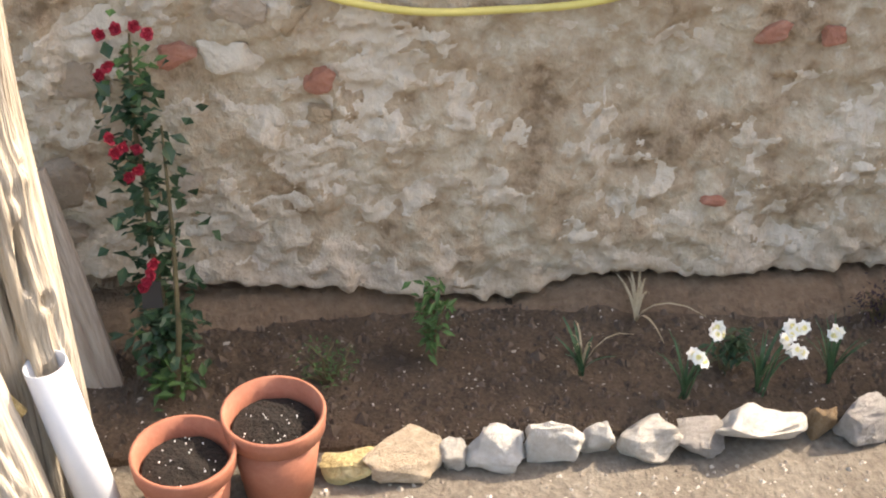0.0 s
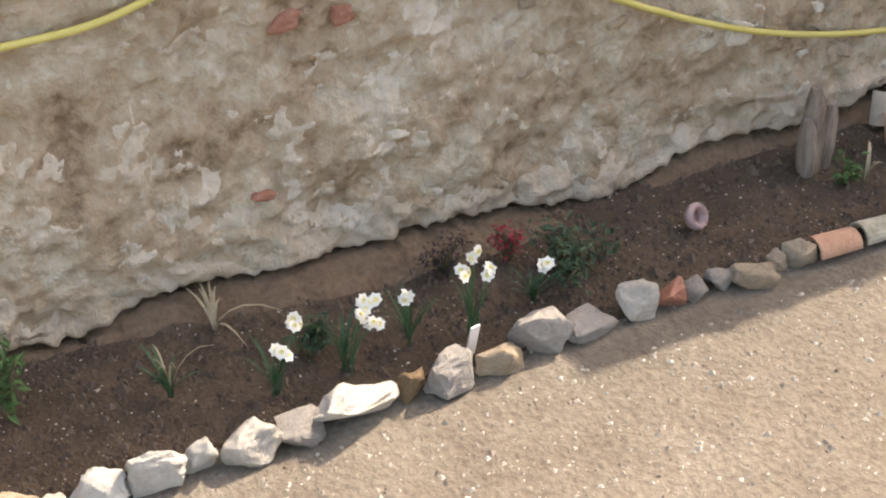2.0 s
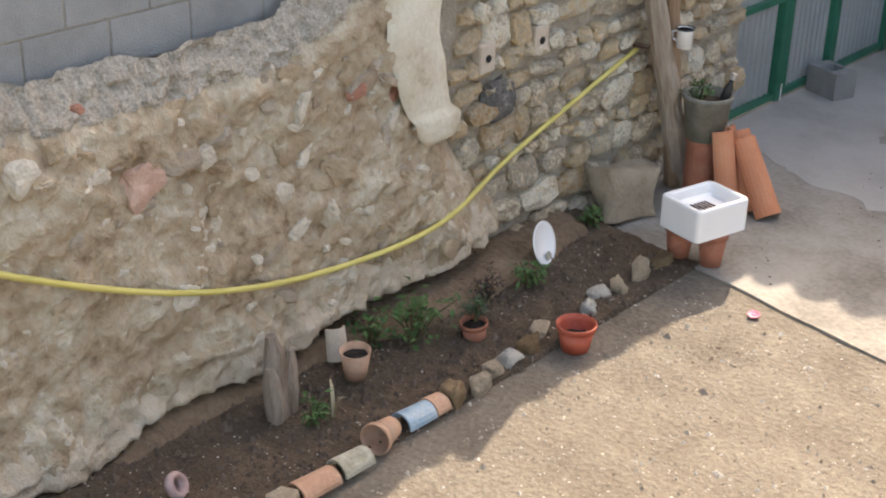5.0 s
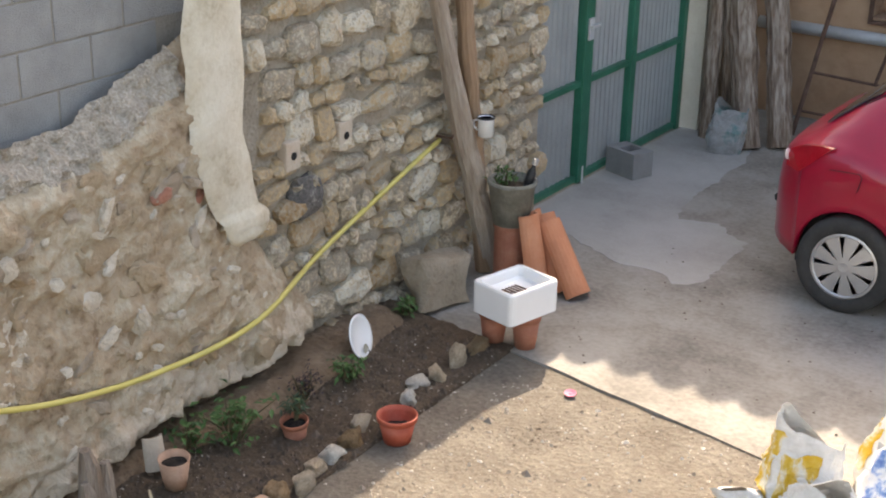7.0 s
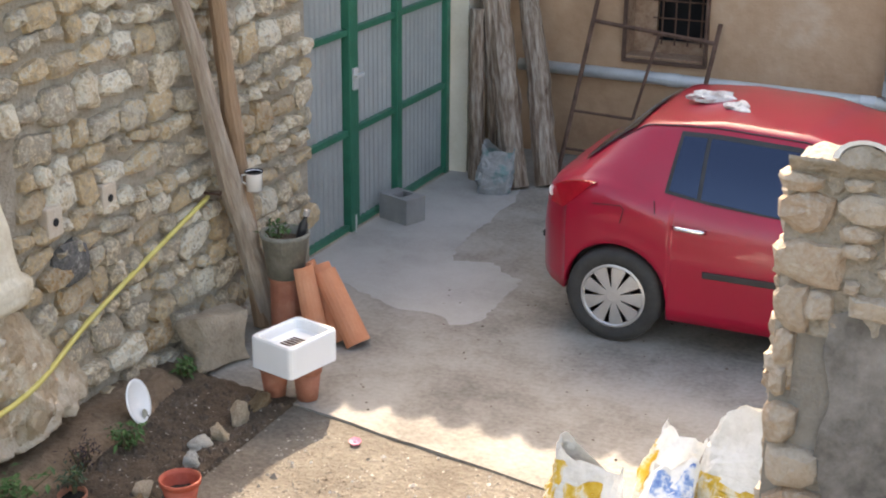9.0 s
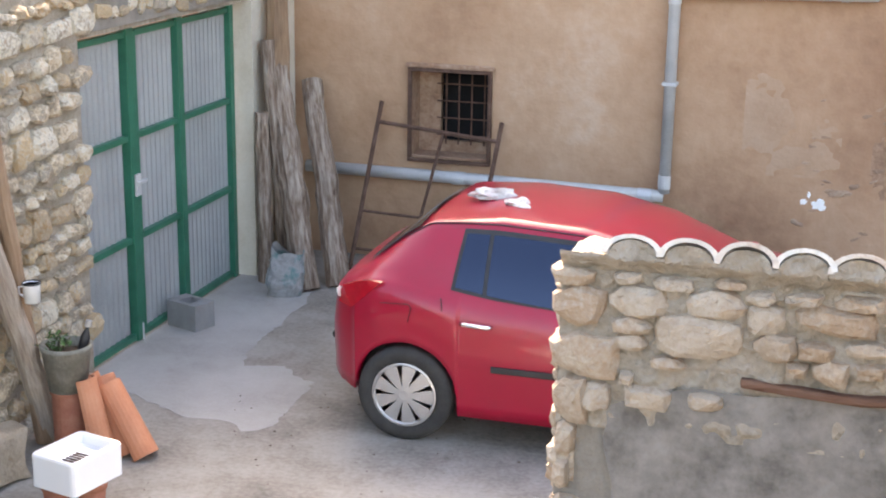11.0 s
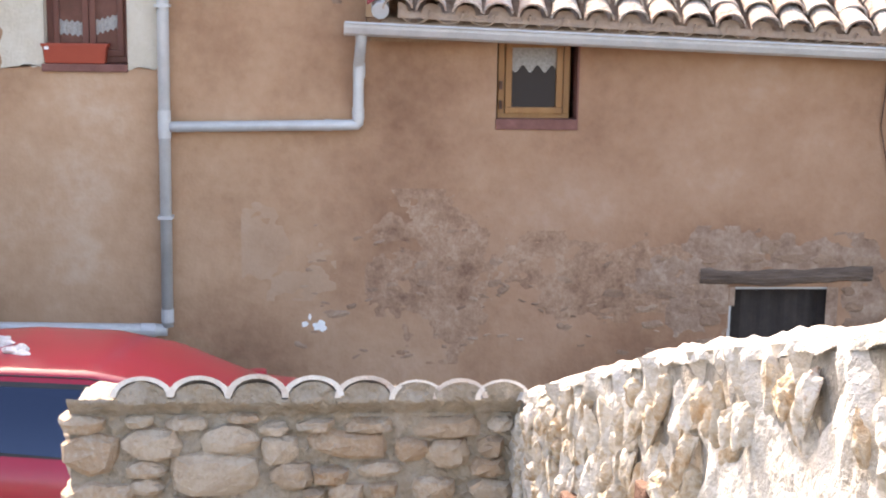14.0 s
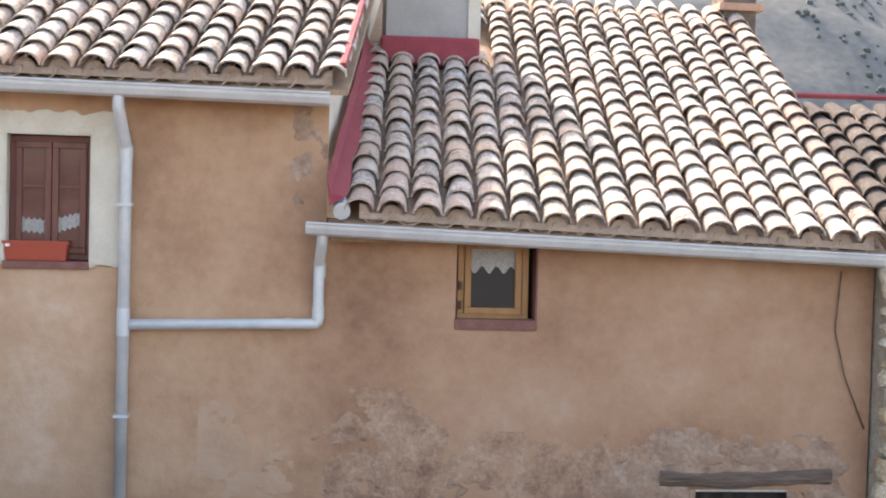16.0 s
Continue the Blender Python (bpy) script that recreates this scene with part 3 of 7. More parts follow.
def ragged_panel(x0, x1, z0, z1, y, hole, amp, seed):
    """A render band round an opening with a torn outer edge."""
    bm = bmesh.new()
    out, n = [], 40
    cx, cz = (x0 + x1) / 2, (z0 + z1) / 2
    ring_o, ring_i = [], []
    per = []
    for k in range(n):
        per.append((x0, z0 + (z1 - z0) * k / n))
    for k in range(n):
        per.append((x0 + (x1 - x0) * k / n, z1))
    for k in range(n):
        per.append((x1, z1 - (z1 - z0) * k / n))
    for k in range(n):
        per.append((x1 - (x1 - x0) * k / n, z0))
    ha, hb, hc, hd = hole
    for x, z in per:
        j = wob((x, z, 0), 9, amp, seed) + wob((x, z, 0), 28, amp * 0.5, seed)
        dx, dz = x - cx, z - cz
        l = math.hypot(dx, dz)
        ring_o.append((x + dx / l * j, z + dz / l * j))
        ring_i.append((min(max(x, ha), hb), min(max(z, hc), hd)))
    vo = [bm.verts.new((x, y - 0.012, z)) for x, z in ring_o]
    vb = [bm.verts.new((x, y + 0.004, z)) for x, z in ring_o]
    vi = [bm.verts.new((x, y - 0.012, z)) for x, z in ring_i]
    for k in range(len(vo)):
        j = (k + 1) % len(vo)
        bm.faces.new((vo[k], vo[j], vi[j], vi[k]))
        bm.faces.new((vo[k], vb[k], vb[j], vo[j]))
    bmesh.ops.remove_doubles(bm, verts=vi, dist=1e-5)
    return bm


part("surround", ragged_panel(x0 - 0.33, x1 + 0.24, z0 - 0.02, z1 + 0.17, Y0, (x0, x1, z0, z1), 0.045, 3), cream, house_left, "cream render band with a torn edge")
part("reveal", boxes((x0 - 0.002, x0 + 0.013, Y0 - 0.006, Y0 + 0.2, z0, z1), (x0, x1, Y0 - 0.006, Y0 + 0.2, z1 - 0.014, z1 + 0.002), (x1 - 0.013, x1 + 0.002, Y0 - 0.006, Y0 + 0.2, z0, z1)), cream, house_left)
pl = thing("window_planter", "empty red plastic planter box on the window sill", "planter", m=pose(x0 + 0.25, Y0 + 0.035, z0 + 0.014))
bm = bmesh.new()
box(bm, -0.25, 0.25, -0.06, 0.06, 0.0, 0.15, bevel=0.01)
for v in bm.verts:
    if v.co.z < 0.05:
        v.co.x *= 0.95
        v.co.y *= 0.85
part("trough", bm, planter_mat, pl)
part("rim", boxes((-0.262, 0.262, -0.068, -0.052, 0.135, 0.158), (-0.262, 0.262, 0.052, 0.068, 0.135, 0.158), (-0.262, -0.246, -0.052, 0.052, 0.135, 0.158), (0.246, 0.262, -0.052, 0.052, 0.135, 0.158)), planter_mat, pl)
part("sticker", boxes((-0.235, -0.20, -0.0655, -0.0605, 0.11, 0.135)), white_glaze, pl, "small white price sticker")

x0, x1, z0, z1 = W2
win = thing("window", "small varnished wooden window with a lace curtain", "")
win.parent = house_right
part("frame", frame_boxes(x0 + 0.02, x1 - 0.06, z0 + 0.07, z1 + 0.02, 0.055, Y0 + 0.10, Y0 + 0.17), frame_oak, win)
part("sash", frame_boxes(x0 + 0.08, x1 - 0.12, z0 + 0.12, z1, 0.055, Y0 + 0.085, Y0 + 0.15), frame_oak, win)
part("pane", boxes((x0 + 0.13, x1 - 0.17, Y0 + 0.12, Y0 + 0.125, z0 + 0.17, z1)), glass_mat, win, "dark pane reflecting the yard")
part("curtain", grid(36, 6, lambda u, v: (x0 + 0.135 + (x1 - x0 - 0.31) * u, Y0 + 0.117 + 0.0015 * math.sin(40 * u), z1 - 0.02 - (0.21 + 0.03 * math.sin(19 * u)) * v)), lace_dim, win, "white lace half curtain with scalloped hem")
part("sill", boxes((x0 - 0.005, x1 + 0.002, Y0 - 0.012, Y0 + 0.2, z0 - 0.005, z0 + 0.085), bevel=0.008), sill_red, win, "red clay sill")
part("reveal", boxes((x1 - 0.012, x1 + 0.002, Y0 - 0.004, Y0 + 0.2, z0, z1 + 0.05)), sill_red, win)
for zz in (z0 + 0.16, z0 + 0.32):
    part("hinge", boxes((x0 + 0.03, x0 + 0.055, Y0 + 0.06, Y0 + 0.1, zz, zz + 0.07), bevel=0.004), rust, win)
# flat near-black sheets stand in for the darkness behind each opening
dark_backing = thing("dark_backing", "near-black sheets painting the unlit dark behind the windows", "interior", kind="structure")
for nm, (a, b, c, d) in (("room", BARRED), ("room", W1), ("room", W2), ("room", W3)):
    part(nm, boxes((a - 0.1, b + 0.1, Y0 + 0.452, Y0 + 0.50, c - 0.1, d + 0.1)), hollow_dark, dark_backing)

x0, x1, z0, z1 = BARRED
win = thing("window", "small deep window with a rusty iron grille", "")
win.parent = house_left
for d_ in ((x0, x0 + 0.03, Y0 - 0.045, Y0 - 0.002, z0, z1 - 0.021), (x1 - 0.03, x1, Y0 - 0.045, Y0 - 0.002, z0, z1 - 0.021), (x0, x1, Y0 - 0.045, Y0 - 0.002, z0 - 0.03, z0 - 0.001), (x0, x1, Y0 - 0.045, Y0 - 0.002, z1 - 0.02, z1 + 0.012)):
    part("edge_iron", boxes(d_, bevel=0.004), rust, win, "rusty iron edge of the opening")
part("reveal", frame_boxes(x0 + 0.002, x1 - 0.002, z0 + 0.002, z1 - 0.002, 0.02, Y0, Y0 + 0.42), stucco_pale, win)
part("inner_wall", wall_with_holes(x0, x1, Y0 + 0.24, Y0 + 0.30, z0, z1, [(x0 + 0.22, x1 - 0.04, z0 + 0.12, z1 - 0.05)]), stucco_pale, win, "rough pale render inside the reveal")
for k in range(4):
    part("bar", tube([(x0 + 0.28 + 0.115 * k, Y0 + 0.2, z0 + 0.1), (x0 + 0.28 + 0.115 * k, Y0 + 0.2, z1 - 0.03)], 0.009, 6), rust, win)
for k in range(4):
    part("bar", tube([(x0 + 0.2, Y0 + 0.19, z0 + 0.18 + 0.15 * k), (x1 - 0.02, Y0 + 0.19, z0 + 0.18 + 0.15 * k)], 0.008, 6), rust, win)
part("lintel", boxes((x0 - 0.02, x1 + 0.02, Y0 - 0.05, Y0 + 0.05, z1 + 0.012, z1 + 0.05), bevel=0.012), stucco_pale, win)

cloth_dark = surf("dim brown cloth", [(0.03, 0.024, 0.022), (0.06, 0.048, 0.043)], 6, 0.95, 0.2, 60)
beam_mat = surf('dark old lintel beam', [(0.06, 0.04, 0.03), (0.13, 0.092, 0.07), (0.23, 0.175, 0.14)], 7, 0.9, 0.9, 40, stretch=(0.12, 1, 1), fine=0.5)
x0, x1, z0, z1 = W3
win = thing("window", "low dark opening under a rough timber lintel", "")
win.parent = house_right
part("frame", frame_boxes(x0, x1, z0, z1 + 0.01, 0.035, Y0 + 0.03, Y0 + 0.12), zinc, win, "thin grey frame")
bm = grid(40, 12, lambda u, v: (lambda x_, a_: (x_, Y0 + 0.05 - 0.085 * max(0, math.sin(a_)) ** 0.5 + wob((x_ * 0.4, a_, 0), 6, 0.012), z1 + 0.10 - (0.07 + wob((x_, 0, 0), 3, 0.025)) * math.cos(a_) + 0.02 * math.sin(x_ * 3) + wob((x_, a_, 0), 9, 0.012)))(x0 - 0.26 + 1.5 * u, math.pi * v))
part("lintel", bm, beam_mat, win, "rough weathered timber lintel")
part("curtain", grid(30, 2, lambda u, v: (x0 + 0.03 + (x1 - x0 - 0.06) * u, Y0 + 0.16 + 0.02 * math.sin(30 * u), z0 + (z1 - z0 - 0.02) * v)), cloth_dark, win, "dark cloth inside the opening")

# ---- gutters and rain pipes ----
def gutter(xa, xb, za, zb, y, parent_label):
    g = thing("gutter", parent_label, "gutter", "gutters")
    bm = bmesh.new()
    prof = [(-0.07, 0.035), (-0.066, 0.0), (-0.045, -0.045), (0, -0.065), (0.045, -0.045), (0.066, 0.0), (0.07, 0.03), (0.06, 0.03), (0.056, 0.0), (0, -0.052), (-0.056, 0.0), (-0.06, 0.03)]
    ends = []
    for x, z in ((xa, za), (xb, zb)):
        ends.append([bm.verts.new((x, y + a, z + b)) for a, b in prof])
    for k in range(len(prof)):
        bm.faces.new((ends[0][k], ends[0][(k + 1) % len(prof)], ends[1][(k + 1) % len(prof)], ends[1][k]))
    part("channel", bm, zinc, g, smooth=False)
    part("bead", tube([(xa, y - 0.072, za + 0.037), (xb, y - 0.072, zb + 0.037)], 0.011, 8), zinc, g)
    for x, z, s in ((xa, za, 0), (xb, zb, 1)):
        bm = bmesh.new()
        bm.faces.new([bm.verts.new((x, y + a, z + b)) for a, b in prof[:7]])
        r = bmesh.ops.extrude_face_region(bm, geom=bm.faces[:])
        bmesh.ops.translate(bm, vec=(0.006 if s else -0.006, 0, 0), verts=[e for e in r["geom"] if isinstance(e, bmesh.types.BMVert)])
        part("end_cap", bm, zinc, g)
    k = int((xb - xa) / 0.72)
    for i in range(1, k + 1):
        f = i / (k + 1)
        x, z = xa + (xb - xa) * f, za + (zb - za) * f
        part("bracket", boxes((x - 0.008, x + 0.008, y - 0.074, y + 0.16, z + 0.036, z + 0.042)), zinc, g)
        part("seam", tube([(x + 0.2, y + a * 1.03, z + b * 1.03) for a, b in prof[:7]], 0.004, 5), zinc, g)
    return g


gutter(-4.6, 0.32, 4.37, 4.30, 11.42, "grey zinc gutter under the upper eaves")
gutter(0.16, 5.0, 3.27, 3.11, 11.42, "grey zinc gutter under the lower eaves")


def pipe_run(name, label, pts, r, collars, material=None):
    g = thing(name, label, "drainpipe", "rain pipes")
    smooth_pts = []
    for i, p in enumerate(pts):
        p = Vector(p)
        if 0 < i < len(pts) - 1:
            a, b = (Vector(pts[i - 1]) - p).normalized(), (Vector(pts[i + 1]) - p).normalized()
            for f in (1, 0.6, 0.25):
                smooth_pts.append(p + a * 0.07 * f)
            for f in (0.25, 0.6, 1):
                smooth_pts.append(p + b * 0.07 * f)
        else:
            smooth_pts.append(p)
    part("pipe", tube(smooth_pts, r, 14), material or zinc, g, smooth=True)
    for a, b in collars:
        part("collar", tube([a, b], r + 0.006, 14), zinc, g, smooth=False)
    return g


py = Y0 - 0.075
p = pipe_run("drainpipe", "grey zinc downpipe fixed to the ochre facade", [(-1.33, 11.44, 4.30), (-1.33, 11.44, 4.18), (-1.28, py, 3.86), (-1.285, py, 0.80)], 0.048, [((-1.28, py, 3.88), (-1.28, py, 3.78)), ((-1.283, py, 2.58), (-1.283, py, 2.36)), ((-1.285, py, 0.95), (-1.285, py, 0.84))])
for z in (3.4, 1.7):
    part("clip", boxes((-1.345, -1.225, py - 0.058, Y0 + 0.01, z, z + 0.025)), zinc, p)
p = pipe_run("drainpipe", "grey zinc branch pipe joining the downpipe", [(0.29, 11.44, 3.24), (0.29, 11.46, 3.14), (0.275, py, 2.96), (0.275, py, 2.48), (-1.24, py, 2.45)], 0.044, [((0.28, py, 2.98), (0.28, py, 2.86)), ((0.275, py, 2.62), (0.275, py, 2.52)), ((0.06, py, 2.475), (0.0, py, 2.475))])
pipe_run("drainpipe", "white plastic pipe running low along the facade", [(-4.45, py, 0.80), (-2.9, py, 0.79), (-1.29, py, 0.77)], 0.052, [((-3.1, py, 0.79), (-3.0, py, 0.79)), ((-1.5, py, 0.77), (-1.38, py, 0.77))])
pipe_run("cable", "thin brown cable drooping down the facade corner", [(4.7, Y0 - 0.02, 3.0), (4.66, Y0 - 0.02, 2.5), (4.76, Y0 - 0.02, 2.1), (4.95, Y0 - 0.02, 1.65)], 0.006, [], rust)

# ---- clay tile roofs ----
def tile_mesh(seed, r0=0.122, r1=0.088, length=0.44, thick=0.016, flip=False):
    """A barrel tile along +y, arched over x, wide end at y = 0."""
    rs = random.Random(seed)
    n, verts, faces = 10, [], []
    sag = rs.uniform(0.9, 1.05)
    for y, r in ((0, r0), (length, r1)):
        for rr in (r, r - thick):
            for k in range(n + 1):
                a = math.pi * k / n
                z = math.sin(a) * rr * 0.86 * sag
                verts.append((math.cos(a) * rr, y, -z if flip else z))
    def idx(e, s, k):
        return (e * 2 + s) * (n + 1) + k
    for k in range(n):
        faces.append((idx(0, 0, k), idx(0, 0, k + 1), idx(1, 0, k + 1), idx(1, 0, k)))
        faces.append((idx(0, 1, k), idx(1, 1, k), idx(1, 1, k + 1), idx(0, 1, k + 1)))
        for e in (0, 1):
            faces.append((idx(e, 0, k), idx(e, 1, k), idx(e, 1, k + 1), idx(e, 0, k + 1)))
    for k in (0, n):
        faces.append((idx(0, 0, k), idx(1, 0, k), idx(1, 1, k), idx(0, 1, k)))
    me = bpy.data.meshes.new("tile")
    me.from_pydata(verts, [], faces)
    me.update()
    return me


TILES = [tile_mesh(s) for s in range(5)]
OLD_TILES = [tile_mesh(s + 30) for s in range(4)]
PANS = [tile_mesh(s + 20, flip=True) for s in range(2)]


def join_tiles(name, meshes, mats, material, parent, label):
    verts, faces = [], []
    for me, m in zip(meshes, mats):
        o_ = len(verts)
        verts += [m @ v.co for v in me.vertices]
        faces += [tuple(o_ + i for i in p.vertices) for p in me.polygons]
    me = bpy.data.meshes.new(name)
    me.from_pydata([tuple(v) for v in verts], [], faces)
    me.materials.append(material)
    me.update()
    ob = new(name, me)
    ob.parent = parent
    return tagged(ob, label, kind="stuff")


def roof(parent, xa, xb, eave, za, zb, pitch, az, rows, cols, seed, limit, xmin=-99.0, skip=None, cover=None):
    """Barrel tiles from the eave line upwards. Tiles past the limit of singles are joined."""
    rs = random.Random(seed)
    step, single = 0.31, 0
    up = Vector((math.sin(az) * math.cos(pitch), math.cos(az) * math.cos(pitch), math.sin(pitch)))
    base = pose(0, 0, 0, math.degrees(pitch), 0, -math.degrees(az))
    rest, restm, pans, panm = [], [], [], []
    for c in range(cols + 1):
        f = c / cols
        x = xa + (xb - xa) * f
        z = za + (zb - za) * f
        for r in range(rows):
            o_ = Vector((x, eave, z)) + up * (step * r)
            if skip and skip(o_):
                continue
            jig = pose(rs.uniform(-0.012, 0.012), rs.uniform(-0.02, 0.02), rs.uniform(-0.004, 0.012), rs.uniform(-1.2, 1.2) - 3.2, rs.uniform(-4, 4), rs.uniform(-3, 3))
            m = Matrix.Translation(o_ + Vector((0, 0, 0.055))) @ base @ jig
            if single < limit and x > xmin:
                piece("tile", rs.choice(TILES if cover is None else OLD_TILES), cover or tile_mat, parent, m)
                single += 1
            else:
                rest.append(rs.choice(TILES)), restm.append(m)
            if c < cols:
                o2 = o_ + Vector(((xb - xa) / cols / 2, 0.03, 0.045 + (zb - za) / cols / 2))
                pans.append(rs.choice(PANS)), panm.append(Matrix.Translation(o2) @ base @ pose(0, 0, 0, -3.0, rs.uniform(-3, 3), rs.uniform(-2, 2)))
    if rest:
        join_tiles("more_tiles", rest, restm, far_cover if cover else tile_far, parent, "weathered barrel tiles further along the roof")
    join_tiles("pan_tiles", pans, panm, tile_pan, parent, "darker pan tiles between the barrel rows")
    # mortar that stops the tile ends along the eave
    def stop_pt(u, v):
        q_ = u * cols
        d_ = abs(q_ - round(q_)) * (xb - xa) / cols
        return (xa + (xb - xa) * u, eave + 0.035 + 0.03 * v + wob((u * (xb - xa), v, 0), 9, 0.012), za + (zb - za) * u - 0.01 + (0.055 + 0.8 * math.sqrt(max(0.0, 0.0075 - d_ * d_))) * v)
    bm = grid(cols * 12, 4, stop_pt)
    part("eave_mortar", bm, tile_pan, parent, "brown mortar stopping the tile ends")
    # boards under the tiles
    bm = bmesh.new()
    q = [Vector((xa - 0.13, eave + 0.04, za)), Vector((xb + 0.13, eave + 0.04, zb))]
    q += [q[1] + up * step * (rows + 0.5), q[0] + up * step * (rows + 0.5)]
    vs = [bm.verts.new(v + Vector((0, 0, -0.045))) for v in q] + [bm.verts.new(v + Vector((0, 0, -0.085))) for v in q]
    for f in ((0, 1, 2, 3), (7, 6, 5, 4), (0, 4, 5, 1), (1, 5, 6, 2), (2, 6, 7, 3), (3, 7, 4, 0)):
        bm.faces.new([vs[i] for i in f])
    part("roof_deck", bm, wood_brown, parent, "brown boards under the tiles")
    return up


tile_far = surf("weathered roof tile far", [(0.077, 0.061, 0.052), (0.263, 0.156, 0.119), (0.464, 0.366, 0.293), (0.495, 0.444, 0.38), (0.201, 0.148, 0.123), (0.387, 0.249, 0.19), (0.132, 0.106, 0.092), (0.464, 0.413, 0.341)], 9, 0.9, 0.6, 50, rnd=0.62, fine=0.45, contrast=3.0, island=True)
tile_pan = surf("dirty pan tile", [(0.20, 0.15, 0.12), (0.36, 0.26, 0.195), (0.48, 0.37, 0.285)], 12, 0.95, 0.5, 60, rnd=0.5, island=True)
DARK_TILE = [(0.22, 0.195, 0.165), (0.10, 0.072, 0.058), (0.045, 0.037, 0.032), (0.075, 0.055, 0.045), (0.05, 0.038, 0.032), (0.12, 0.095, 0.078), (0.26, 0.23, 0.20)]
old_tile = surf("dark old roof tile", DARK_TILE, 12, 0.9, 0.5, 60, rnd=0.7, fine=0.4)
far_cover = surf("dark old roof tile far", DARK_TILE, 12, 0.9, 0.5, 60, rnd=0.7, fine=0.4, island=True)
PITCH = radians(24)
part("eave_board", boxes((-7.6, 0.30, 11.50, Y0 - 0.002, 4.36, 4.42)), wood_brown, house_left)
part("eave_board", boxes((0.36, 4.95, 11.50, Y0, 3.16, 3.22)), wood_brown, house_right)
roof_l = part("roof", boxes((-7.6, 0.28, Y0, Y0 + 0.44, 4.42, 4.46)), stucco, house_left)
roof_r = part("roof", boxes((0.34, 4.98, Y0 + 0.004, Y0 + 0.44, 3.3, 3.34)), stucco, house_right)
up_l = roof(roof_l, -7.62, 0.34, 11.36, 4.46, 4.41, PITCH, radians(7.5), 14, 30, 5, 170, xmin=-2.7)
up_r = roof(roof_r, 0.58, 4.86, 11.36, 3.36, 3.20, PITCH, radians(5), 21, 16, 8, 290, skip=lambda o_: o_.y > 14.85 and 0.9 < o_.x < 2.05)

# side wall of the taller house over the lower roof, with its red seal
az7 = radians(7.5)
d7 = Vector((math.sin(az7), math.cos(az7), 0))
bm = bmesh.new()
a, b = Vector((0.335, Y0 + 0.46, 0)), Vector((0.335, Y0, 0)) + d7 * 6.0
off = Vector((-0.3, 0, 0))
vs = []
for p_, z0_, z1_ in ((a, 3.0, 4.66), (b, 3.0, 4.47 + 6.0 * math.tan(PITCH) - 0.05)):
    for o_ in (Vector(), off):
        vs += [bm.verts.new(p_ + o_ + Vector((0, 0, z0_))), bm.verts.new(p_ + o_ + Vector((0, 0, z1_)))]
for f in ((0, 1, 5, 4), (2, 6, 7, 3), (0, 2, 3, 1), (4, 5, 7, 6), (1, 3, 7, 5)):
    bm.faces.new([vs[i] for i in f])
part("gable_wall", bm, cream, house_left, "pale rendered side wall above the lower roof")


def roof_z(x, y):
    return 3.44 - 0.037 * (x - 0.58) + (y - 11.36) * math.tan(PITCH)


bm = bmesh.new()
rows_ = []
for k in range(15):
    y = 11.40 + 3.55 * k / 14
    x = 0.345 + (y - Y0) * math.tan(az7) + 0.012
    z = roof_z(x, y)
    rows_.append([bm.verts.new((x, y, z + 0.20 + 0.02 * math.sin(k * 2.1))), bm.verts.new((x + 0.03, y, z + 0.08)), bm.verts.new((x + 0.15 + 0.02 * math.sin(k * 1.7), y, z + 0.055)), bm.verts.new((x + 0.02, y, z - 0.02))])
for r0, r1 in zip(rows_, rows_[1:]):
    for k in range(4):
        bm.faces.new((r0[k], r0[(k + 1) % 4], r1[(k + 1) % 4], r1[k]))
bm.faces.new(rows_[0][::-1])
bm.faces.new(rows_[-1])
part("flashing", bm, red_flash, house_right, "dark red sealant strip along the wall")
part("verge_strip", tube([Vector((0.42, 11.42, 4.56)), Vector((0.42, 11.42, 4.56)) + up_l * 4.4], 0.035, 6), red_flash, house_left, "red painted verge")
part("end_cap", tube([(0.44, 11.40, 3.40), (0.44, 11.56, 3.46)], 0.07, 10), zinc, house_right, "rounded zinc end piece of the eave")

chim = thing("chimney_stack", "broad grey rendered masonry stack on the lower roof", "chimney")
part("shaft", boxes((0.98, 1.9, 14.98, 15.7, 4.5, 6.05)), concrete_new, chim, "blotchy grey render")
part("corner_strip", boxes((1.84, 1.97, 14.95, 15.1, 4.6, 6.06)), cream, chim, "cream corner strip")
part("apron", boxes((0.92, 1.95, 14.80, 14.975, 4.90, 5.20), bevel=0.03), red_flash, chim, "dark red seal at its foot")
chimney_stone = surf("dark brown stone", [(0.07, 0.055, 0.045), (0.15, 0.11, 0.085), (0.24, 0.18, 0.14)], 8, 0.95, 0.8, 40)
ch2 = thing("chimney_stack", "small stone chimney at the far end of the roof", "chimney")
part("shaft", boxes((5.2, 5.62, 17.0, 17.5, 5.2, 7.0), bevel=0.02), chimney_stone, ch2)
part("cap", boxes((5.14, 5.70, 16.94, 17.56, 5.90, 5.99), bevel=0.01), terra_old, ch2)

# ---- third house and the hill ----
house_far = thing("house", "stone house with a dark old tile roof", "house", "village houses")
part("wall", boxes((5.02, 9.5, 11.45, 11.9, -0.1, 3.05)), gate_mortar, house_far, "rough stone quoin and wall")
roof_f = part("roof", boxes((5.03, 9.5, 11.5, 11.85, 3.05, 3.1)), mortar, house_far)
roof(roof_f, 5.22, 9.4, 11.25, 3.10, 3.12, PITCH, radians(3), 11, 16, 11, 60, cover=old_tile)
part("ridge_strip", tube([(5.0, 14.75, 4.72), (9.5, 14.75, 4.74)], 0.03, 6), red_flash, house_far, "red ridge line")
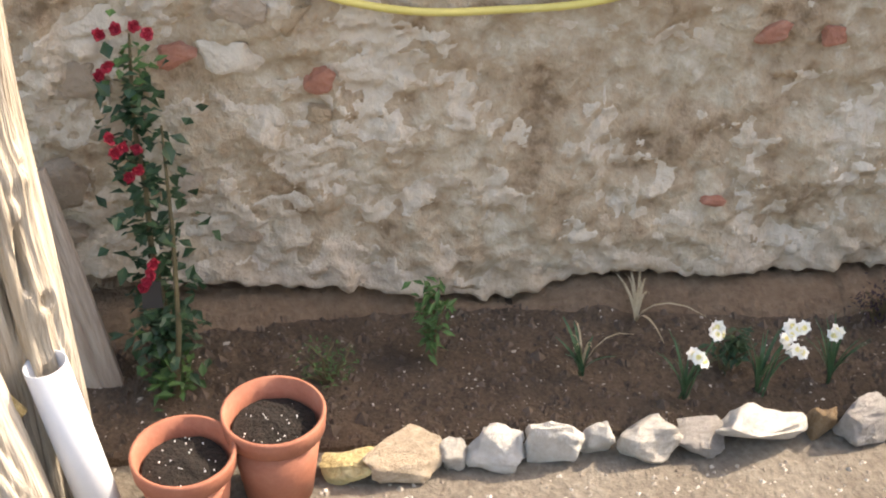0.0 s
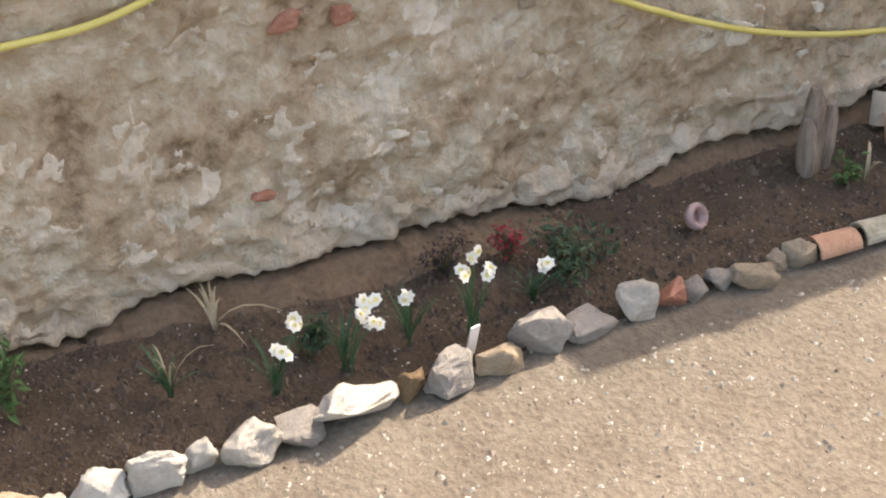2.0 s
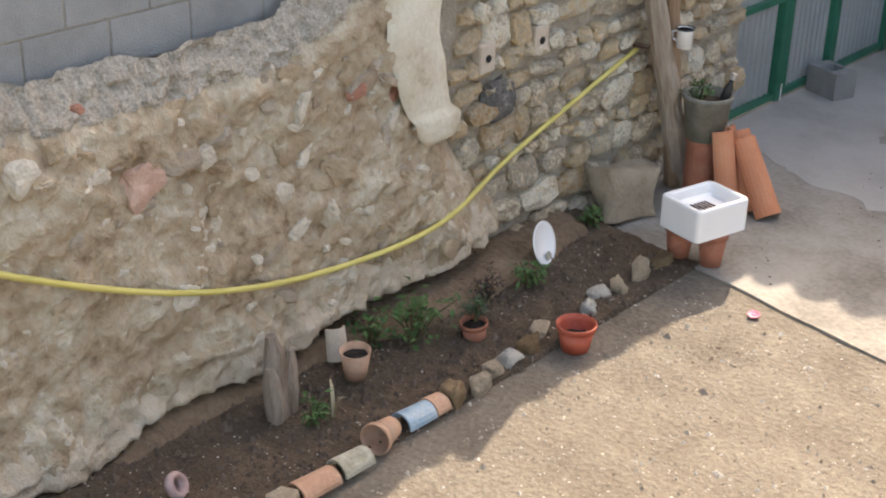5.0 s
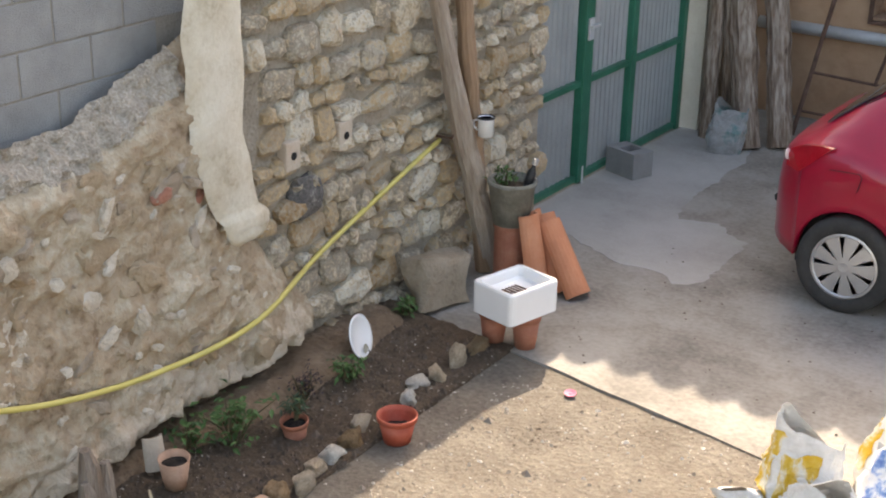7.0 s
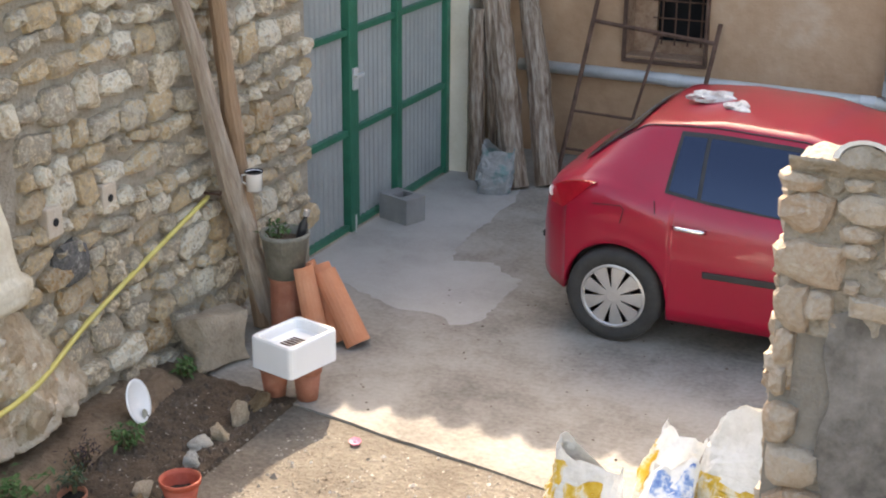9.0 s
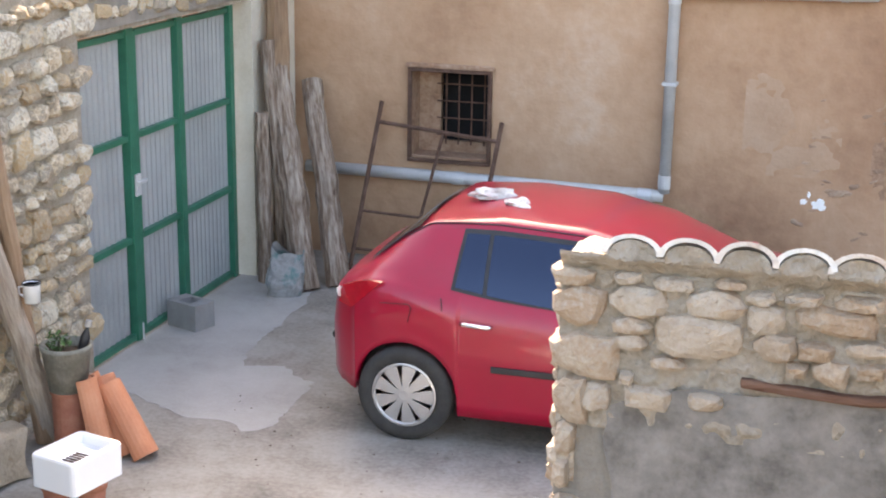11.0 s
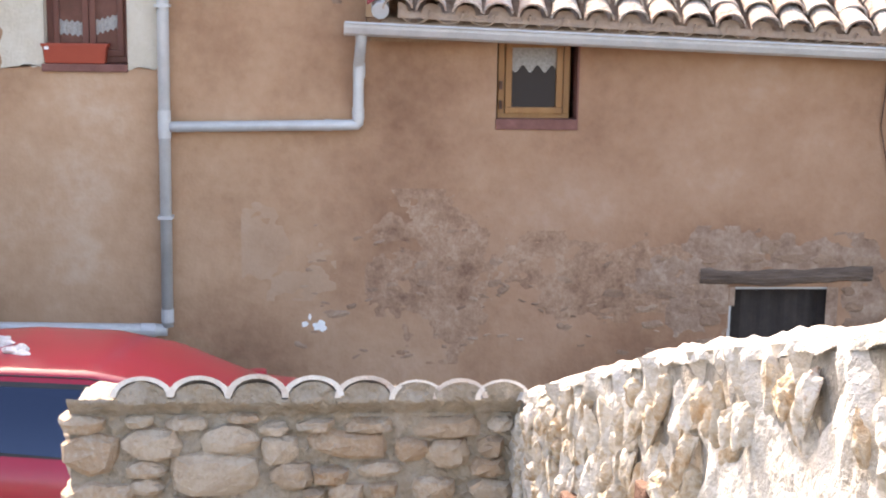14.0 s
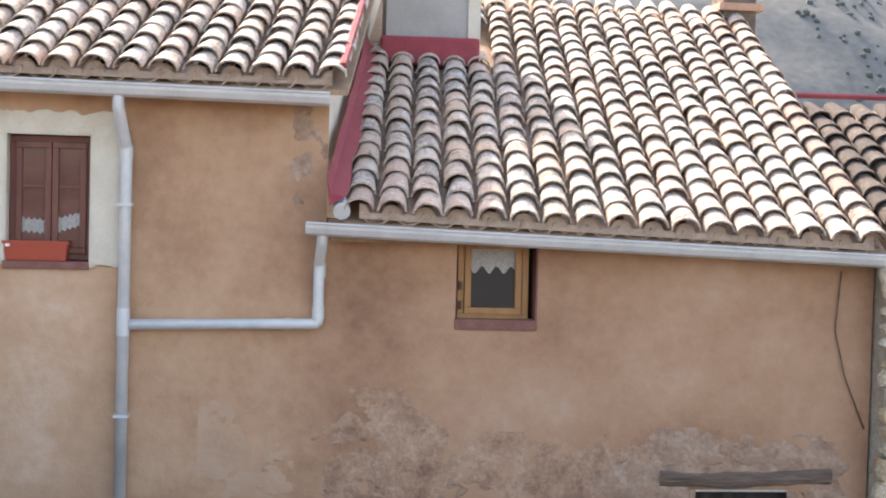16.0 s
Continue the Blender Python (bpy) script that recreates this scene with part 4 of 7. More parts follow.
part("rear_wall", boxes((5.02, 9.5, 14.8, 15.1, -0.1, 4.6)), mortar, house_far)
scrub = surf("scrub hillside", [(0.064, 0.072, 0.072), (0.098, 0.104, 0.1), (0.132, 0.134, 0.126), (0.17, 0.168, 0.155)], 0.06, 0.95, 0.0, 0.5, fine=0.5)


def hill_pt(u, v):
    x, y = -160 + 520 * u, 210 + 160 * v
    ridge = 80.5 - 0.30 * max(0, x - 105) - 0.0009 * (x - 60) ** 2
    h_ = ridge * math.sin(min(1, v * 1.15) * math.pi / 2) + wob((x, y, 0), 0.02, 8) + wob((x, y, 0), 0.08, 2.5, 4)
    return (x, y, max(-2, h_ * 0.86) - 1)


solo("hill", grid(90, 40, hill_pt), scrub, "scrub-covered grey green hillside far behind", "hill", kind="backdrop", smooth=True)
bm = bmesh.new()
rs = random.Random(4)
for k in range(520):
    u, v = rs.uniform(0.49, 0.62), rs.uniform(0.2, 0.95)
    p_ = Vector(hill_pt(u, v))
    s_ = rs.uniform(0.3, 0.85)
    r_ = bmesh.ops.create_icosphere(bm, subdivisions=1, radius=s_)
    for q_ in r_["verts"]:
        q_.co = q_.co * (1 + wob(q_.co, 0.9, 0.5, k)) + p_
woods = surf("dark scrub", [(0.055, 0.068, 0.066), (0.075, 0.088, 0.082), (0.10, 0.112, 0.102)], 0.4, 0.95, 0.0, 2.0)
solo("far_woods", bm, woods, "dark bushes scattered over the hillside", "bushes", kind="stuff")

# ---- stones of the gate wall ----
def solid(me):
    return me.copy()


STONES = [stone_mesh(s) for s in range(18)]


def stone_field(parent, to_world, u0, u1, v0, v1, hmin, hmax, keep, seed, limit=300, depth=0.09, gap=0.018, mat=None, squeeze=1.0, proud=0.02):
    """Roughly coursed stones over a face; to_world(u, v, out) gives a pose for a stone facing out."""
    rs = random.Random(seed)
    v, n = v0, 0
    while v < v1:
        h = rs.uniform(hmin, hmax)
        u = u0 - rs.uniform(0, 0.1)
        while u < u1:
            w = h * rs.uniform(0.65, 1.75) * squeeze
            if rs.random() < 0.1:
                w *= 1.35
            hh = h * rs.uniform(0.6, 1.12)
            cu, cv = u + w / 2, v + h / 2 + rs.uniform(-0.02, 0.02) + 0.02 * math.sin(u * 3 + seed)
            if keep(cu, cv) and n < limit:
                m = to_world(cu, cv, rs.uniform(0, proud)) @ place(0, 0, 0, w * 1.09 - gap, depth * rs.uniform(0.8, 1.25), hh * 1.09 - gap, rs.uniform(-4, 4), rs.uniform(-12, 12), rs.uniform(-4, 4))
                piece("stone", rs.choice(STONES), mat or stone_mat, parent, m)
                n += 1
            u += w
        v += h
    return n


def on_left(u, v, out):
    return pose(-4.612 + out, u, v, 0, 0, 90)


def keep_gate(u, v):
    if u > 8.04:
        return v > 2.4 and u < 10.72
    edge = 5.12 + max(0, (0.9 - v)) * 0.75
    return u > edge and v < 2.62


stone_field(stone_wall, on_left, 5.0, 8.05, 0.0, 2.66, 0.10, 0.205, keep_gate, 3, 298, 0.13, 0.004)
stone_field(house_far, lambda u, v, out: pose(u, 11.45 - out, v), 5.04, 5.75, 0.6, 3.0, 0.10, 0.2, lambda u, v: True, 15, 70, 0.13, -0.01)
stone_field(stone_wall, on_left, 8.06, 10.7, 2.38, 2.68, 0.12, 0.15, keep_gate, 7, 40, 0.07)

hole_brick = surf("hollow brick", [(0.44, 0.36, 0.28), (0.55, 0.47, 0.38)], 14, 0.9, 0.4, 60)
spotted = surf("black pitted slag stone", [(0.05, 0.048, 0.045), (0.10, 0.095, 0.09), (0.16, 0.15, 0.14), (0.42, 0.40, 0.37)], 18, 0.9, 1.0, 60, fine=0.5)
for y, z in ((5.39, 1.19), (5.84, 1.19)):
    br = part("hollow_brick", boxes((-4.6, -4.535, y - 0.06, y + 0.06, z - 0.08, z + 0.08), bevel=0.012), hole_brick, stone_wall, "pale hollow brick, its hole painted as a dark disc")
    # no real hole: a near-black disc paints the shade inside it
    part("hole", lathe([(0.0, 0.0), (0.02, 0.0), (0.022, 0.006), (0.0, 0.008)], 12, m=Matrix.Translation((-4.537, y, z)) @ Matrix.Rotation(radians(90), 4, "Y")), hollow_dark, br)
piece("stone", solid(lump_mesh(77)), spotted, stone_wall, place(-4.57, 5.52, 0.93, 0.12, 0.30, 0.27))
# pilaster of pale plaster between the two kinds of wall
bm = grid(14, 60, lambda u, v: (lambda y_, z_: (-4.475 + 0.035 * math.sin(math.pi * min(1, max(0, u))) ** 0.5 + wob((0, y_, z_), 5, 0.012) + (0.0 if v > 0.06 else 0.02), y_, z_))(4.56 + (0.39 - 0.2 * max(0, 0.4 - v)) * u + 0.85 * max(0, 0.38 - v) ** 1.4 + wob((0, v * 3, u), 2, 0.03), 0.96 + 1.33 * v))
pilaster_mat = surf("stained cream plaster", [(0.38, 0.31, 0.22), (0.54, 0.48, 0.37), (0.62, 0.57, 0.465), (0.66, 0.62, 0.53)], 3, 0.95, 0.5, 30, fine=0.25, contrast=2.8)
solo("pilaster", bm, pilaster_mat, "smooth pale plaster pilaster on the wall", "pilaster", kind="structure", smooth=True)
bm = bmesh.new()
bmesh.ops.create_icosphere(bm, subdivisions=3, radius=0.13)
for v in bm.verts:
    v.co = Vector((v.co.x * 0.6, v.co.y * 1.1, v.co.z * 0.8)) * (1 + wob(v.co, 9, 0.35)) + Vector((-4.50, 4.95, 0.97))
solo("plaster_lump", bm, pilaster_mat, "lump of pale mortar at the foot of the pilaster", "mortar", kind="structure", smooth=True)

# ---- stones showing through the plaster ----
lumps = [rock_mesh(s + 200, 18, 0.62) for s in range(8)]
pink = surf("pink stone", [(0.42, 0.25, 0.18), (0.52, 0.34, 0.26), (0.56, 0.42, 0.34)], 9, 0.9, 0.6, 60)
pale = surf("pale limestone", [(0.42, 0.355, 0.27), (0.54, 0.475, 0.38), (0.62, 0.565, 0.475)], 9, 0.9, 0.8, 50, rnd=0.35)
brick_red = surf("red brick", [(0.27, 0.12, 0.08), (0.34, 0.15, 0.10), (0.38, 0.21, 0.15)], 14, 0.9, 0.4, 60)
ochre_stone = surf("ochre stone", [(0.26, 0.18, 0.11), (0.36, 0.27, 0.175), (0.45, 0.36, 0.255)], 9, 0.9, 0.8, 50, rnd=0.35)




dull_stone = surf('dull plastered stone', [(0.24, 0.18, 0.125), (0.34, 0.27, 0.20), (0.43, 0.37, 0.30)], 9, 0.95, 0.9, 40, rnd=0.4)
L_PINK, L_PALE, L_BRICK, L_OCHRE, L_DULL = [[solid(m_) for m_ in lumps] for _ in range(5)]
for q_ in L_OCHRE:
    q_.materials.append(ochre_stone)
for q_ in L_DULL:
    q_.materials.append(dull_stone)
SHOW = [(3.18, 1.15, 0.20, 0.20, 0), (4.07, 1.27, 0.11, 0.14, 1), (3.49, 1.20, 0.10, 0.11, 1), (4.03, 1.09, 0.23, 0.17, 3), (2.61, 1.37, 0.13, 0.12, 1), (2.93, 1.53, 0.09, 0.05, 2), (4.39, 1.27, 0.09, 0.07, 2), (4.70, 1.17, 0.15, 0.09, 2),
        (4.18, 0.73, 0.08, 0.12, 1), (4.28, 0.91, 0.21, 0.15, 3), (3.40, 1.39, 0.21, 0.14, 3), (3.93, 0.89, 0.13, 0.10, 1), (2.76, 1.43, 0.09, 0.11, 3), (3.57, 1.12, 0.15, 0.05, 3), (3.75, 1.04, 0.07, 0.06, 1), (4.43, 0.66, 0.06, 0.06, 1)]
SHOW2 = [(-0.29, 0.99, 0.09, 0.11, 2), (1.31, 1.11, 0.11, 0.09, 2), (1.53, 1.09, 0.09, 0.09, 2), (1.15, 0.45, 0.10, 0.04, 2), (-0.60, 1.10, 0.19, 0.13, 1), (-0.77, 1.10, 0.14, 0.09, 2), (-1.15, 1.02, 0.26, 0.16, 4), (-1.0, 0.82, 0.22, 0.14, 4), (-1.3, 0.62, 0.28, 0.18, 4), (-0.72, 0.62, 0.2, 0.15, 4), (-1.05, 1.24, 0.24, 0.12, 1), (-0.55, 1.28, 0.2, 0.12, 4), (-0.35, 1.22, 0.12, 0.1, 3), (-1.35, 0.4, 0.3, 0.16, 4), (-0.62, 0.36, 0.18, 0.1, 4), (-0.3, 0.86, 0.10, 0.07, 3), ]
rs = random.Random(12)
for y, z, w, h, k in SHOW + SHOW2:
    piece("stone", rs.choice((L_PINK, L_PALE, L_BRICK, L_OCHRE, L_DULL)[k]), (pink, pale, brick_red, ochre_stone, dull_stone)[k], wall_left, place(face_x(y, z) - 0.010, y, z, 0.10, w * 1.35, h * 1.35, rs.uniform(-12, 12)))
for k in range(330):
    y, z = rs.uniform(2.0, 5.15), rs.uniform(0.22, 1.45)
    if rs.random() < (5.6 - y) / 5.5 or (z < 0.6 and y < 3.5):
        continue
    s_ = rs.choice((0.022, 0.03, 0.03, 0.04, 0.05, 0.06, 0.08, 0.11, 0.15)) * rs.uniform(0.8, 1.2)
    piece("stone", rs.choice(rs.choice((L_DULL, L_OCHRE, L_PALE, L_DULL, L_PALE))), pale, wall_left, place(face_x(y, z) - 0.35 * min(0.06, s_), y, z, min(0.085, s_ * 1.3), s_ * rs.uniform(0.9, 1.8), s_ * rs.uniform(0.7, 1.1), rs.uniform(-40, 40)))
for me_, mt_ in ((L_PINK, pink), (L_PALE, pale), (L_BRICK, brick_red), (L_OCHRE, ochre_stone)):
    for q_ in me_:
        if not q_.materials:
            q_.materials.append(mt_)

# ---- coping wall: its stones and tiles ----
rs = random.Random(31)


def coping_row(items):
    for x, z, w, h in items:
        piece("stone", rs.choice(STONES2), buff_stone, coping_wall, pose(x, WY - 0.004, z) @ place(0, 0, 0, w * 1.1, 0.12, h * 1.18, rs.uniform(-4, 4), rs.uniform(-5, 5), rs.uniform(-4, 4)))


buff_stone = surf("buff limestone", [(0.28, 0.21, 0.155), (0.40, 0.31, 0.225), (0.49, 0.42, 0.335), (0.38, 0.27, 0.18), (0.52, 0.47, 0.40)], 8, 0.9, 0.9, 45, rnd=0.6, fine=0.5)
STONES2 = [stone_mesh(s + 40, 0.08) for s in range(10)]
coping_row([(-0.80, 2.03, 0.155, 0.065), (-0.6, 2.04, 0.10, 0.045), (-0.44, 2.03, 0.14, 0.05), (-0.24, 2.05, 0.11, 0.035), (-0.13, 2.01, 0.10, 0.045), (0.02, 2.02, 0.13, 0.045), (0.21, 2.02, 0.18, 0.05), (0.49, 2.01, 0.25, 0.075), (0.68, 2.02, 0.09, 0.05)])
coping_row([(-0.77, 1.92, 0.19, 0.135), (-0.56, 1.95, 0.206, 0.107), (-0.28, 1.97, 0.205, 0.10), (-0.58, 1.86, 0.135, 0.062), (-0.58, 1.80, 0.114, 0.058), (-0.34, 1.84, 0.31, 0.15), (-0.11, 1.93, 0.133, 0.102), (0.14, 1.95, 0.286, 0.092), (0.36, 1.93, 0.123, 0.078), (0.49, 1.91, 0.154, 0.10), (0.65, 1.94, 0.093, 0.078)])
coping_row([(-0.74, 1.73, 0.252, 0.157), (-0.07, 1.83, 0.149, 0.093), (0.07, 1.83, 0.124, 0.066), (0.25, 1.86, 0.154, 0.051), (0.13, 1.76, 0.124, 0.087), (0.01, 1.76, 0.075, 0.054), (0.26, 1.78, 0.103, 0.062), (0.44, 1.78, 0.156, 0.083), (0.64, 1.86, 0.135, 0.066), (0.65, 1.77, 0.156, 0.083)])
coping_row([(-0.70, 1.57, 0.106, 0.106), (-0.59, 1.66, 0.055, 0.046), (-0.51, 1.59, 0.169, 0.088), (-0.44, 1.73, 0.125, 0.046), (-0.3, 1.6, 0.13, 0.063), (-0.79, 1.55, 0.128, 0.17), (-0.81, 1.39, 0.075, 0.129), (-0.82, 1.25, 0.065, 0.109), (-0.80, 1.08, 0.12, 0.15), (-0.74, 0.9, 0.2, 0.15), (-0.70, 0.72, 0.26, 0.15), (-0.66, 0.5, 0.2, 0.2)])
for k in range(26):
    z = 0.1 + 0.075 * k
    piece("stone", rs.choice(STONES2), buff_stone, coping_wall, pose(-0.828, WY + rs.uniform(0.06, 0.24), z, 0, 0, -90) @ place(0, 0, 0, rs.uniform(0.12, 0.2), 0.11, 0.095))
cement = surf("smooth grey cement", [(0.10, 0.092, 0.08), (0.15, 0.138, 0.122), (0.205, 0.19, 0.17), (0.25, 0.232, 0.21), (0.29, 0.27, 0.245)], 4.5, 0.9, 0.35, 30, fine=0.2, contrast=3.2)
bm = grid(50, 24, lambda u, v: (lambda x_: (x_, WY - 0.028 + wob((x_, v, 0), 4, 0.012), 0.0 + (1.655 - 0.18 * max(0, 1 - (x_ + 0.82) / 0.5) + 0.015 * math.sin(9 * x_)) * v))(-0.66 + 1.39 * u + (1 - u) ** 3 * (0.12 * (1 - v) + wob((0, 0, v), 4, 0.14, 3) + wob((0, 0, v), 11, 0.07, 6))))
part("cement_coat", bm, cement, coping_wall, "smooth grey cement over the lower part", smooth=True)
lintel_wood = surf("red-brown board", [(0.06, 0.03, 0.02), (0.13, 0.065, 0.042), (0.22, 0.125, 0.085)], 8, 0.85, 0.7, 40, stretch=(0.15, 1, 1), fine=0.5)
bm = boxes((-0.18, 0.585, WY - 0.05, WY, 1.675, 1.712), bevel=0.012)
bmesh.ops.subdivide_edges(bm, edges=[e for e in bm.edges if abs(e.verts[0].co.x - e.verts[1].co.x) > 0.5], cuts=8)
for v in bm.verts:
    v.co.z += wob(v.co, 6, 0.012) - 0.022 * math.sin((v.co.x + 0.18) / 0.765 * math.pi)
part("embedded_board", bm, lintel_wood, coping_wall, "red-brown weathered board set in the wall")
COPE = [tile_mesh(s + 60, 0.108, 0.085, 0.40, 0.022) for s in range(4)]
COPE_PAN = [tile_mesh(s + 70, 0.066, 0.06, 0.36, 0.012, True) for s in range(2)]
for k, x in enumerate((-0.585, -0.385, -0.185, 0.01, 0.195, 0.375, 0.53, 0.68)):
    s_ = 0.9 if k > 4 else 1.0
    piece("coping_tile", COPE[k % 4], tile_white, coping_wall, pose(x, WY - 0.09, 2.135 + (0.01 if k < 5 else 0.0), -21, rs.uniform(-3, 3), rs.uniform(-4, 4)) @ Matrix.Diagonal((s_ * 1.02, 1, s_ * 0.84, 1)))
for x in (-0.485, -0.285, -0.088, 0.10, 0.285, 0.455, 0.605):
    piece("pan_tile", COPE_PAN[0], tile_white, coping_wall, pose(x, WY + 0.03, 2.15, -21, 0, rs.uniform(-3, 3)))
def arc_fill(x_):
    d_ = min(abs(x_ - c_) for c_ in (-0.585, -0.385, -0.185, 0.01, 0.195, 0.375, 0.53, 0.68))
    return 0.046 + 0.68 * math.sqrt(max(0.0, 0.085 ** 2 - d_ * d_))


part("mortar_face", grid(240, 60, lambda u, v: (lambda x_, z_: (x_, WY - 0.018 - 0.062 * max(0, min(1, (z_ - 2.06) / 0.06)) + wob((x_, z_, 0), 7, 0.022) + wob((x_, z_, 0), 21, 0.016, 3), z_))(-0.845 + 1.6 * u, 1.45 + (0.64 + arc_fill(-0.845 + 1.6 * u)) * v)), gate_mortar, coping_wall, "buff mortar smeared between the stones")
part("coping_bed", boxes((-0.83, 0.74, WY - 0.02, WY + 0.34, 2.05, 2.062), bevel=0.012), gate_mortar, coping_wall)
bm = bmesh.new()
bmesh.ops.create_icosphere(bm, subdivisions=3, radius=0.5)
for v in bm.verts:
    v.co = Vector((v.co.x * 0.15, v.co.y * 0.3, v.co.z * 0.06)) * (1 + wob(v.co, 3, 0.3, 7)) + Vector((-0.74, WY + 0.09, 2.10))
part("mortar_lump", bm, gate_mortar, coping_wall, "lump of buff mortar ending the coping")

# ---- sunlit side wall ----
limewash = surf("pale lime-smeared stone", [(0.24, 0.15, 0.08), (0.40, 0.28, 0.17), (0.47, 0.39, 0.29), (0.57, 0.52, 0.44), (0.62, 0.58, 0.52), (0.42, 0.29, 0.21)], 11, 0.95, 1.0, 40, rnd=0.3, fine=0.5, contrast=3.4)
STONES3 = [stone_mesh(s + 90, 0.16) for s in range(10)]


def on_side(u, v, out):
    p_ = o + sd * u - sn * (out - 0.03)
    return Matrix.Translation((p_.x, p_.y, v)) @ Matrix.Rotation(math.atan2(sd.y, sd.x), 4, "Z")


def bare(u, v):
    """1 where stones show, 0 where the lime is smooth."""
    low = side_top(u) - v
    k = 1 - max(0, min(1, (u - 1.85 + 0.25 * noise.noise(Vector((u * 3, v * 4, 5)))) / 0.2))
    return max(k, 1 - max(0, min(1, (low - 0.13 + 0.1 * noise.noise(Vector((u * 6, 2, 1)))) / 0.06)))


def coat_pt(a, b):
    u = -0.08 + 3.25 * a
    v = 0.9 + (side_top(u) + 0.03 - 0.9) * b
    k = bare(u, v)
    out = 0.004 + (0.02 + 0.045 * k) * noise.noise(Vector((u * 9, v * 5.5, 3))) + (0.008 + 0.02 * k) * noise.noise(Vector((u * 22, v * 13, 8))) + 0.012 * (1 - k)
    p_ = o + sd * u - sn * out
    return (p_.x, p_.y, v)


part("lime_coat", grid(260, 110, coat_pt), lime_coat, side_wall, "rough white lime smeared over the stones")
SIDE_LUMPS = [rock_mesh(500 + s, 12, 0.7) for s in range(9)]
rs = random.Random(77)
n_, v = 0, 1.35
more, more_m = [], []
while v < 3.1:
    h = rs.uniform(0.05, 0.085)
    u = rs.uniform(-0.05, 0.02)
    while u < 2.9:
        w = rs.uniform(0.05, 0.125)
        cu, cv = u + w / 2, v + h / 2 + rs.uniform(-0.03, 0.03)
        if cv + h * 0.55 < side_top(cu) - 0.02 and bare(cu, cv) > 0.6 and rs.random() < 0.86:
            m_ = on_side(cu, cv, rs.uniform(0.026, 0.054)) @ place(0, 0, 0, w * rs.uniform(0.6, 0.95), 0.085, h * rs.uniform(1.5, 2.7), rs.uniform(-10, 10), rs.uniform(-14, 14), rs.uniform(-8, 8))
            if n_ < 296:
                piece("stone", rs.choice(SIDE_LUMPS), limewash, side_wall, m_)
                n_ += 1
            else:
                more.append(rs.choice(SIDE_LUMPS)), more_m.append(m_)
        u += w
    v += h
if more:
    join_tiles("more_stones", more, more_m, limewash, side_wall, "more rough pale stones of the wall")


def cap_pt(a, b):
    u = -0.1 + 3.3 * a
    hump = abs(math.sin(u * 12.5 + 0.6 * math.sin(u * 4)))
    ang = math.pi * b
    p_ = o + sd * u + sn * (0.11 - (0.112 + 0.022 * hump + wob((u, 0, 0), 16, 0.02)) * math.cos(ang))
    return (p_.x, p_.y, side_top(u) + 0.004 + (0.030 + 0.022 * hump) * math.sin(ang) ** 0.7 + wob((u, b, 0), 7, 0.016) + wob((u, b * 0.3, 0), 22, 0.014))


part("capping", grid(260, 14, cap_pt), lime_coat, side_wall, "rounded whitish mortar capping", smooth=True)
for u, z0_, z1_, w in ((0.90, 1.33, 2.05, 0.045), (1.60, 2.23, 2.33, 0.045)):
    p0 = o + sd * u - sn * 0.025
    bm = boxes((-w, w, -0.03, 0.05, z0_, z1_), bevel=0.008)
    bmesh.ops.transform(bm, matrix=Matrix.Translation(p0) @ Matrix.Rotation(math.atan2(sd.y, sd.x), 4, "Z"), verts=bm.verts)
    part("embedded_plank", bm, lintel_wood, side_wall, "brown plank end set in the wall")

# ---- facade: patches of fallen render with stones ----
def blotch(x, z, w, h, y, seed, n=36):
    bm = bmesh.new()
    c = bm.verts.new((x, y - 0.005, z))
    ring, back = [], []
    for k in range(n):
        a = 2 * math.pi * k / n
        r_ = 1 + wob((math.cos(a), math.sin(a), 0), 1.6, 0.55, seed) + wob((math.cos(a), math.sin(a), 0), 6, 0.2, seed)
        ring.append(bm.verts.new((x + w / 2 * r_ * math.cos(a), y - 0.004, z + h / 2 * r_ * math.sin(a))))
        back.append(bm.verts.new((x + w / 2 * r_ * 1.04 * math.cos(a), y + 0.002, z + h / 2 * r_ * 1.04 * math.sin(a))))
    for k in range(n):
        j = (k + 1) % n
        bm.faces.new((c, ring[k], ring[j]))
        bm.faces.new((ring[k], back[k], back[j], ring[j]))
    return bm


facade_stone = surf('bared facade stone', [(0.20, 0.125, 0.085), (0.27, 0.172, 0.116), (0.34, 0.228, 0.158), (0.42, 0.31, 0.225)], 9, 0.95, 0.8, 40, rnd=0.5)
def peel(x0, x1, z0, z1, depth, seed, cover, parent, material, label):
    """Peeling render: rises out of the wall only where its uneven relief does."""
    def pt(u, v):
        x, z = x0 + (x1 - x0) * u, z0 + (z1 - z0) * v
        rim = 4 * (u - 0.5) ** 2 + 4 * (v - 0.5) ** 2
        r_ = wob((x, z, 0), 2.2, 0.6, seed) + wob((x, z, 0), 6.5, 0.5, seed + 3) + wob((x, z * 1.6, 0), 14, 0.22, seed + 5)
        return (x, Y0 - depth * max(-1.0, min(0.7, r_ + cover + 0.14 - 0.42 * rim)), z)
    part("render_patch", grid(int((x1 - x0) * 60), int((z1 - z0) * 60), pt), material, parent, label, smooth=True)


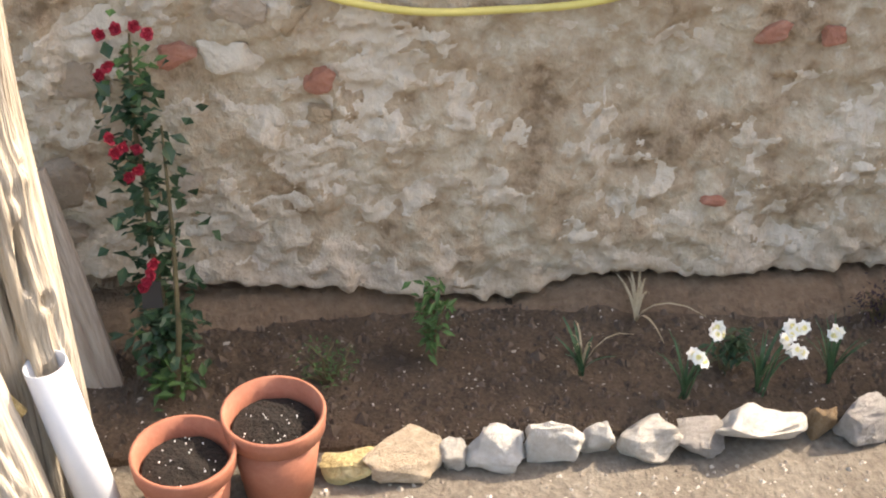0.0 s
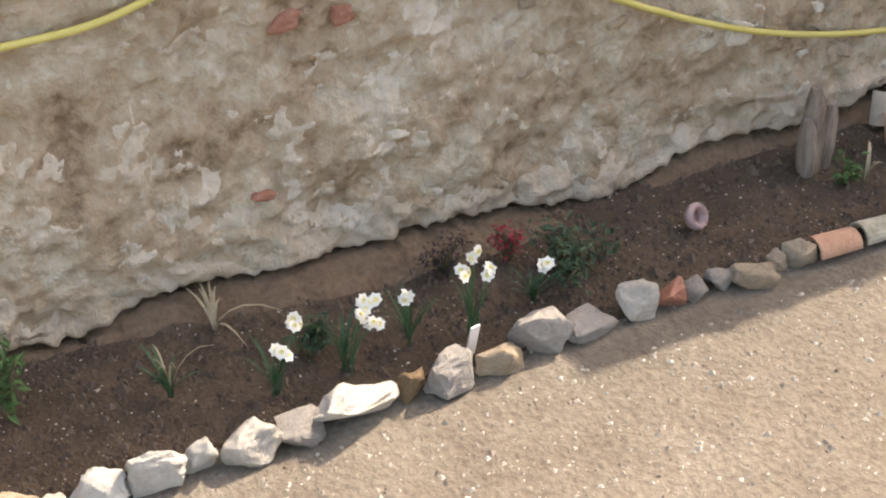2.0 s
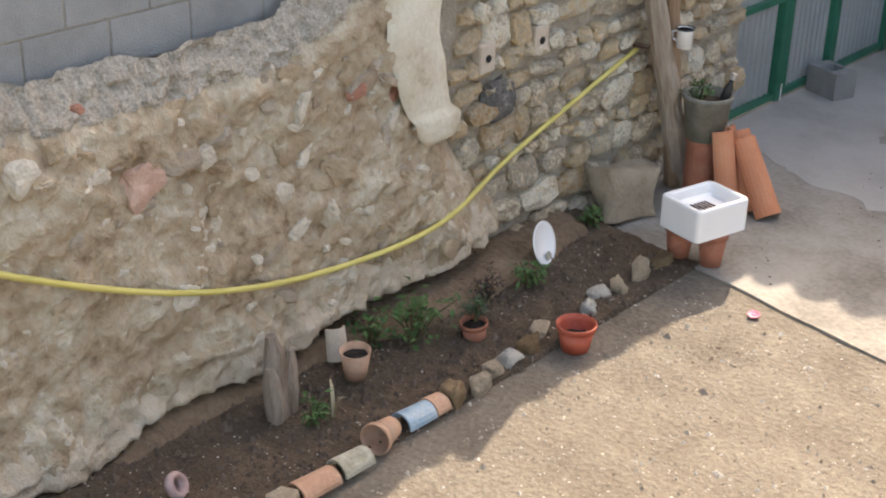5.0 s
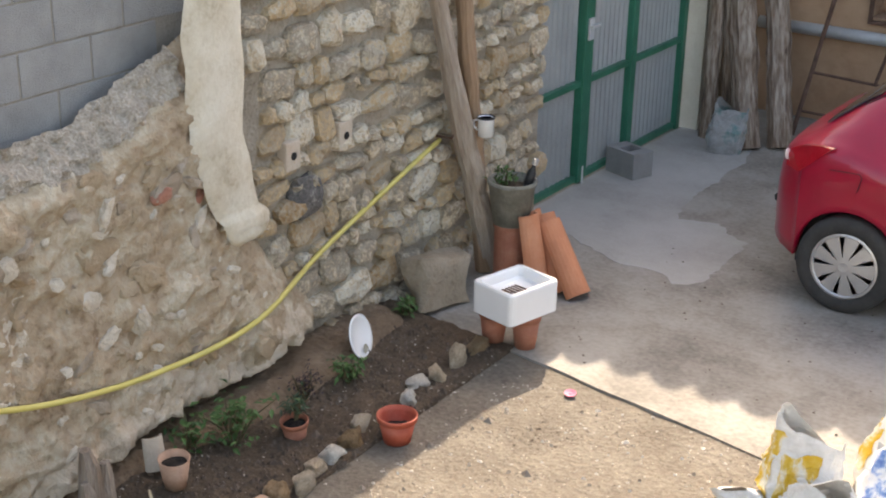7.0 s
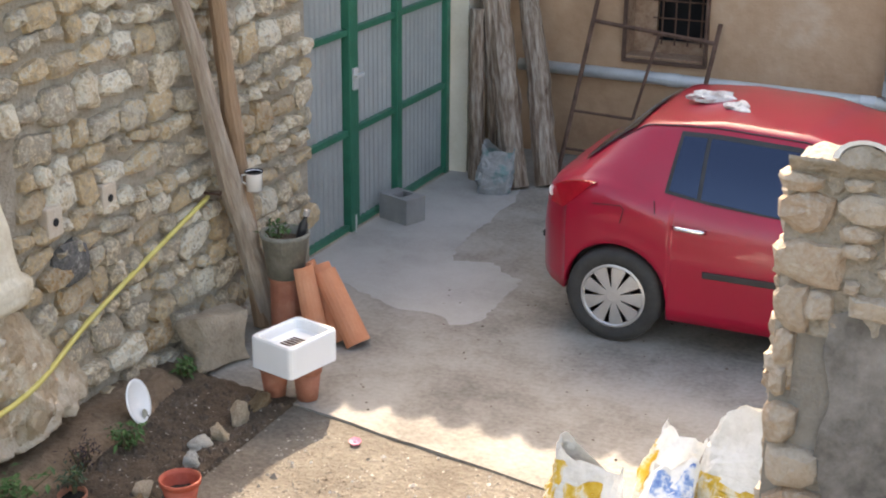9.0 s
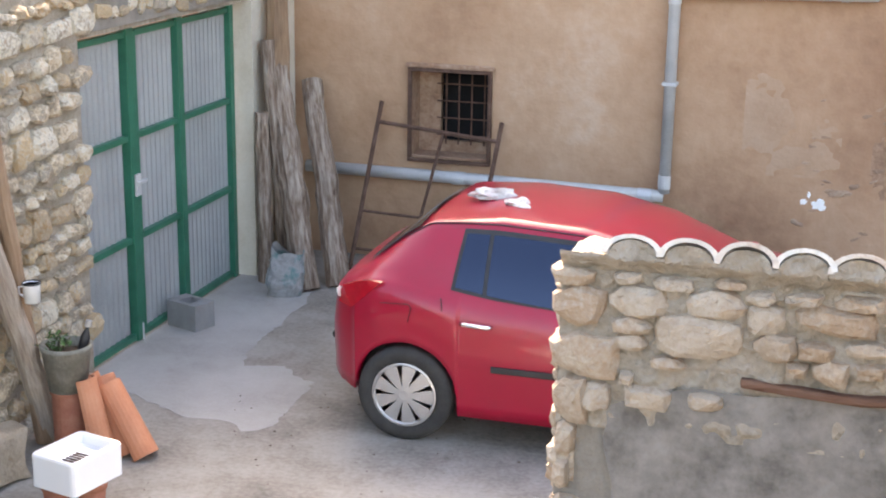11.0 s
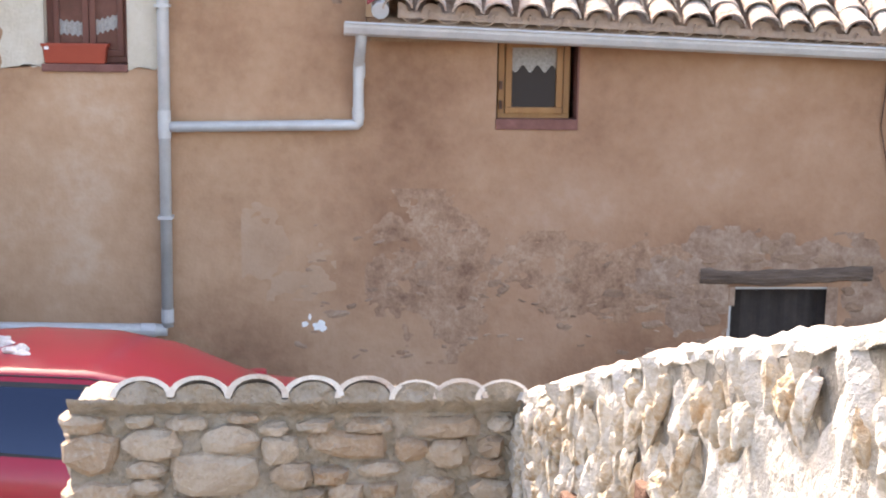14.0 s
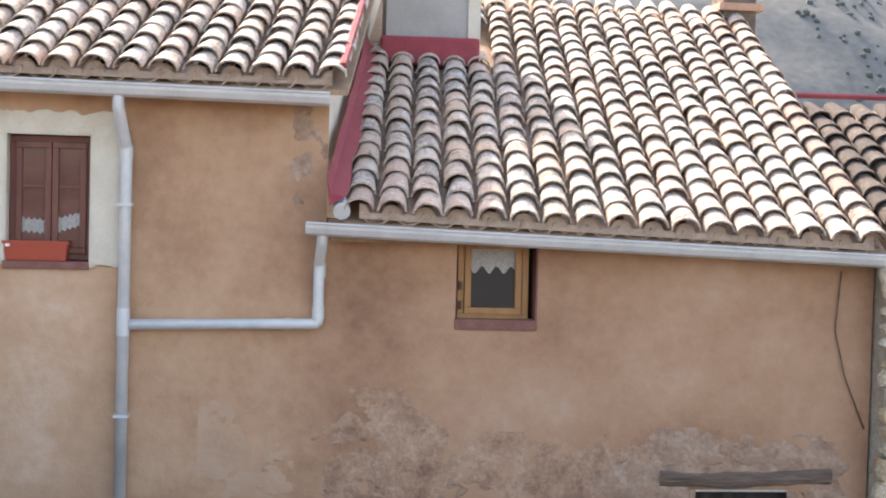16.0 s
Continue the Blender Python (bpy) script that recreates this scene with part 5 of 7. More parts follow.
peel_grey = surf("bared grey mortar", [(0.16, 0.095, 0.065), (0.26, 0.165, 0.115), (0.34, 0.235, 0.17), (0.45, 0.34, 0.26)], 6, 0.95, 0.6, 25, fine=0.35)
peel(0.34, 1.45, 0.45, 1.95, 0.014, 2, -0.10, house_right, stucco_pale, "peeling render with bared rubble")
peel(1.4, 3.45, 0.75, 1.6, 0.014, 5, -0.12, house_right, stucco_pale, "peeling render with bared rubble")
peel(2.4, 3.5, 0.95, 1.5, 0.02, 14, -0.10, house_right, peel_grey, "grey bared mortar")
peel(4.3, 4.98, 0.5, 1.6, 0.02, 17, -0.05, house_right, peel_grey, "grey bared mortar")
pale_patch = surf("pale repair render", [(0.37, 0.23, 0.147), (0.415, 0.27, 0.177), (0.44, 0.30, 0.207)], 2.5, 0.95, 0.4, 25, fine=0.3)
peel(-0.68, 0.1, 1.0, 1.85, 0.010, 44, 0.12, house_left, pale_patch, "pale smooth repair patch")
peel(0.0, 0.33, 3.45, 4.3, 0.02, 47, 0.10, house_left, peel_grey, "bared stones at the corner")
rs = random.Random(5)
for k in range(90):
    x = rs.uniform(-0.2, 3.4)
    z = rs.uniform(0.5, 1.65) if x < 1.2 else rs.uniform(0.55, 1.4)
    s_ = rs.choice((0.03, 0.04, 0.05, 0.07, 0.11))
    piece("stone", rs.choice(lumps), facade_stone, house_left if x < 0.3 else house_right, place(x, Y0 + 0.008, z, s_ * rs.uniform(1.2, 2.6), 0.035, s_ * 0.7, 0, rs.uniform(-25, 25)))
peel(3.0, 4.75, 1.2, 1.65, 0.018, 51, 0.05, house_right, peel_grey, "grey bared mortar over the lintel")
peel(2.9, 3.44, 0.6, 1.25, 0.018, 54, 0.10, house_right, peel_grey, "grey bared mortar beside the opening")
for x, z, w, h in ((2.45, 1.07, 0.30, 0.09), (2.85, 1.06, 0.34, 0.08), (3.13, 1.10, 0.24, 0.12), (3.28, 0.98, 0.26, 0.10), (3.1, 0.92, 0.2, 0.08), (3.30, 0.84, 0.22, 0.12), (3.33, 1.36, 0.26, 0.09), (3.62, 1.38, 0.28, 0.12), (3.78, 1.47, 0.2, 0.13), (3.98, 1.37, 0.26, 0.09), (4.25, 1.36, 0.22, 0.09), (4.5, 1.08, 0.16, 0.10), (4.55, 0.95, 0.2, 0.12), (4.52, 0.8, 0.18, 0.1), (4.6, 1.34, 0.22, 0.1)):
    piece("stone", rs.choice(lumps), facade_stone, house_right, place(x, Y0 + 0.008, z, w * 1.15, 0.05, h * 1.15, 0, rs.uniform(-5, 5)))
splash = surf("white paint splash", [(0.75, 0.75, 0.74), (0.82, 0.82, 0.81)], 9, 0.6, 0.1, 40)
for x, z, w, h in ((-0.03, 0.78, 0.10, 0.08), (-0.16, 0.80, 0.05, 0.05), (-0.12, 0.86, 0.025, 0.05)):
    part("paint_splash", blotch(x, z, w, h, Y0 - 0.002, x * 9), splash, house_left, "splash of white paint")

# ---- the parked car ----
car = thing("car", "red five-door hatchback parked on the concrete", "car", m=pose(-2.915, 8.655, 0.0))
TAB = [(0.0, 0.42, 0.40, 0.66, 0.38, 0.70, 0.72), (0.04, 0.60, 0.34, 0.80, 0.53, 0.86, 0.90), (0.10, 0.70, 0.31, 0.89, 0.60, 0.94, 0.97), (0.22, 0.785, 0.28, 0.965, 0.62, 1.01, 1.035), (0.36, 0.825, 0.25, 1.005, 0.60, 1.115, 1.14), (0.52, 0.842, 0.22, 1.005, 0.585, 1.245, 1.275), (0.66, 0.85, 0.21, 0.98, 0.575, 1.335, 1.36), (0.88, 0.855, 0.20, 0.935, 0.575, 1.352, 1.38), (1.1, 0.855, 0.20, 0.905, 0.575, 1.36, 1.41)]
TAB += [(1.6, 0.855, 0.20, 0.88, 0.575, 1.335, 1.385), (2.0, 0.855, 0.20, 0.87, 0.57, 1.25, 1.295), (2.5, 0.85, 0.20, 0.86, 0.58, 1.04, 1.08), (2.9, 0.84, 0.20, 0.85, 0.62, 0.98, 1.02), (3.1, 0.83, 0.2, 0.84, 0.68, 0.90, 0.93), (3.6, 0.78, 0.22, 0.75, 0.6, 0.78, 0.80), (3.9, 0.68, 0.27, 0.60, 0.5, 0.65, 0.67), (3.99, 0.5, 0.33, 0.49, 0.4, 0.50, 0.52)]
WHEELS = (0.575, 3.15)


def car_row(s):
    return [float(np.interp(s, [r[0] for r in TAB], [r[i] for r in TAB])) for i in range(1, 7)]


def arch(s):
    h = 0.0
    for c in WHEELS:
        if abs(s - c) < 0.336:
            h = max(h, 0.30 + math.sqrt(0.336 ** 2 - (s - c) ** 2))
    return h


def car_section(s):
    wb, zlow, zb, wr, zr, zc = car_row(s)
    z0_ = max(zlow, arch(s))
    fl = 0.018 if arch(s) > zlow else 0.0
    pts = [(wb - 0.10, z0_ + 0.0), (wb - 0.012 + fl, z0_ + 0.004)]
    for f in (0.12, 0.3, 0.5, 0.7, 0.86):
        bulge = 0.012 - 0.05 * max(0, 0.72 - f) ** 1.4 - (0.016 if f > 0.8 else 0)
        pts.append((wb + bulge + fl * (1 - f), z0_ + (zb - z0_) * f))
    pts.append((wb - 0.035, zb))
    for f in (0.06, 0.3, 0.6, 0.88):
        pts.append((wb - 0.045 + (wr - wb + 0.045) * f + 0.02 * math.sin(math.pi * f), zb + (zr - zb) * f))
    pts.append((wr, zr))
    for f in (0.12, 0.35, 0.65, 1.0):
        a = f * math.pi / 2
        pts.append((wr * math.cos(a) if f < 1 else 0.0, zr + (zc - zr) * math.sin(a)))
    return pts


def green(s, f, side=-1, out=0.004):
    """A point on the slanted side between belt and roof edge."""
    wb, zlow, zb, wr, zr, zc = car_row(s)
    y = wb - 0.045 + (wr - wb + 0.045) * f + 0.02 * math.sin(math.pi * f) + out
    return (s, side * y, zb + (zr - zb) * f + out * 0.4)


stations = sorted({*np.round(np.linspace(0, 3.99, 100), 3), *[round(c + d, 3) for c in WHEELS for d in (-0.337, -0.335, -0.31, 0.31, 0.335, 0.337)]})
bm = bmesh.new()
secs = []
for s in stations:
    h = car_section(float(s))
    loop = [(-y, z) for y, z in h] + [(y, z) for y, z in h[-2::-1]]
    secs.append([bm.verts.new((float(s), y, z)) for y, z in loop])
for a, b in zip(secs, secs[1:]):
    for k in range(len(a) - 1):
        bm.faces.new((a[k], a[k + 1], b[k + 1], b[k]))
for e in (secs[0], secs[-1]):
    bm.faces.new(e)
part("body", bm, red_paint, car, "glossy red bodywork", smooth=True)
part("underbody", boxes((0.2, 3.8, -0.62, 0.62, 0.18, 0.70), (0.98, 2.80, -0.78, 0.78, 0.20, 0.5)), black_plastic, car, "dark underside and wheel wells")
car_glass = bpy.data.materials.new("car glass with painted sky blue")
car_glass.use_nodes = True
cb = car_glass.node_tree.nodes["Principled BSDF"]
cb.inputs["Base Color"].default_value, cb.inputs["Roughness"].default_value, cb.inputs["Coat Weight"].default_value = (0.006, 0.011, 0.024, 1), 0.03, 0.3
cb.inputs["Specular IOR Level"].default_value = 0.65
# the blue of a reflected sky is put into the specular tint
cb.inputs["Specular Tint"].default_value = (0.45, 0.62, 1.0, 1)


def glass_panel(s0, s1, f0, f1, side, slope0=0.0, slope1=0.0, out=0.006, fall=0.0):
    """A pane on the slanted side; fall: how far its foot drops towards the front."""
    return grid(14, 6, lambda u, v: green(s0 + slope0 * v + (s1 + slope1 * v - s0 - slope0 * v) * u, (f0 - fall * u) + (f1 - f0 + fall * u) * v, side, out))


for side in (-1, 1):
    part("window_seal", glass_panel(0.845, 2.88, 0.10, 0.92, side, 0.035, -0.62, 0.003, 0.10), black_plastic, car, "black window seal")
    part("side_window", glass_panel(0.87, 1.04, 0.15, 0.86, side, 0.03, 0.0, 0.006, 0.02), car_glass, car, "fixed quarter glass with the sky's blue in its colour", smooth=True)
    part("side_window", glass_panel(1.065, 1.72, 0.13, 0.86, side, 0.0, 0.0, 0.006, 0.06), car_glass, car, "rear side window with the sky's blue in its colour", smooth=True)
    part("side_window", glass_panel(1.80, 2.72, 0.08, 0.86, side, 0.0, -0.55), car_glass, car, "front side window with the sky's blue in its colour", smooth=True)


def rear_surface(u, v, out=0.008):
    s = 0.30 + 0.30 * v
    wb, zlow, zb, wr, zr, zc = car_row(s)
    a = math.pi * (0.5 + 0.465 * (u - 0.5) * 2)
    return (s - out, -wr * math.cos(a) * (1.0 if abs(math.cos(a)) < 0.99 else 1), zr + (zc - zr) * math.sin(a) + out)


part("rear_window", grid(12, 8, rear_surface), car_glass, car, "dark tailgate window", smooth=True)
for side in (-1, 1):
    pts = []
    for s_, z_ in ((0.13, 0.82), (0.135, 0.88), (0.16, 0.935), (0.24, 0.98), (0.34, 1.0), (0.43, 1.0), (0.38, 0.95), (0.31, 0.88), (0.23, 0.81)):
        pts.append((s_, car_row(s_)[0] - 0.012, z_))
    bm = bmesh.new()
    c1 = [bm.verts.new((x - 0.015, side * (y + 0.018), z)) for x, y, z in pts]
    c0 = [bm.verts.new((x + 0.02, side * (y - 0.05), z)) for x, y, z in pts]
    bm.faces.new(c1)
    for k in range(len(pts)):
        j = (k + 1) % len(pts)
        bm.faces.new((c0[k], c0[j], c1[j], c1[k]))
    lamp_red = bpy.data.materials.get("red lamp glass") or surf("red lamp glass", [(0.33, 0.004, 0.014), (0.42, 0.008, 0.022)], 20, 0.15, 0, 20, coat=0.6)
    tl = part("tail_light", bm, lamp_red, car, "red tail light with a clear corner")
    part("reverse_lamp", lathe([(0.0, 0), (0.035, 0.002), (0.03, 0.012), (0.0, 0.014)], 12, m=Matrix.Translation((0.125, side * 0.735, 0.89)) @ Matrix.Rotation(radians(-100), 4, "Y")), white_glaze, tl, "clear lamp")
    part("door_moulding", boxes((1.12, 2.6, side * 0.868 - 0.008, side * 0.868 + 0.008, 0.515, 0.555), bevel=0.006), black_plastic, car, "black rubbing strip")
    bm = tube([(0.93, side * 0.868, 0.80), (0.95, side * 0.887, 0.805), (1.10, side * 0.887, 0.80), (1.12, side * 0.868, 0.797)], 0.014, 8)
    part("door_handle", bm, surf("chrome", [(0.75, 0.75, 0.75), (0.85, 0.85, 0.85)], 5, 0.15, 0, 20, metal=1.0) if side < 0 else silver, car, "bright door handle", smooth=True)
    for s_, f0, f1 in ((0.80, 0.80, 1.0), (1.765, 0.03, 1.0)):
        ln = []
        for k in range(14):
            z_ = f0 + (f1 - f0) * k / 13
            wb, zlow, zb, wr, zr, zc = car_row(s_)
            z0_ = max(zlow, arch(s_))
            ln.append((s_ + (0.05 * (1 - z_) if s_ < 1 else 0), side * (wb + 0.012 * math.sin(math.pi * z_) - 0.001), z0_ + (zb - z0_) * z_ * 0.985))
        part("door_gap", tube(ln, 0.0035, 4), black_plastic, car)
    part("fuel_flap" if side < 0 else "panel_gap", tube([(0.42, side * 0.856, 0.88), (0.60, side * 0.866, 0.89), (0.62, side * 0.868, 0.87), (0.60, side * 0.869, 0.78)], 0.0025, 4), black_plastic, car)
    part("roof_strip", tube([green(0.50 + 0.05 * k, 0.985, side, 0.002) for k in range(34)], 0.005, 5), black_plastic, car, "dark roof seam")
    mir = part("door_mirror", boxes((2.40, 2.54, side * 0.95 - 0.09, side * 0.95 + 0.09, 0.84, 0.97), bevel=0.04), red_paint, car, smooth=True)
    part("arm", boxes((2.44, 2.5, side * 0.84 - 0.05, side * 0.84 + 0.05, 0.85, 0.89)), black_plastic, mir)
part("bumper_strip", tube([(0.012, y_, 0.52) for y_ in (-0.5, 0, 0.5)], 0.03, 6), black_plastic, car)
SPOKE = bpy.data.meshes.new("spoke")
q_ = [(0.05, -0.018, 0.100), (0.05, 0.018, 0.100), (0.185, 0.048, 0.090), (0.185, -0.048, 0.090)]
SPOKE.from_pydata(q_ + [(a, b, c - 0.025) for a, b, c in q_], [], [(0, 1, 2, 3), (4, 5, 1, 0), (5, 6, 2, 1), (6, 7, 3, 2), (7, 4, 0, 3)])
for cx in WHEELS:
    for side in (-1, 1):
        base = Matrix.Translation((cx, side * 0.755, 0.302)) @ Matrix.Rotation(radians(90 if side < 0 else -90), 4, "X")
        wh = part("wheel", lathe([(0.0, -0.08), (0.19, -0.08), (0.195, 0.055), (0.0, 0.055)], 28, m=base), black_plastic, car, "road wheel with a silver cover")
        part("tyre", lathe([(0.19, -0.09), (0.26, -0.10), (0.295, -0.085), (0.302, -0.05), (0.302, 0.05), (0.295, 0.085), (0.262, 0.098), (0.215, 0.092), (0.195, 0.07), (0.19, -0.09)], 40, m=base), rubber, wh, "black tyre", smooth=True)
        cov = lathe([(0.196, 0.088), (0.205, 0.094), (0.192, 0.098), (0.182, 0.088)], 36, m=base)
        lathe([(0.0, 0.090), (0.125, 0.086), (0.13, 0.06), (0.0, 0.06)], 36, bm=cov, m=base)
        for k in range(9):
            piece("spoke", SPOKE, silver, wh, base @ Matrix.Rotation(2 * math.pi * k / 9, 4, "Z"))
        lathe([(0.0, 0.10), (0.03, 0.103), (0.055, 0.10), (0.062, 0.085)], 20, bm=cov, m=base)
        part("wheel_cover", cov, silver, wh, "silver nine-spoke wheel cover")

# cloths on the car roof
rag_mat = surf("dirty white cloth", [(0.42, 0.38, 0.34), (0.60, 0.57, 0.53), (0.72, 0.70, 0.67)], 20, 0.95, 0.6, 60)
for (x, y, z, sx, sy, sz, rz, sd_) in ((-2.00, 8.60, 1.41, 0.26, 0.12, 0.09, 25, 1), (-1.80, 8.42, 1.405, 0.16, 0.13, 0.07, -25, 2)):
    bm = bmesh.new()
    bmesh.ops.create_icosphere(bm, subdivisions=3, radius=0.5)
    for v in bm.verts:
        k_ = 1 + wob(v.co, 3, 0.7, sd_) + wob(v.co, 8, 0.3, sd_)
        v.co = Vector((v.co.x * sx * k_, v.co.y * sy * k_, max(-0.3, v.co.z * k_) * sz))
    solo("work_glove" if sd_ == 1 else "crumpled_cloth", bm, rag_mat, "grubby white work glove lying on the car roof" if sd_ == 1 else "crumpled white cloth lying on the car roof", "cloth", m=pose(x, y, z, 0, 0, rz))


# ---- timbers, ladder and bag in the corner ----
def timber(a, b, r0, r1, material, label, seed, sides=9, name="timber", cat="timber", group=""):
    a, b = Vector(a), Vector(b)
    d = b - a
    n_ = 16
    pts = [Vector((wob((k / n_, 0, 0), 3, 0.02, seed), wob((k / n_, 1, 0), 3, 0.02, seed + 5), d.length * k / n_)) for k in range(n_ + 1)]
    bm = tube(pts, [r0 + (r1 - r0) * k / n_ for k in range(n_ + 1)], sides)
    for v in bm.verts:
        v.co.x *= 1 + wob(v.co, 8, 0.3, seed)
        v.co.y *= 1 + wob(v.co, 8, 0.3, seed + 3)
    m_ = Matrix.Translation(a) @ d.to_track_quat("Z", "Y").to_matrix().to_4x4()
    return solo(name, bm, material, label, cat, group, m=m_)


timber_mat = surf("dark weathered timber", [(0.07, 0.042, 0.028), (0.18, 0.125, 0.09), (0.31, 0.245, 0.195), (0.44, 0.38, 0.315)], 5, 0.9, 1.0, 40, stretch=(1, 1, 0.12), fine=0.5, contrast=3.2, local=True)
GT = "old timbers in the corner"
timber((-4.44, 10.64, 0.0), (-4.49, 10.74, 1.42), 0.07, 0.055, timber_mat, "weathered grey brown timber leaning in the corner", 1, group=GT)
timber((-4.40, 10.95, 0.0), (-4.475, 11.02, 2.75), 0.10, 0.09, wood_brown, "tall dark brown timber leaning in the corner", 2, group=GT)
timber((-4.04, 10.55, 0.0), (-4.47, 11.0, 1.77), 0.115, 0.10, timber_mat, "thick split grey timber leaning in the corner", 3, group=GT)
timber((-3.82, 10.70, 0.0), (-4.30, 11.38, 1.60), 0.105, 0.09, timber_mat, "thick weathered timber leaning in the corner", 4, group=GT)
timber((-4.30, 10.78, 0.0), (-4.49, 10.86, 2.0), 0.06, 0.055, timber_mat, "thin dark pole leaning in the corner", 9, group=GT)
ladder = thing("ladder", "rusty iron ladder frame leaning against the facade", "ladder")
la, lb, lc, ld = Vector((-3.87, 11.1, 0.012)), Vector((-3.75, 11.62, 1.42)), Vector((-2.80, 11.1, 0.012)), Vector((-2.68, 11.62, 1.30))
for a, b in ((la, lb), (lc, ld)):
    part("rail", tube([a, b], 0.022, 6), rust, ladder)
for f, r_ in ((0.14, 0.014), (0.36, 0.014), (0.88, 0.02)):
    part("rung", tube([la.lerp(lb, f), lc.lerp(ld, f)], r_, 6), rust, ladder)
part("brace", tube([la.lerp(lb, 0.88).lerp(lc.lerp(ld, 0.88), 0.55), la.lerp(lb, 0.36).lerp(lc.lerp(ld, 0.36), 0.5)], 0.016, 6), rust, ladder)

bag_mat = surf("grey plastic bag", [(0.17, 0.17, 0.17), (0.25, 0.25, 0.25), (0.30, 0.30, 0.30), (0.10, 0.20, 0.20), (0.33, 0.33, 0.33)], 6, 0.5, 0.4, 30)
sack_white = surf("white woven sack", [(0.60, 0.59, 0.55), (0.76, 0.75, 0.72), (0.84, 0.83, 0.81)], 7, 0.6, 0.5, 40)
sack_yellow = surf("yellow printed sack", [(0.60, 0.33, 0.015), (0.64, 0.38, 0.02), (0.66, 0.40, 0.03), (0.74, 0.70, 0.60), (0.74, 0.72, 0.68), (0.74, 0.72, 0.69), (0.74, 0.73, 0.70)], 5.0, 0.45, 0.5, 30, stretch=(1, 1, 0.35), fine=0.08, contrast=4.5, local=True)
sack_blue = surf("blue and white sack", [(0.10, 0.20, 0.45), (0.25, 0.36, 0.6), (0.70, 0.70, 0.70), (0.75, 0.75, 0.75)], 9, 0.55, 0.4, 40, local=True)
sack_grey = surf("grey plastic film", [(0.30, 0.33, 0.34), (0.45, 0.47, 0.48), (0.58, 0.60, 0.60)], 6, 0.4, 0.4, 40)


def sack_pt(w, d, h, seed, peak, a, f, out=0.0):
    """A point of a standing sack: bulging foot, flattened open mouth with raised corners."""
    c, s_ = math.cos(a), math.sin(a)
    cx, sy = math.copysign(abs(c) ** 0.55, c), math.copysign(abs(s_) ** 0.55, s_)
    swell = 1 + 0.10 * math.sin(math.pi * min(1, f * 1.3)) - 0.12 * (1 - f) ** 6
    x = w / 2 * cx * swell * (1 - 0.12 * f)
    y = d / 2 * sy * swell * (1 - 0.80 * f ** 1.8)
    p_ = Vector((cx, sy, f * 2))
    crease = -abs(wob(p_, 1.7, 0.22, seed)) - abs(wob(p_, 3.6, 0.15, seed + 4)) - abs(wob(p_, 7.0, 0.13, seed + 6)) + 0.10
    lean_ = peak * (cx * math.cos(seed) * 0.5 + 0.5) * f ** 3
    z = h * (f * (0.92 + wob(p_, 1.3, 0.25, seed + 2)) + lean_ * 0.55)
    return (x * (1 + crease) + out * c + 0.10 * f * f * math.sin(seed * 3), y * (1 + crease) + out * s_ + 0.08 * f * f * math.cos(seed * 5), max(0.0, z))


def sack(x, y, w, d, h, rz, material, label, seed, name="rubble_sack", peak=0.25, z=0.0, group="sacks of rubble", panels=()):
    t_ = thing(name, label, "sack", group, m=pose(x, y, z, 0, 0, rz))
    bm = grid(34, 17, lambda u, v: sack_pt(w, d, h, seed, peak, 2 * math.pi * u, v))
    bmesh.ops.remove_doubles(bm, verts=bm.verts, dist=1e-4)
    part("bag", bm, material, t_)
    for a0, a1, f0, f1, mat in panels:
        bm = grid(26, 16, lambda u, v: sack_pt(w, d, h, seed, peak, radians(a0 + (a1 - a0) * u + 14 * wob((v, u, 0), 4, 1.0, seed)), f0 + (f1 - f0) * v + 0.05 * wob((u, v, 0), 4, 1.0, seed), 0.004))
        part("printed_panel", bm, mat, t_, "coloured print on the sack")
    return t_


yellow_print = surf("yellow print", [(0.56, 0.30, 0.012), (0.60, 0.36, 0.02), (0.66, 0.44, 0.07), (0.74, 0.68, 0.52), (0.74, 0.72, 0.68)], 11, 0.4, 0.5, 30, stretch=(1, 1, 0.5), fine=0.2, contrast=3.4, local=True)
blue_print = surf("blue print", [(0.07, 0.15, 0.42), (0.18, 0.30, 0.56), (0.68, 0.70, 0.73), (0.74, 0.73, 0.72)], 16, 0.4, 0.5, 30, fine=0.2, contrast=3.6, local=True)
YP = yellow_print
sack(-4.16, 10.36, 0.29, 0.22, 0.40, 15, bag_mat, "grey and teal plastic bag slumped against the timbers", 3, "plastic_bag", group="bags")
sack(-1.77, 5.60, 0.34, 0.26, 0.40, 8, sack_white, "yellow and white printed sack full of rubble", 3.0, peak=0.55, panels=[(165, 238, 0.03, 0.90, YP), (252, 285, 0.15, 0.8, YP)])
sack(-1.60, 5.44, 0.34, 0.3, 0.26, 30, sack_white, "low white sack of rubble", 2, panels=[(230, 290, 0.1, 0.4, YP)])
sack(-1.50, 5.98, 0.24, 0.2, 0.42, -10, sack_white, "upright white sack with yellow print behind the others", 9, peak=0.1, panels=[(170, 250, 0.3, 0.80, YP)])
sack(-1.42, 5.72, 0.24, 0.22, 0.33, 20, sack_white, "white sack printed in blue", 5, peak=0.2, panels=[(215, 320, 0.35, 0.95, blue_print)])
sack(-1.12, 5.96, 0.46, 0.28, 0.54, -15, sack_white, "large white and yellow sack leaning back", 0.3, peak=0.7, panels=[(195, 290, 0.30, 0.50, YP), (230, 300, 0.12, 0.26, YP)])
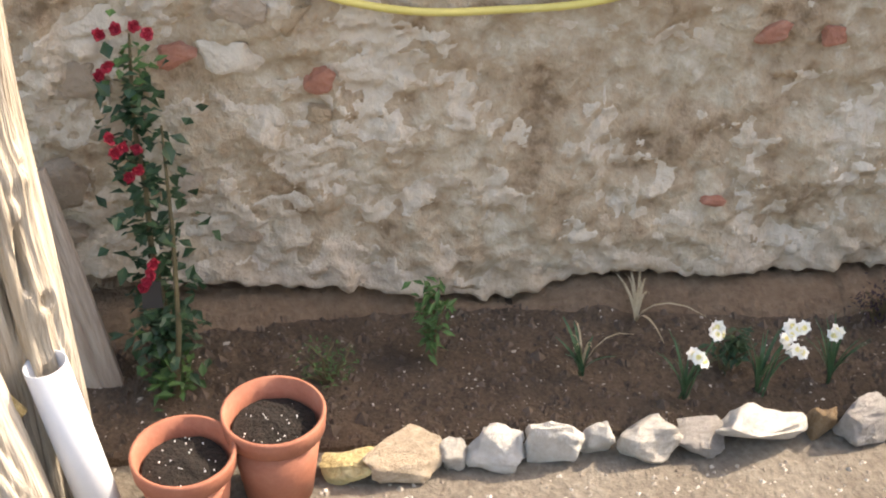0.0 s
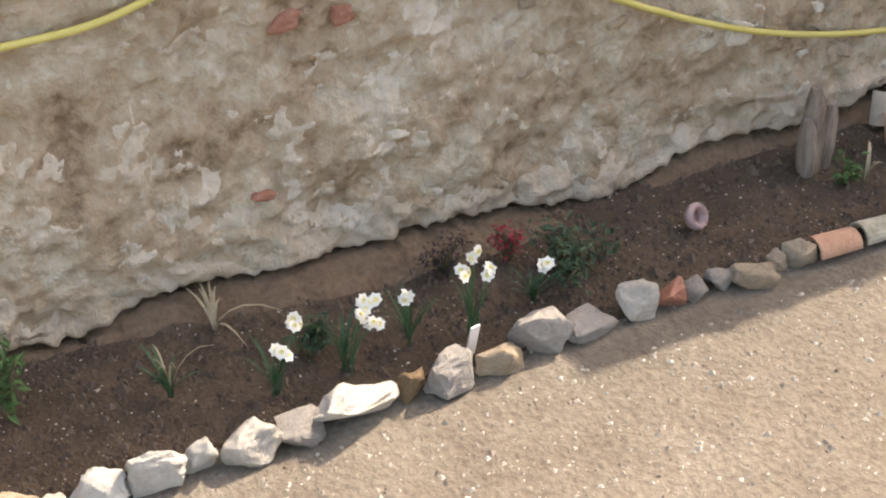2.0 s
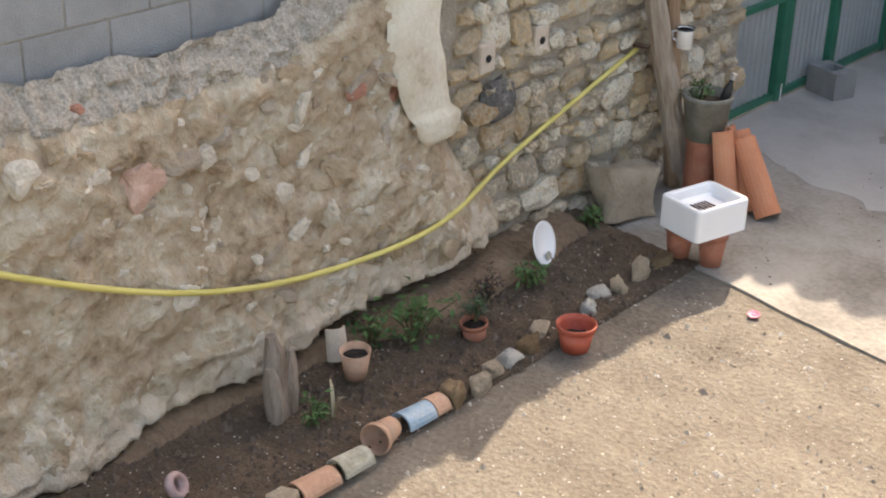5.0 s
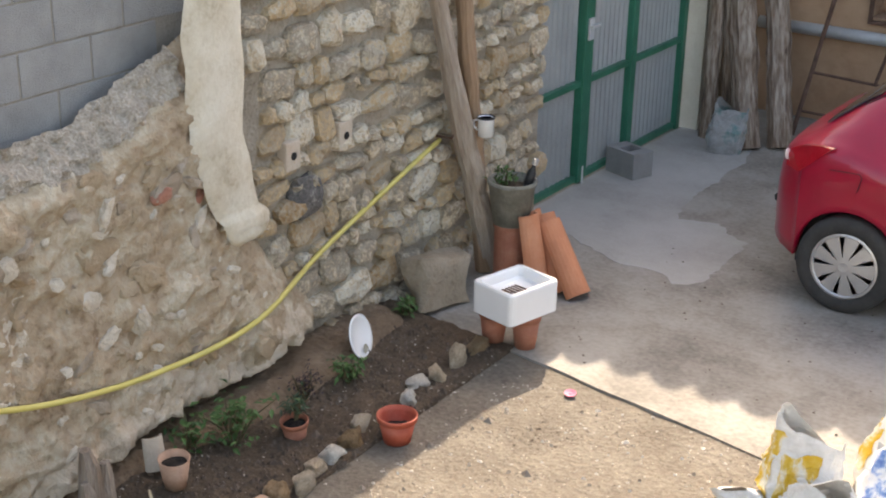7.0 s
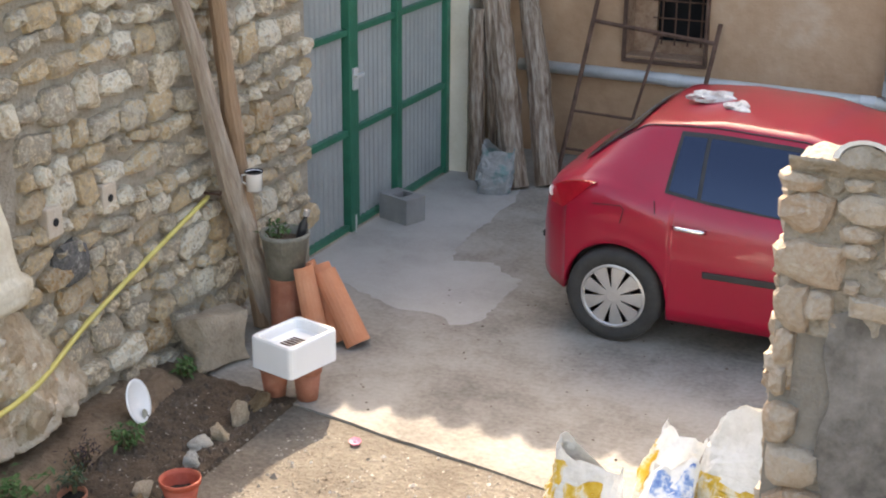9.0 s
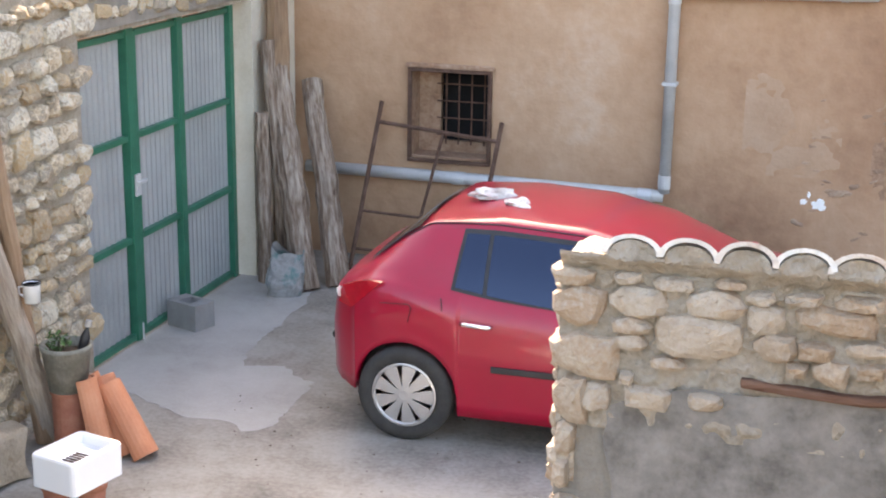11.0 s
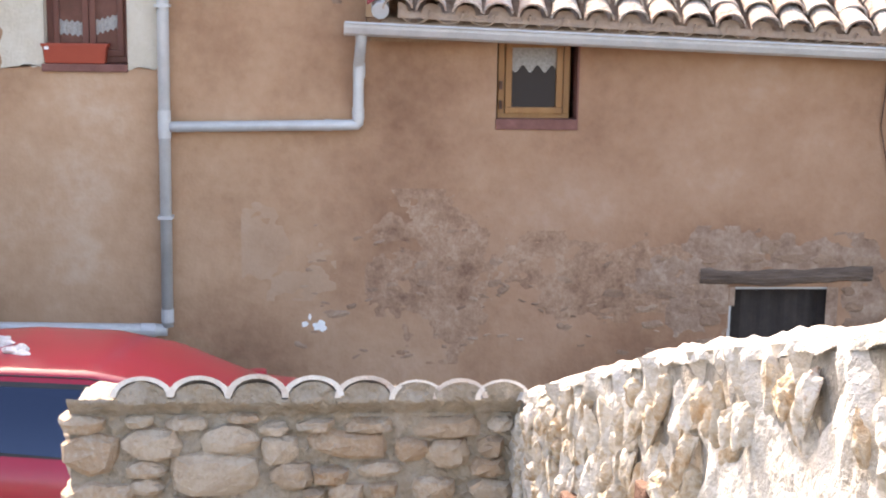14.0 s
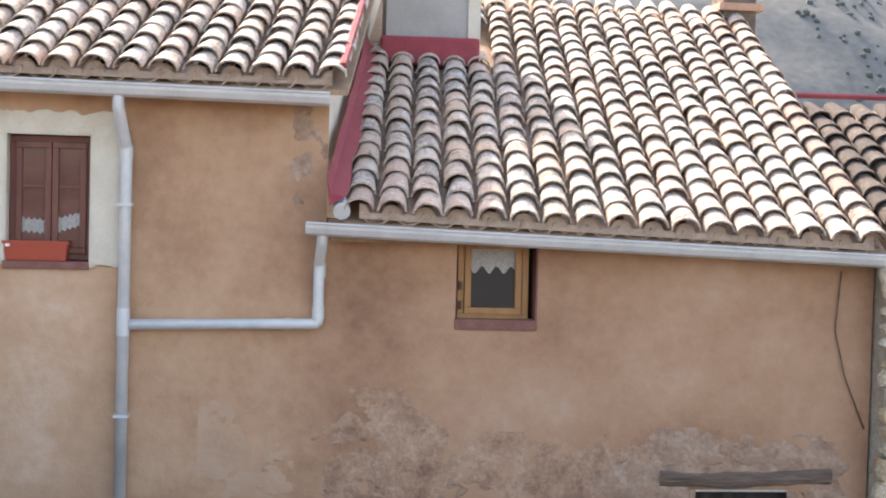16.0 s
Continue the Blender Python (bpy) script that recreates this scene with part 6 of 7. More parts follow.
sack(-1.02, 5.70, 0.30, 0.24, 0.30, 35, sack_grey, "grey plastic sack beside the wall", 0.6, peak=0.3)
sack(-1.95, 5.42, 0.20, 0.2, 0.14, 35, sack_white, "small torn white bag on the dirt", 8)
sack(-1.34, 5.40, 0.30, 0.24, 0.20, 5, sack_white, "flattened white sack at the front", 11, panels=[(230, 310, 0.2, 0.6, YP)])
green_plastic = surf("green plastic", [(0.02, 0.12, 0.05), (0.035, 0.17, 0.075)], 5, 0.45, 0.05, 40)
bk = thing("bucket", "green plastic bucket among the sacks", "bucket", m=pose(-1.02, 5.38, 0.0))
part("body", lathe([(0.12, 0.0), (0.155, 0.27), (0.165, 0.275), (0.165, 0.30), (0.148, 0.30), (0.14, 0.27), (0.11, 0.02)], 24), green_plastic, bk, smooth=True)
part("handle", tube([(0.16 * math.cos(a), 0.16 * math.sin(a), 0.29 - 0.1 * math.sin(a)) for a in np.linspace(0, math.pi, 12)], 0.005, 6), zinc, bk)
blk = thing("concrete_block", "hollow grey concrete block standing before the gate", "block", m=pose(-4.53, 9.39, 0.008, 0, 0, -20))
bm = bmesh.new()
for d_ in ((-0.15, 0.15, -0.1, -0.07, 0, 0.2), (-0.15, 0.15, 0.07, 0.1, 0, 0.2), (-0.15, -0.06, -0.07, 0.07, 0, 0.2), (0.06, 0.15, -0.07, 0.07, 0, 0.2), (-0.06, 0.06, -0.07, 0.07, 0, 0.05)):
    box(bm, *d_)
part("shell", bm, block_mat, blk)
# near-black plate paints the hollow's floor as shaded
part("core", boxes((-0.058, 0.058, -0.068, 0.068, 0.052, 0.06)), hollow_dark, blk)

# ---- by the stone wall: poles, bucket, mug, tiles, boulder, sink ----
timber((-4.38, 7.16, 0.0), (-4.47, 6.42, 2.3), 0.085, 0.042, wood_old, "crooked grey trunk propped against the stone wall", 6, name="trunk_pole", cat="pole", group="poles on the wall")
pole2 = timber((-4.40, 7.10, 0.02), (-4.467, 6.74, 2.55), 0.06, 0.05, wood_brown, "straight brown pole propped against the stone wall", 7, name="pole", cat="pole", group="poles on the wall")
mug = thing("mug", "white enamel mug hung on the brown pole", "mug", m=pose(-4.30, 6.90, 0.97))
part("cup", lathe([(0.0, 0.0), (0.048, 0.0), (0.05, 0.11), (0.054, 0.115), (0.046, 0.11), (0.044, 0.006), (0.0, 0.006)], 20), white_glaze, mug, smooth=True)
part("rim", lathe([(0.053, 0.108), (0.056, 0.114), (0.053, 0.119), (0.049, 0.114), (0.053, 0.108)], 20), black_plastic, mug, "dark rim")
part("handle", tube([(-0.05, 0, 0.09), (-0.085, 0, 0.08), (-0.085, 0, 0.04), (-0.05, 0, 0.025)], 0.007, 6), white_glaze, mug)
bucket_mat = surf("cement-crusted bucket", [(0.13, 0.125, 0.10), (0.21, 0.20, 0.165), (0.29, 0.28, 0.24)], 9, 0.9, 0.5, 60)
bk2 = thing("bucket", "crusted grey bucket of plants on stacked clay pipes", "bucket", m=pose(-4.18, 7.03, 0.405))
part("body", lathe([(0.0, 0.0), (0.11, 0.0), (0.145, 0.25), (0.153, 0.255), (0.153, 0.28), (0.138, 0.28), (0.128, 0.20), (0.0, 0.20)], 26), bucket_mat, bk2, smooth=True)
st_ = thing("clay_pipe", "short orange clay pipe standing under the crusted bucket", "pipe", "stacked clay tiles", m=pose(-4.18, 7.03, 0.0))
part("tube", lathe([(0.098, 0.0), (0.098, 0.385), (0.108, 0.387), (0.108, 0.402), (0.085, 0.402), (0.085, 0.0), (0.098, 0.0)], 24), terracotta, st_, smooth=False)
part("soil", lathe([(0.0, 0.235), (0.125, 0.225), (0.125, 0.20), (0.0, 0.20)], 20), soil, bk2)
bottle = thing("bottle", "dark bottle with a silver cap stuck in the bucket", "bottle", m=pose(-4.11, 7.07, 0.60, -10, 12, 0))
part("body", lathe([(0.0, 0.0), (0.028, 0.0), (0.028, 0.13), (0.012, 0.17), (0.012, 0.19), (0.0, 0.19)], 14), black_plastic, bottle, smooth=True)
part("cap", lathe([(0.014, 0.185), (0.019, 0.188), (0.019, 0.225), (0.0, 0.228)], 14), silver, bottle)
leaf_mid = surf("green leaves", [(0.02, 0.055, 0.012), (0.045, 0.105, 0.025), (0.075, 0.15, 0.04)], 25, 0.6, 0.1, 90, rnd=0.5, island=True)
leaf_dark = surf("dark green leaves", [(0.008, 0.028, 0.012), (0.018, 0.05, 0.02), (0.035, 0.075, 0.03)], 25, 0.5, 0.1, 90, rnd=0.5, island=True)
leaf_blue = surf("blue green blades", [(0.03, 0.07, 0.035), (0.05, 0.11, 0.05), (0.09, 0.15, 0.075)], 25, 0.55, 0.1, 90, rnd=0.5, island=True)
straw = surf("dry straw", [(0.26, 0.20, 0.12), (0.38, 0.31, 0.20), (0.45, 0.39, 0.28)], 20, 0.9, 0.3, 90)
stem_mat = surf("brown stem", [(0.06, 0.05, 0.025), (0.12, 0.10, 0.05)], 20, 0.9, 0.3, 90)


def leaf(bm, p, d, n_, length, width):
    """A folded pointed leaf from p along d."""
    d, n_ = Vector(d).normalized(), Vector(n_).normalized()
    s_ = d.cross(n_).normalized()
    n_ = s_.cross(d)
    a = bm.verts.new(p)
    m1, m2 = p + d * length * 0.5 - n_ * 0.06 * length, p + d * length - n_ * 0.22 * length
    l_, r_ = bm.verts.new(p + d * length * 0.45 + s_ * width / 2 + n_ * 0.1 * width), bm.verts.new(p + d * length * 0.45 - s_ * width / 2 + n_ * 0.1 * width)
    c, t_ = bm.verts.new(m1), bm.verts.new(m2)
    for f in ((a, l_, c), (l_, t_, c), (a, c, r_), (c, t_, r_)):
        bm.faces.new(f)


def foliage(centres, count, length, width, seed, spread):
    bm = bmesh.new()
    rs_ = random.Random(seed)
    for k in range(count):
        c = Vector(rs_.choice(centres))
        off_ = Vector((rs_.gauss(0, 1), rs_.gauss(0, 1), rs_.gauss(0, 1))) * spread
        d = Vector((rs_.uniform(-1, 1), rs_.uniform(-1, 1), rs_.uniform(-0.5, 0.6)))
        leaf(bm, c + off_, d, (rs_.uniform(-0.4, 0.4), rs_.uniform(-0.4, 0.4), 1), length * rs_.uniform(0.6, 1.2), width * rs_.uniform(0.7, 1.2))
    return bm


def shrub(name, x, y, h, r, material, label, seed, count=90, length=0.06, width=0.03, z=0.05, stems=5, group=""):
    t_ = thing(name, label, "plant", group, m=pose(x, y, z))
    rs_ = random.Random(seed)
    cs = []
    bm = bmesh.new()
    for k in range(stems):
        tip = Vector((rs_.uniform(-r, r), rs_.uniform(-r, r), h * rs_.uniform(0.6, 1.0)))
        mid = tip * 0.5 + Vector((rs_.uniform(-0.02, 0.02), rs_.uniform(-0.02, 0.02), 0.02))
        tube([(0, 0, -0.03), mid, tip], [0.006, 0.005, 0.003], 5, bm)
        cs += [mid.lerp(tip, f) for f in (0, 0.35, 0.7, 1)] + [mid * 0.6]
    tagged(part("stem", bm, stem_mat, t_), kind="stuff")
    tagged(part("foliage", foliage(cs, count, length, width, seed, r * 0.22), material, t_), kind="stuff")
    return t_


t_ = shrub("bucket_plant", -4.22, 7.0, 0.10, 0.075, leaf_mid, "small green plant growing in the crusted bucket", 4, 60, 0.06, 0.025, 0.63)
roof_clay = surf("new clay tile", [(0.46, 0.17, 0.085), (0.52, 0.21, 0.11), (0.56, 0.26, 0.15)], 7, 0.8, 0.2, 50, rnd=0.3)
BIG = tile_mesh(300, 0.095, 0.08, 0.49, 0.016)
for k, (x, y, rz, lean) in enumerate(((-3.72, 7.08, 75, 56), (-3.82, 7.11, 70, 60), (-3.92, 7.10, 80, 66), (-3.96, 7.0, 84, 78))):
    ob = new("clay_tile", BIG.copy())
    ob.data.materials.append(roof_clay)
    ob.matrix_world = pose(x, y, 0.012) @ pose(0, 0, 0, 0, 0, rz) @ pose(0, 0, 0, lean, 0, 0)
    tagged(ob, "orange clay barrel tile leaning by the wall", "roof tile", "stacked clay tiles")
bm = bmesh.new()
box(bm, -0.16, 0.16, -0.09, 0.09, 0.0, 0.30, bevel=0.025)
bmesh.ops.subdivide_edges(bm, edges=bm.edges[:], cuts=3, use_grid_fill=True)
for v in bm.verts:
    v.co += Vector((wob(v.co, 5, 0.06) + wob(v.co, 14, 0.025), wob(v.co, 5, 0.06, 3) + wob(v.co, 14, 0.02, 4), wob(v.co, 5, 0.05, 6)))
bould_mat = surf("brown boulder", [(0.21, 0.16, 0.11), (0.31, 0.245, 0.175), (0.38, 0.31, 0.235)], 6, 0.95, 0.8, 40)
solo("boulder", bm, bould_mat, "squarish brown boulder against the stone wall", "boulder", smooth=True, m=pose(-4.31, 6.47, 0.0, -14, 4, 70) @ Matrix.Diagonal((1.15, 0.95, 1.08, 1)))
sink = thing("sink", "white glazed stone sink set on two clay pots", "sink", m=pose(-3.685, 6.265, 0.215, 0, 0, -14))
bm = bmesh.new()
loops = []
for w_, d_, z_ in ((0.14, 0.175, 0.0), (0.155, 0.19, 0.012), (0.155, 0.19, 0.185), (0.150, 0.185, 0.195), (0.130, 0.165, 0.195), (0.125, 0.16, 0.187), (0.118, 0.152, 0.142), (0.10, 0.135, 0.130)):
    c_ = 0.03
    ring = []
    for sx_, sy_, a0 in ((1, 1, 0), (-1, 1, 90), (-1, -1, 180), (1, -1, 270)):
        for a_ in (0, 30, 60, 90):
            t2 = radians(a0 + a_)
            ring.append(bm.verts.new((sx_ * (w_ - c_) + c_ * math.cos(t2), sy_ * (d_ - c_) + c_ * math.sin(t2), z_)))
    loops.append(ring)
for a_, b_ in zip(loops, loops[1:]):
    for k in range(16):
        bm.faces.new((a_[k], a_[(k + 1) % 16], b_[(k + 1) % 16], b_[k]))
bm.faces.new(loops[0])
bm.faces.new(loops[-1])
part("basin", bm, white_glaze, sink, smooth=False)
part("drain", lathe([(0.0, 0.131), (0.03, 0.132), (0.034, 0.136), (0.0, 0.138)], 16), silver, sink, "metal drain")
for k in range(5):
    part("grate_bar", tube([(-0.05, -0.055 + 0.025 * k, 0.136), (0.045, -0.06 + 0.026 * k, 0.139)], 0.0045, 6), rust, sink, "dark iron grate bar")


pot_soil = surf('dark potting soil', [(0.006, 0.005, 0.004), (0.016, 0.012, 0.009), (0.04, 0.03, 0.023)], 30, 0.95, 1.0, 90, fine=0.5)


def flowerpot(name, x, y, r, h, label, filled=0.75, m=None, material=None, soil_too=True, group="clay pots", rim=True):
    p_ = thing(name, label, "flowerpot", group, m=m if m is not None else pose(x, y, 0.0))
    rb = r * 0.68
    prof = [(0.0, 0.0), (rb, 0.0), (r * 0.92, h * 0.80), (r * 0.92, h * 0.80)]
    prof += [(r * 1.0, h * 0.81), (r * 1.03, h * 0.98), (r * 1.01, h), (r * 0.955, h), (r * 0.9, h * 0.80)] if rim else [(r, h), (r * 0.92, h)]
    prof += [(rb * 0.9, h * 0.06), (0.0, h * 0.06)]
    part("pot", lathe(prof, 36), material or terracotta, p_, smooth=True)
    if soil_too:
        rr = r * 0.86 * (0.72 + 0.28 * filled)
        bm = lathe([(0.0, h * filled + 0.012), (rr * 0.35, h * filled + 0.01), (rr * 0.7, h * filled + 0.004), (rr * 1.02, h * filled), (rr * 0.8, h * filled - 0.03)], 20)
        for v in bm.verts:
            v.co.z += wob(v.co, 30, 0.012, x)
        part("soil", bm, pot_soil, p_, "dark potting soil")
        if r > 0.15:
            rp = random.Random(int(1000 * r))
            bm = bmesh.new()
            for k in range(26):
                a_, d_, e_ = rp.uniform(0, 6.28), rr * 0.85 * math.sqrt(rp.random()), rp.uniform(0.0015, 0.0036)
                bmesh.ops.create_icosphere(bm, subdivisions=1, radius=e_, matrix=Matrix.Translation((d_ * math.cos(a_), d_ * math.sin(a_), h * filled + 0.010 + rp.uniform(0.0, 0.006))))
            part("perlite", bm, white_glaze, p_, "white perlite crumbs in the soil")
    return p_


flowerpot("flowerpot", -3.81, 6.25, 0.085, 0.212, "terracotta pot carrying the sink", material=terracotta, soil_too=False)
flowerpot("flowerpot", -3.63, 6.30, 0.085, 0.212, "terracotta pot carrying the sink", soil_too=False)

# ---- flower bed: border pieces ----
border_white = surf("white rough stone", [(0.52, 0.45, 0.36), (0.72, 0.68, 0.61), (0.82, 0.80, 0.76)], 10, 0.9, 1.0, 45, rnd=0.3, local=True)
border_tan = surf("tan rough stone", [(0.34, 0.25, 0.16), (0.53, 0.43, 0.31), (0.64, 0.56, 0.45)], 10, 0.9, 1.0, 45, rnd=0.3, local=True)
border_grey = surf("grey rough stone", [(0.32, 0.285, 0.245), (0.46, 0.42, 0.375), (0.58, 0.545, 0.50)], 10, 0.9, 1.0, 45, rnd=0.3, local=True)
border_brown = surf("brown rough stone", [(0.17, 0.10, 0.05), (0.29, 0.19, 0.10), (0.38, 0.28, 0.18)], 10, 0.9, 1.0, 45, rnd=0.3, local=True)
border_yellow = surf("yellow brick", [(0.30, 0.235, 0.10), (0.40, 0.33, 0.16), (0.46, 0.40, 0.24)], 12, 0.9, 0.7, 50, fine=0.4)
KIND = {"w": (border_white, "rough white stone edging the flower bed"), "t": (border_tan, "rough tan stone edging the flower bed"), "g": (border_grey, "rough grey stone edging the flower bed"), "b": (border_brown, "brown stone edging the flower bed"), "y": (border_yellow, "broken yellow brick edging the flower bed"), "r": (brick_red, "broken red brick edging the flower bed")}


def border(items, kinds, seed):
    for k, ((x, y, w, h), c) in enumerate(zip(items, kinds)):
        material, label = KIND[c]
        me = rock_mesh(seed + 3 * k)
        me.materials.append(material)
        ob = new("border_stone", me)
        hh = max(0.07, h * 0.78)
        ob.matrix_world = place(x - 0.03, y, hh * 0.40, max(0.12, w * 0.85), w * 1.34, hh * 1.5, random.Random(seed + k).uniform(-12, 12), 0, random.Random(seed + k).uniform(-14, 14))
        tagged(ob, label, "stone", "stones edging the bed")


border([(-3.53, -0.24, 0.192, 0.077), (-3.55, -0.08, 0.261, 0.164), (-3.56, 0.1, 0.089, 0.116), (-3.55, 0.24, 0.184, 0.161), (-3.57, 0.43, 0.19, 0.196), (-3.56, 0.59, 0.114, 0.131), (-3.57, 0.75, 0.212, 0.164), (-3.57, 0.95, 0.182, 0.12), (-3.535, 1.17, 0.262, 0.165), (-3.58, 1.39, 0.102, 0.127), (-3.58, 1.52, 0.186, 0.175)], "ytwwwwwgwbg", 10)
border([(-3.6, 1.73, 0.16, 0.129), (-3.62, 1.91, 0.226, 0.18), (-3.63, 2.15, 0.198, 0.104), (-3.64, 2.36, 0.152, 0.174), (-3.64, 2.51, 0.133, 0.133), (-3.63, 2.63, 0.097, 0.092), (-3.64, 2.75, 0.109, 0.086), (-3.6, 2.88, 0.171, 0.109), (-3.65, 3.03, 0.065, 0.074), (-3.63, 3.13, 0.117, 0.117)], "tggwrggttt", 60)
border([(-3.67, 4.21, 0.138, 0.151), (-3.66, 4.37, 0.127, 0.124), (-3.69, 4.53, 0.108, 0.113), (-3.71, 4.67, 0.104, 0.104), (-3.72, 4.83, 0.131, 0.153), (-3.78, 5.0, 0.099, 0.082), (-3.74, 5.35, 0.112, 0.103), (-3.81, 5.54, 0.126, 0.09), (-3.77, 5.68, 0.112, 0.106), (-3.78, 5.86, 0.124, 0.139), (-3.79, 6.09, 0.158, 0.098)], "bttwbtwwttb", 110)
# old tile and pipe pieces laid in the border
PIPE = [tile_mesh(400 + k, 0.085, 0.078, 0.2, 0.014) for k in range(5)]
blue_glaze = surf("flaking blue glaze", [(0.18, 0.27, 0.34), (0.26, 0.37, 0.45), (0.38, 0.42, 0.43)], 14, 0.6, 0.3, 60)
mossy = surf("mossy tile", [(0.20, 0.19, 0.13), (0.36, 0.34, 0.27), (0.46, 0.44, 0.38)], 18, 0.9, 0.4, 60)
for k, (x, y, ln, mt, lb_) in enumerate(((-3.66, 3.19, 0.20, terra_old, "piece of pale clay barrel tile in the border"), (-3.66, 3.42, 0.17, mossy, "mossy piece of barrel tile in the border"), (-3.71, 3.87, 0.17, blue_glaze, "pale blue glazed pipe piece in the border"), (-3.71, 4.05, 0.09, terra_old, "short piece of clay pipe in the border"))):
    PIPE[k].materials.append(mt)
    ob = new("tile_piece", PIPE[k])
    ob.matrix_world = pose(x, y, 0.035, 0, 0, -3) @ Matrix.Diagonal((0.8, ln / 0.2, 0.85, 1))
    tagged(ob, lb_, "tile piece", "tile pieces in the border")
bp = flowerpot("flowerpot", 0, 0, 0.072, 0.15, "broken clay pot lying on its side in the border", m=pose(-3.70, 3.80, 0.07, 84, 0, 14), material=terra_old, soil_too=False)

# ---- pots ----
red_clay = surf("red glazed clay", [(0.34, 0.06, 0.032), (0.42, 0.085, 0.048), (0.48, 0.13, 0.08)], 9, 0.6, 0.15, 60)
flowerpot("flowerpot", -3.375, -0.77, 0.162, 0.33, "terracotta flowerpot full of dark soil beside the bed", 0.80)
flowerpot("flowerpot", -3.515, -0.49, 0.165, 0.35, "terracotta flowerpot with dark soil, slightly taller", 0.80)
red_pot = flowerpot("flowerpot", -3.605, 5.015, 0.10, 0.145, "small bright terracotta pot at the bed's edge", 0.5, material=red_clay)
flowerpot("flowerpot", 0, 0, 0.075, 0.15, "weathered clay pot in the bed holding soil", 0.8, m=pose(-4.15, 4.03, 0.04, 4, 3, 0), material=terra_old, rim=False)
ob = new("tile_shard", tile_mesh(410, 0.055, 0.05, 0.16, 0.012))
ob.data.materials.append(hole_brick)
ob.matrix_world = pose(-4.30, 4.06, 0.06, 78, 0, 70)
tagged(ob, "pale clay tile shard stuck upright in the soil", "tile piece", "tile pieces in the border")
flowerpot("flowerpot", 0, 0, 0.07, 0.13, "small terracotta pot half buried among the weeds", 0.8, m=pose(-4.02, 4.74, -0.02, 6, 0, 0))
shrub("pot_plant", -4.03, 4.75, 0.16, 0.07, leaf_dark, "dark green plant in the half buried pot", 41, 70, 0.05, 0.018, 0.09)
shell_mat = surf("pink shell clay", [(0.26, 0.16, 0.15), (0.36, 0.25, 0.235), (0.44, 0.35, 0.33)], 14, 0.8, 0.3, 60)
rng = solo("clay_ring", lathe([(0.045, -0.02), (0.075, -0.03), (0.085, 0.0), (0.07, 0.03), (0.045, 0.02), (0.045, -0.02)], 20), shell_mat, "pinkish broken clay ring lying on the soil", "clay ring", m=pose(-4.01, 2.86, 0.09, 0, 60, 20) @ Matrix.Scale(0.7, 4), smooth=True)
plate = thing("plate", "white enamel dish propped upright against the wall", "dish", m=pose(-4.30, 5.61, 0.14, 0, 72, 12) @ Matrix.Scale(0.96, 4))
part("dish", lathe([(0.0, 0.0), (0.08, 0.002), (0.115, 0.025), (0.13, 0.028), (0.13, 0.034), (0.112, 0.031), (0.078, 0.009), (0.0, 0.007)], 32), white_glaze, plate, smooth=True)
part("chip", lathe([(0.0, 0.012), (0.03, 0.013), (0.034, 0.016), (0.0, 0.017)], 9, m=Matrix.Translation((0.09, 0.02, 0.012))), mossy, plate, "grey chipped spot")

# stump: split weathered log
wood_dark = surf("dark split wood", [(0.10, 0.075, 0.055), (0.19, 0.145, 0.11), (0.28, 0.225, 0.18), (0.38, 0.32, 0.26)], 9, 0.9, 1.0, 50, stretch=(1, 1, 0.12), fine=0.5, local=True)
st = thing("stump", "split weathered grey log standing in the bed", "log", m=pose(-4.20, 3.58, 0.0))
for k, (dx, dy, h_, r_, tl_) in enumerate(((0.0, 0.0, 0.43, 0.055, 3), (0.01, 0.045, 0.33, 0.048, -4), (0.03, -0.035, 0.30, 0.04, 6))):
    bm = tube([(0, 0, -0.05), (0.005, 0, h_ * 0.4), (0.0, 0.008, h_ * 0.8), (0, 0, h_)], [r_ * 1.1, r_, r_ * 0.85, r_ * 0.45], 7)
    for v in bm.verts:
        v.co.x *= 1 + wob(v.co, 14, 0.5, k)
        v.co.y *= 1 + wob(v.co, 14, 0.5, k + 4)
    bmesh.ops.transform(bm, matrix=pose(dx, dy, 0, tl_, 0, 0), verts=bm.verts)
    part("split_log", bm, wood_dark, st)

# ---- plants of the bed ----
def blades(n_, h, spread, seed, width=0.012, bm=None, droop=0.5):
    bm = bm or bmesh.new()
    rs_ = random.Random(seed)
    for k in range(n_):
        a = rs_.uniform(0, 2 * math.pi)
        out = rs_.uniform(0.2, 1.0) * spread
        hh = h * rs_.uniform(0.6, 1.0)
        side = Vector((-math.sin(a), math.cos(a), 0)) * width / 2
        prev = None
        for i in range(6):
            f = i / 5
            p_ = Vector((math.cos(a) * out * f ** 1.6, math.sin(a) * out * f ** 1.6, hh * (f - droop * 0.35 * f ** 3)))
            w_ = 1 - 0.85 * f ** 2
            cur = (bm.verts.new(p_ + side * w_), bm.verts.new(p_ + Vector((0, 0, -0.002))), bm.verts.new(p_ - side * w_))
            if prev:
                bm.faces.new((prev[0], prev[1], cur[1], cur[0]))
                bm.faces.new((prev[1], prev[2], cur[2], cur[1]))
            prev = cur
    return bm


petal = surf("white petal", [(0.78, 0.77, 0.70), (0.84, 0.83, 0.78)], 40, 0.6, 0.1, 90)
corona = surf("cream yellow cup", [(0.70, 0.62, 0.25), (0.78, 0.72, 0.40)], 40, 0.6, 0.1, 90)


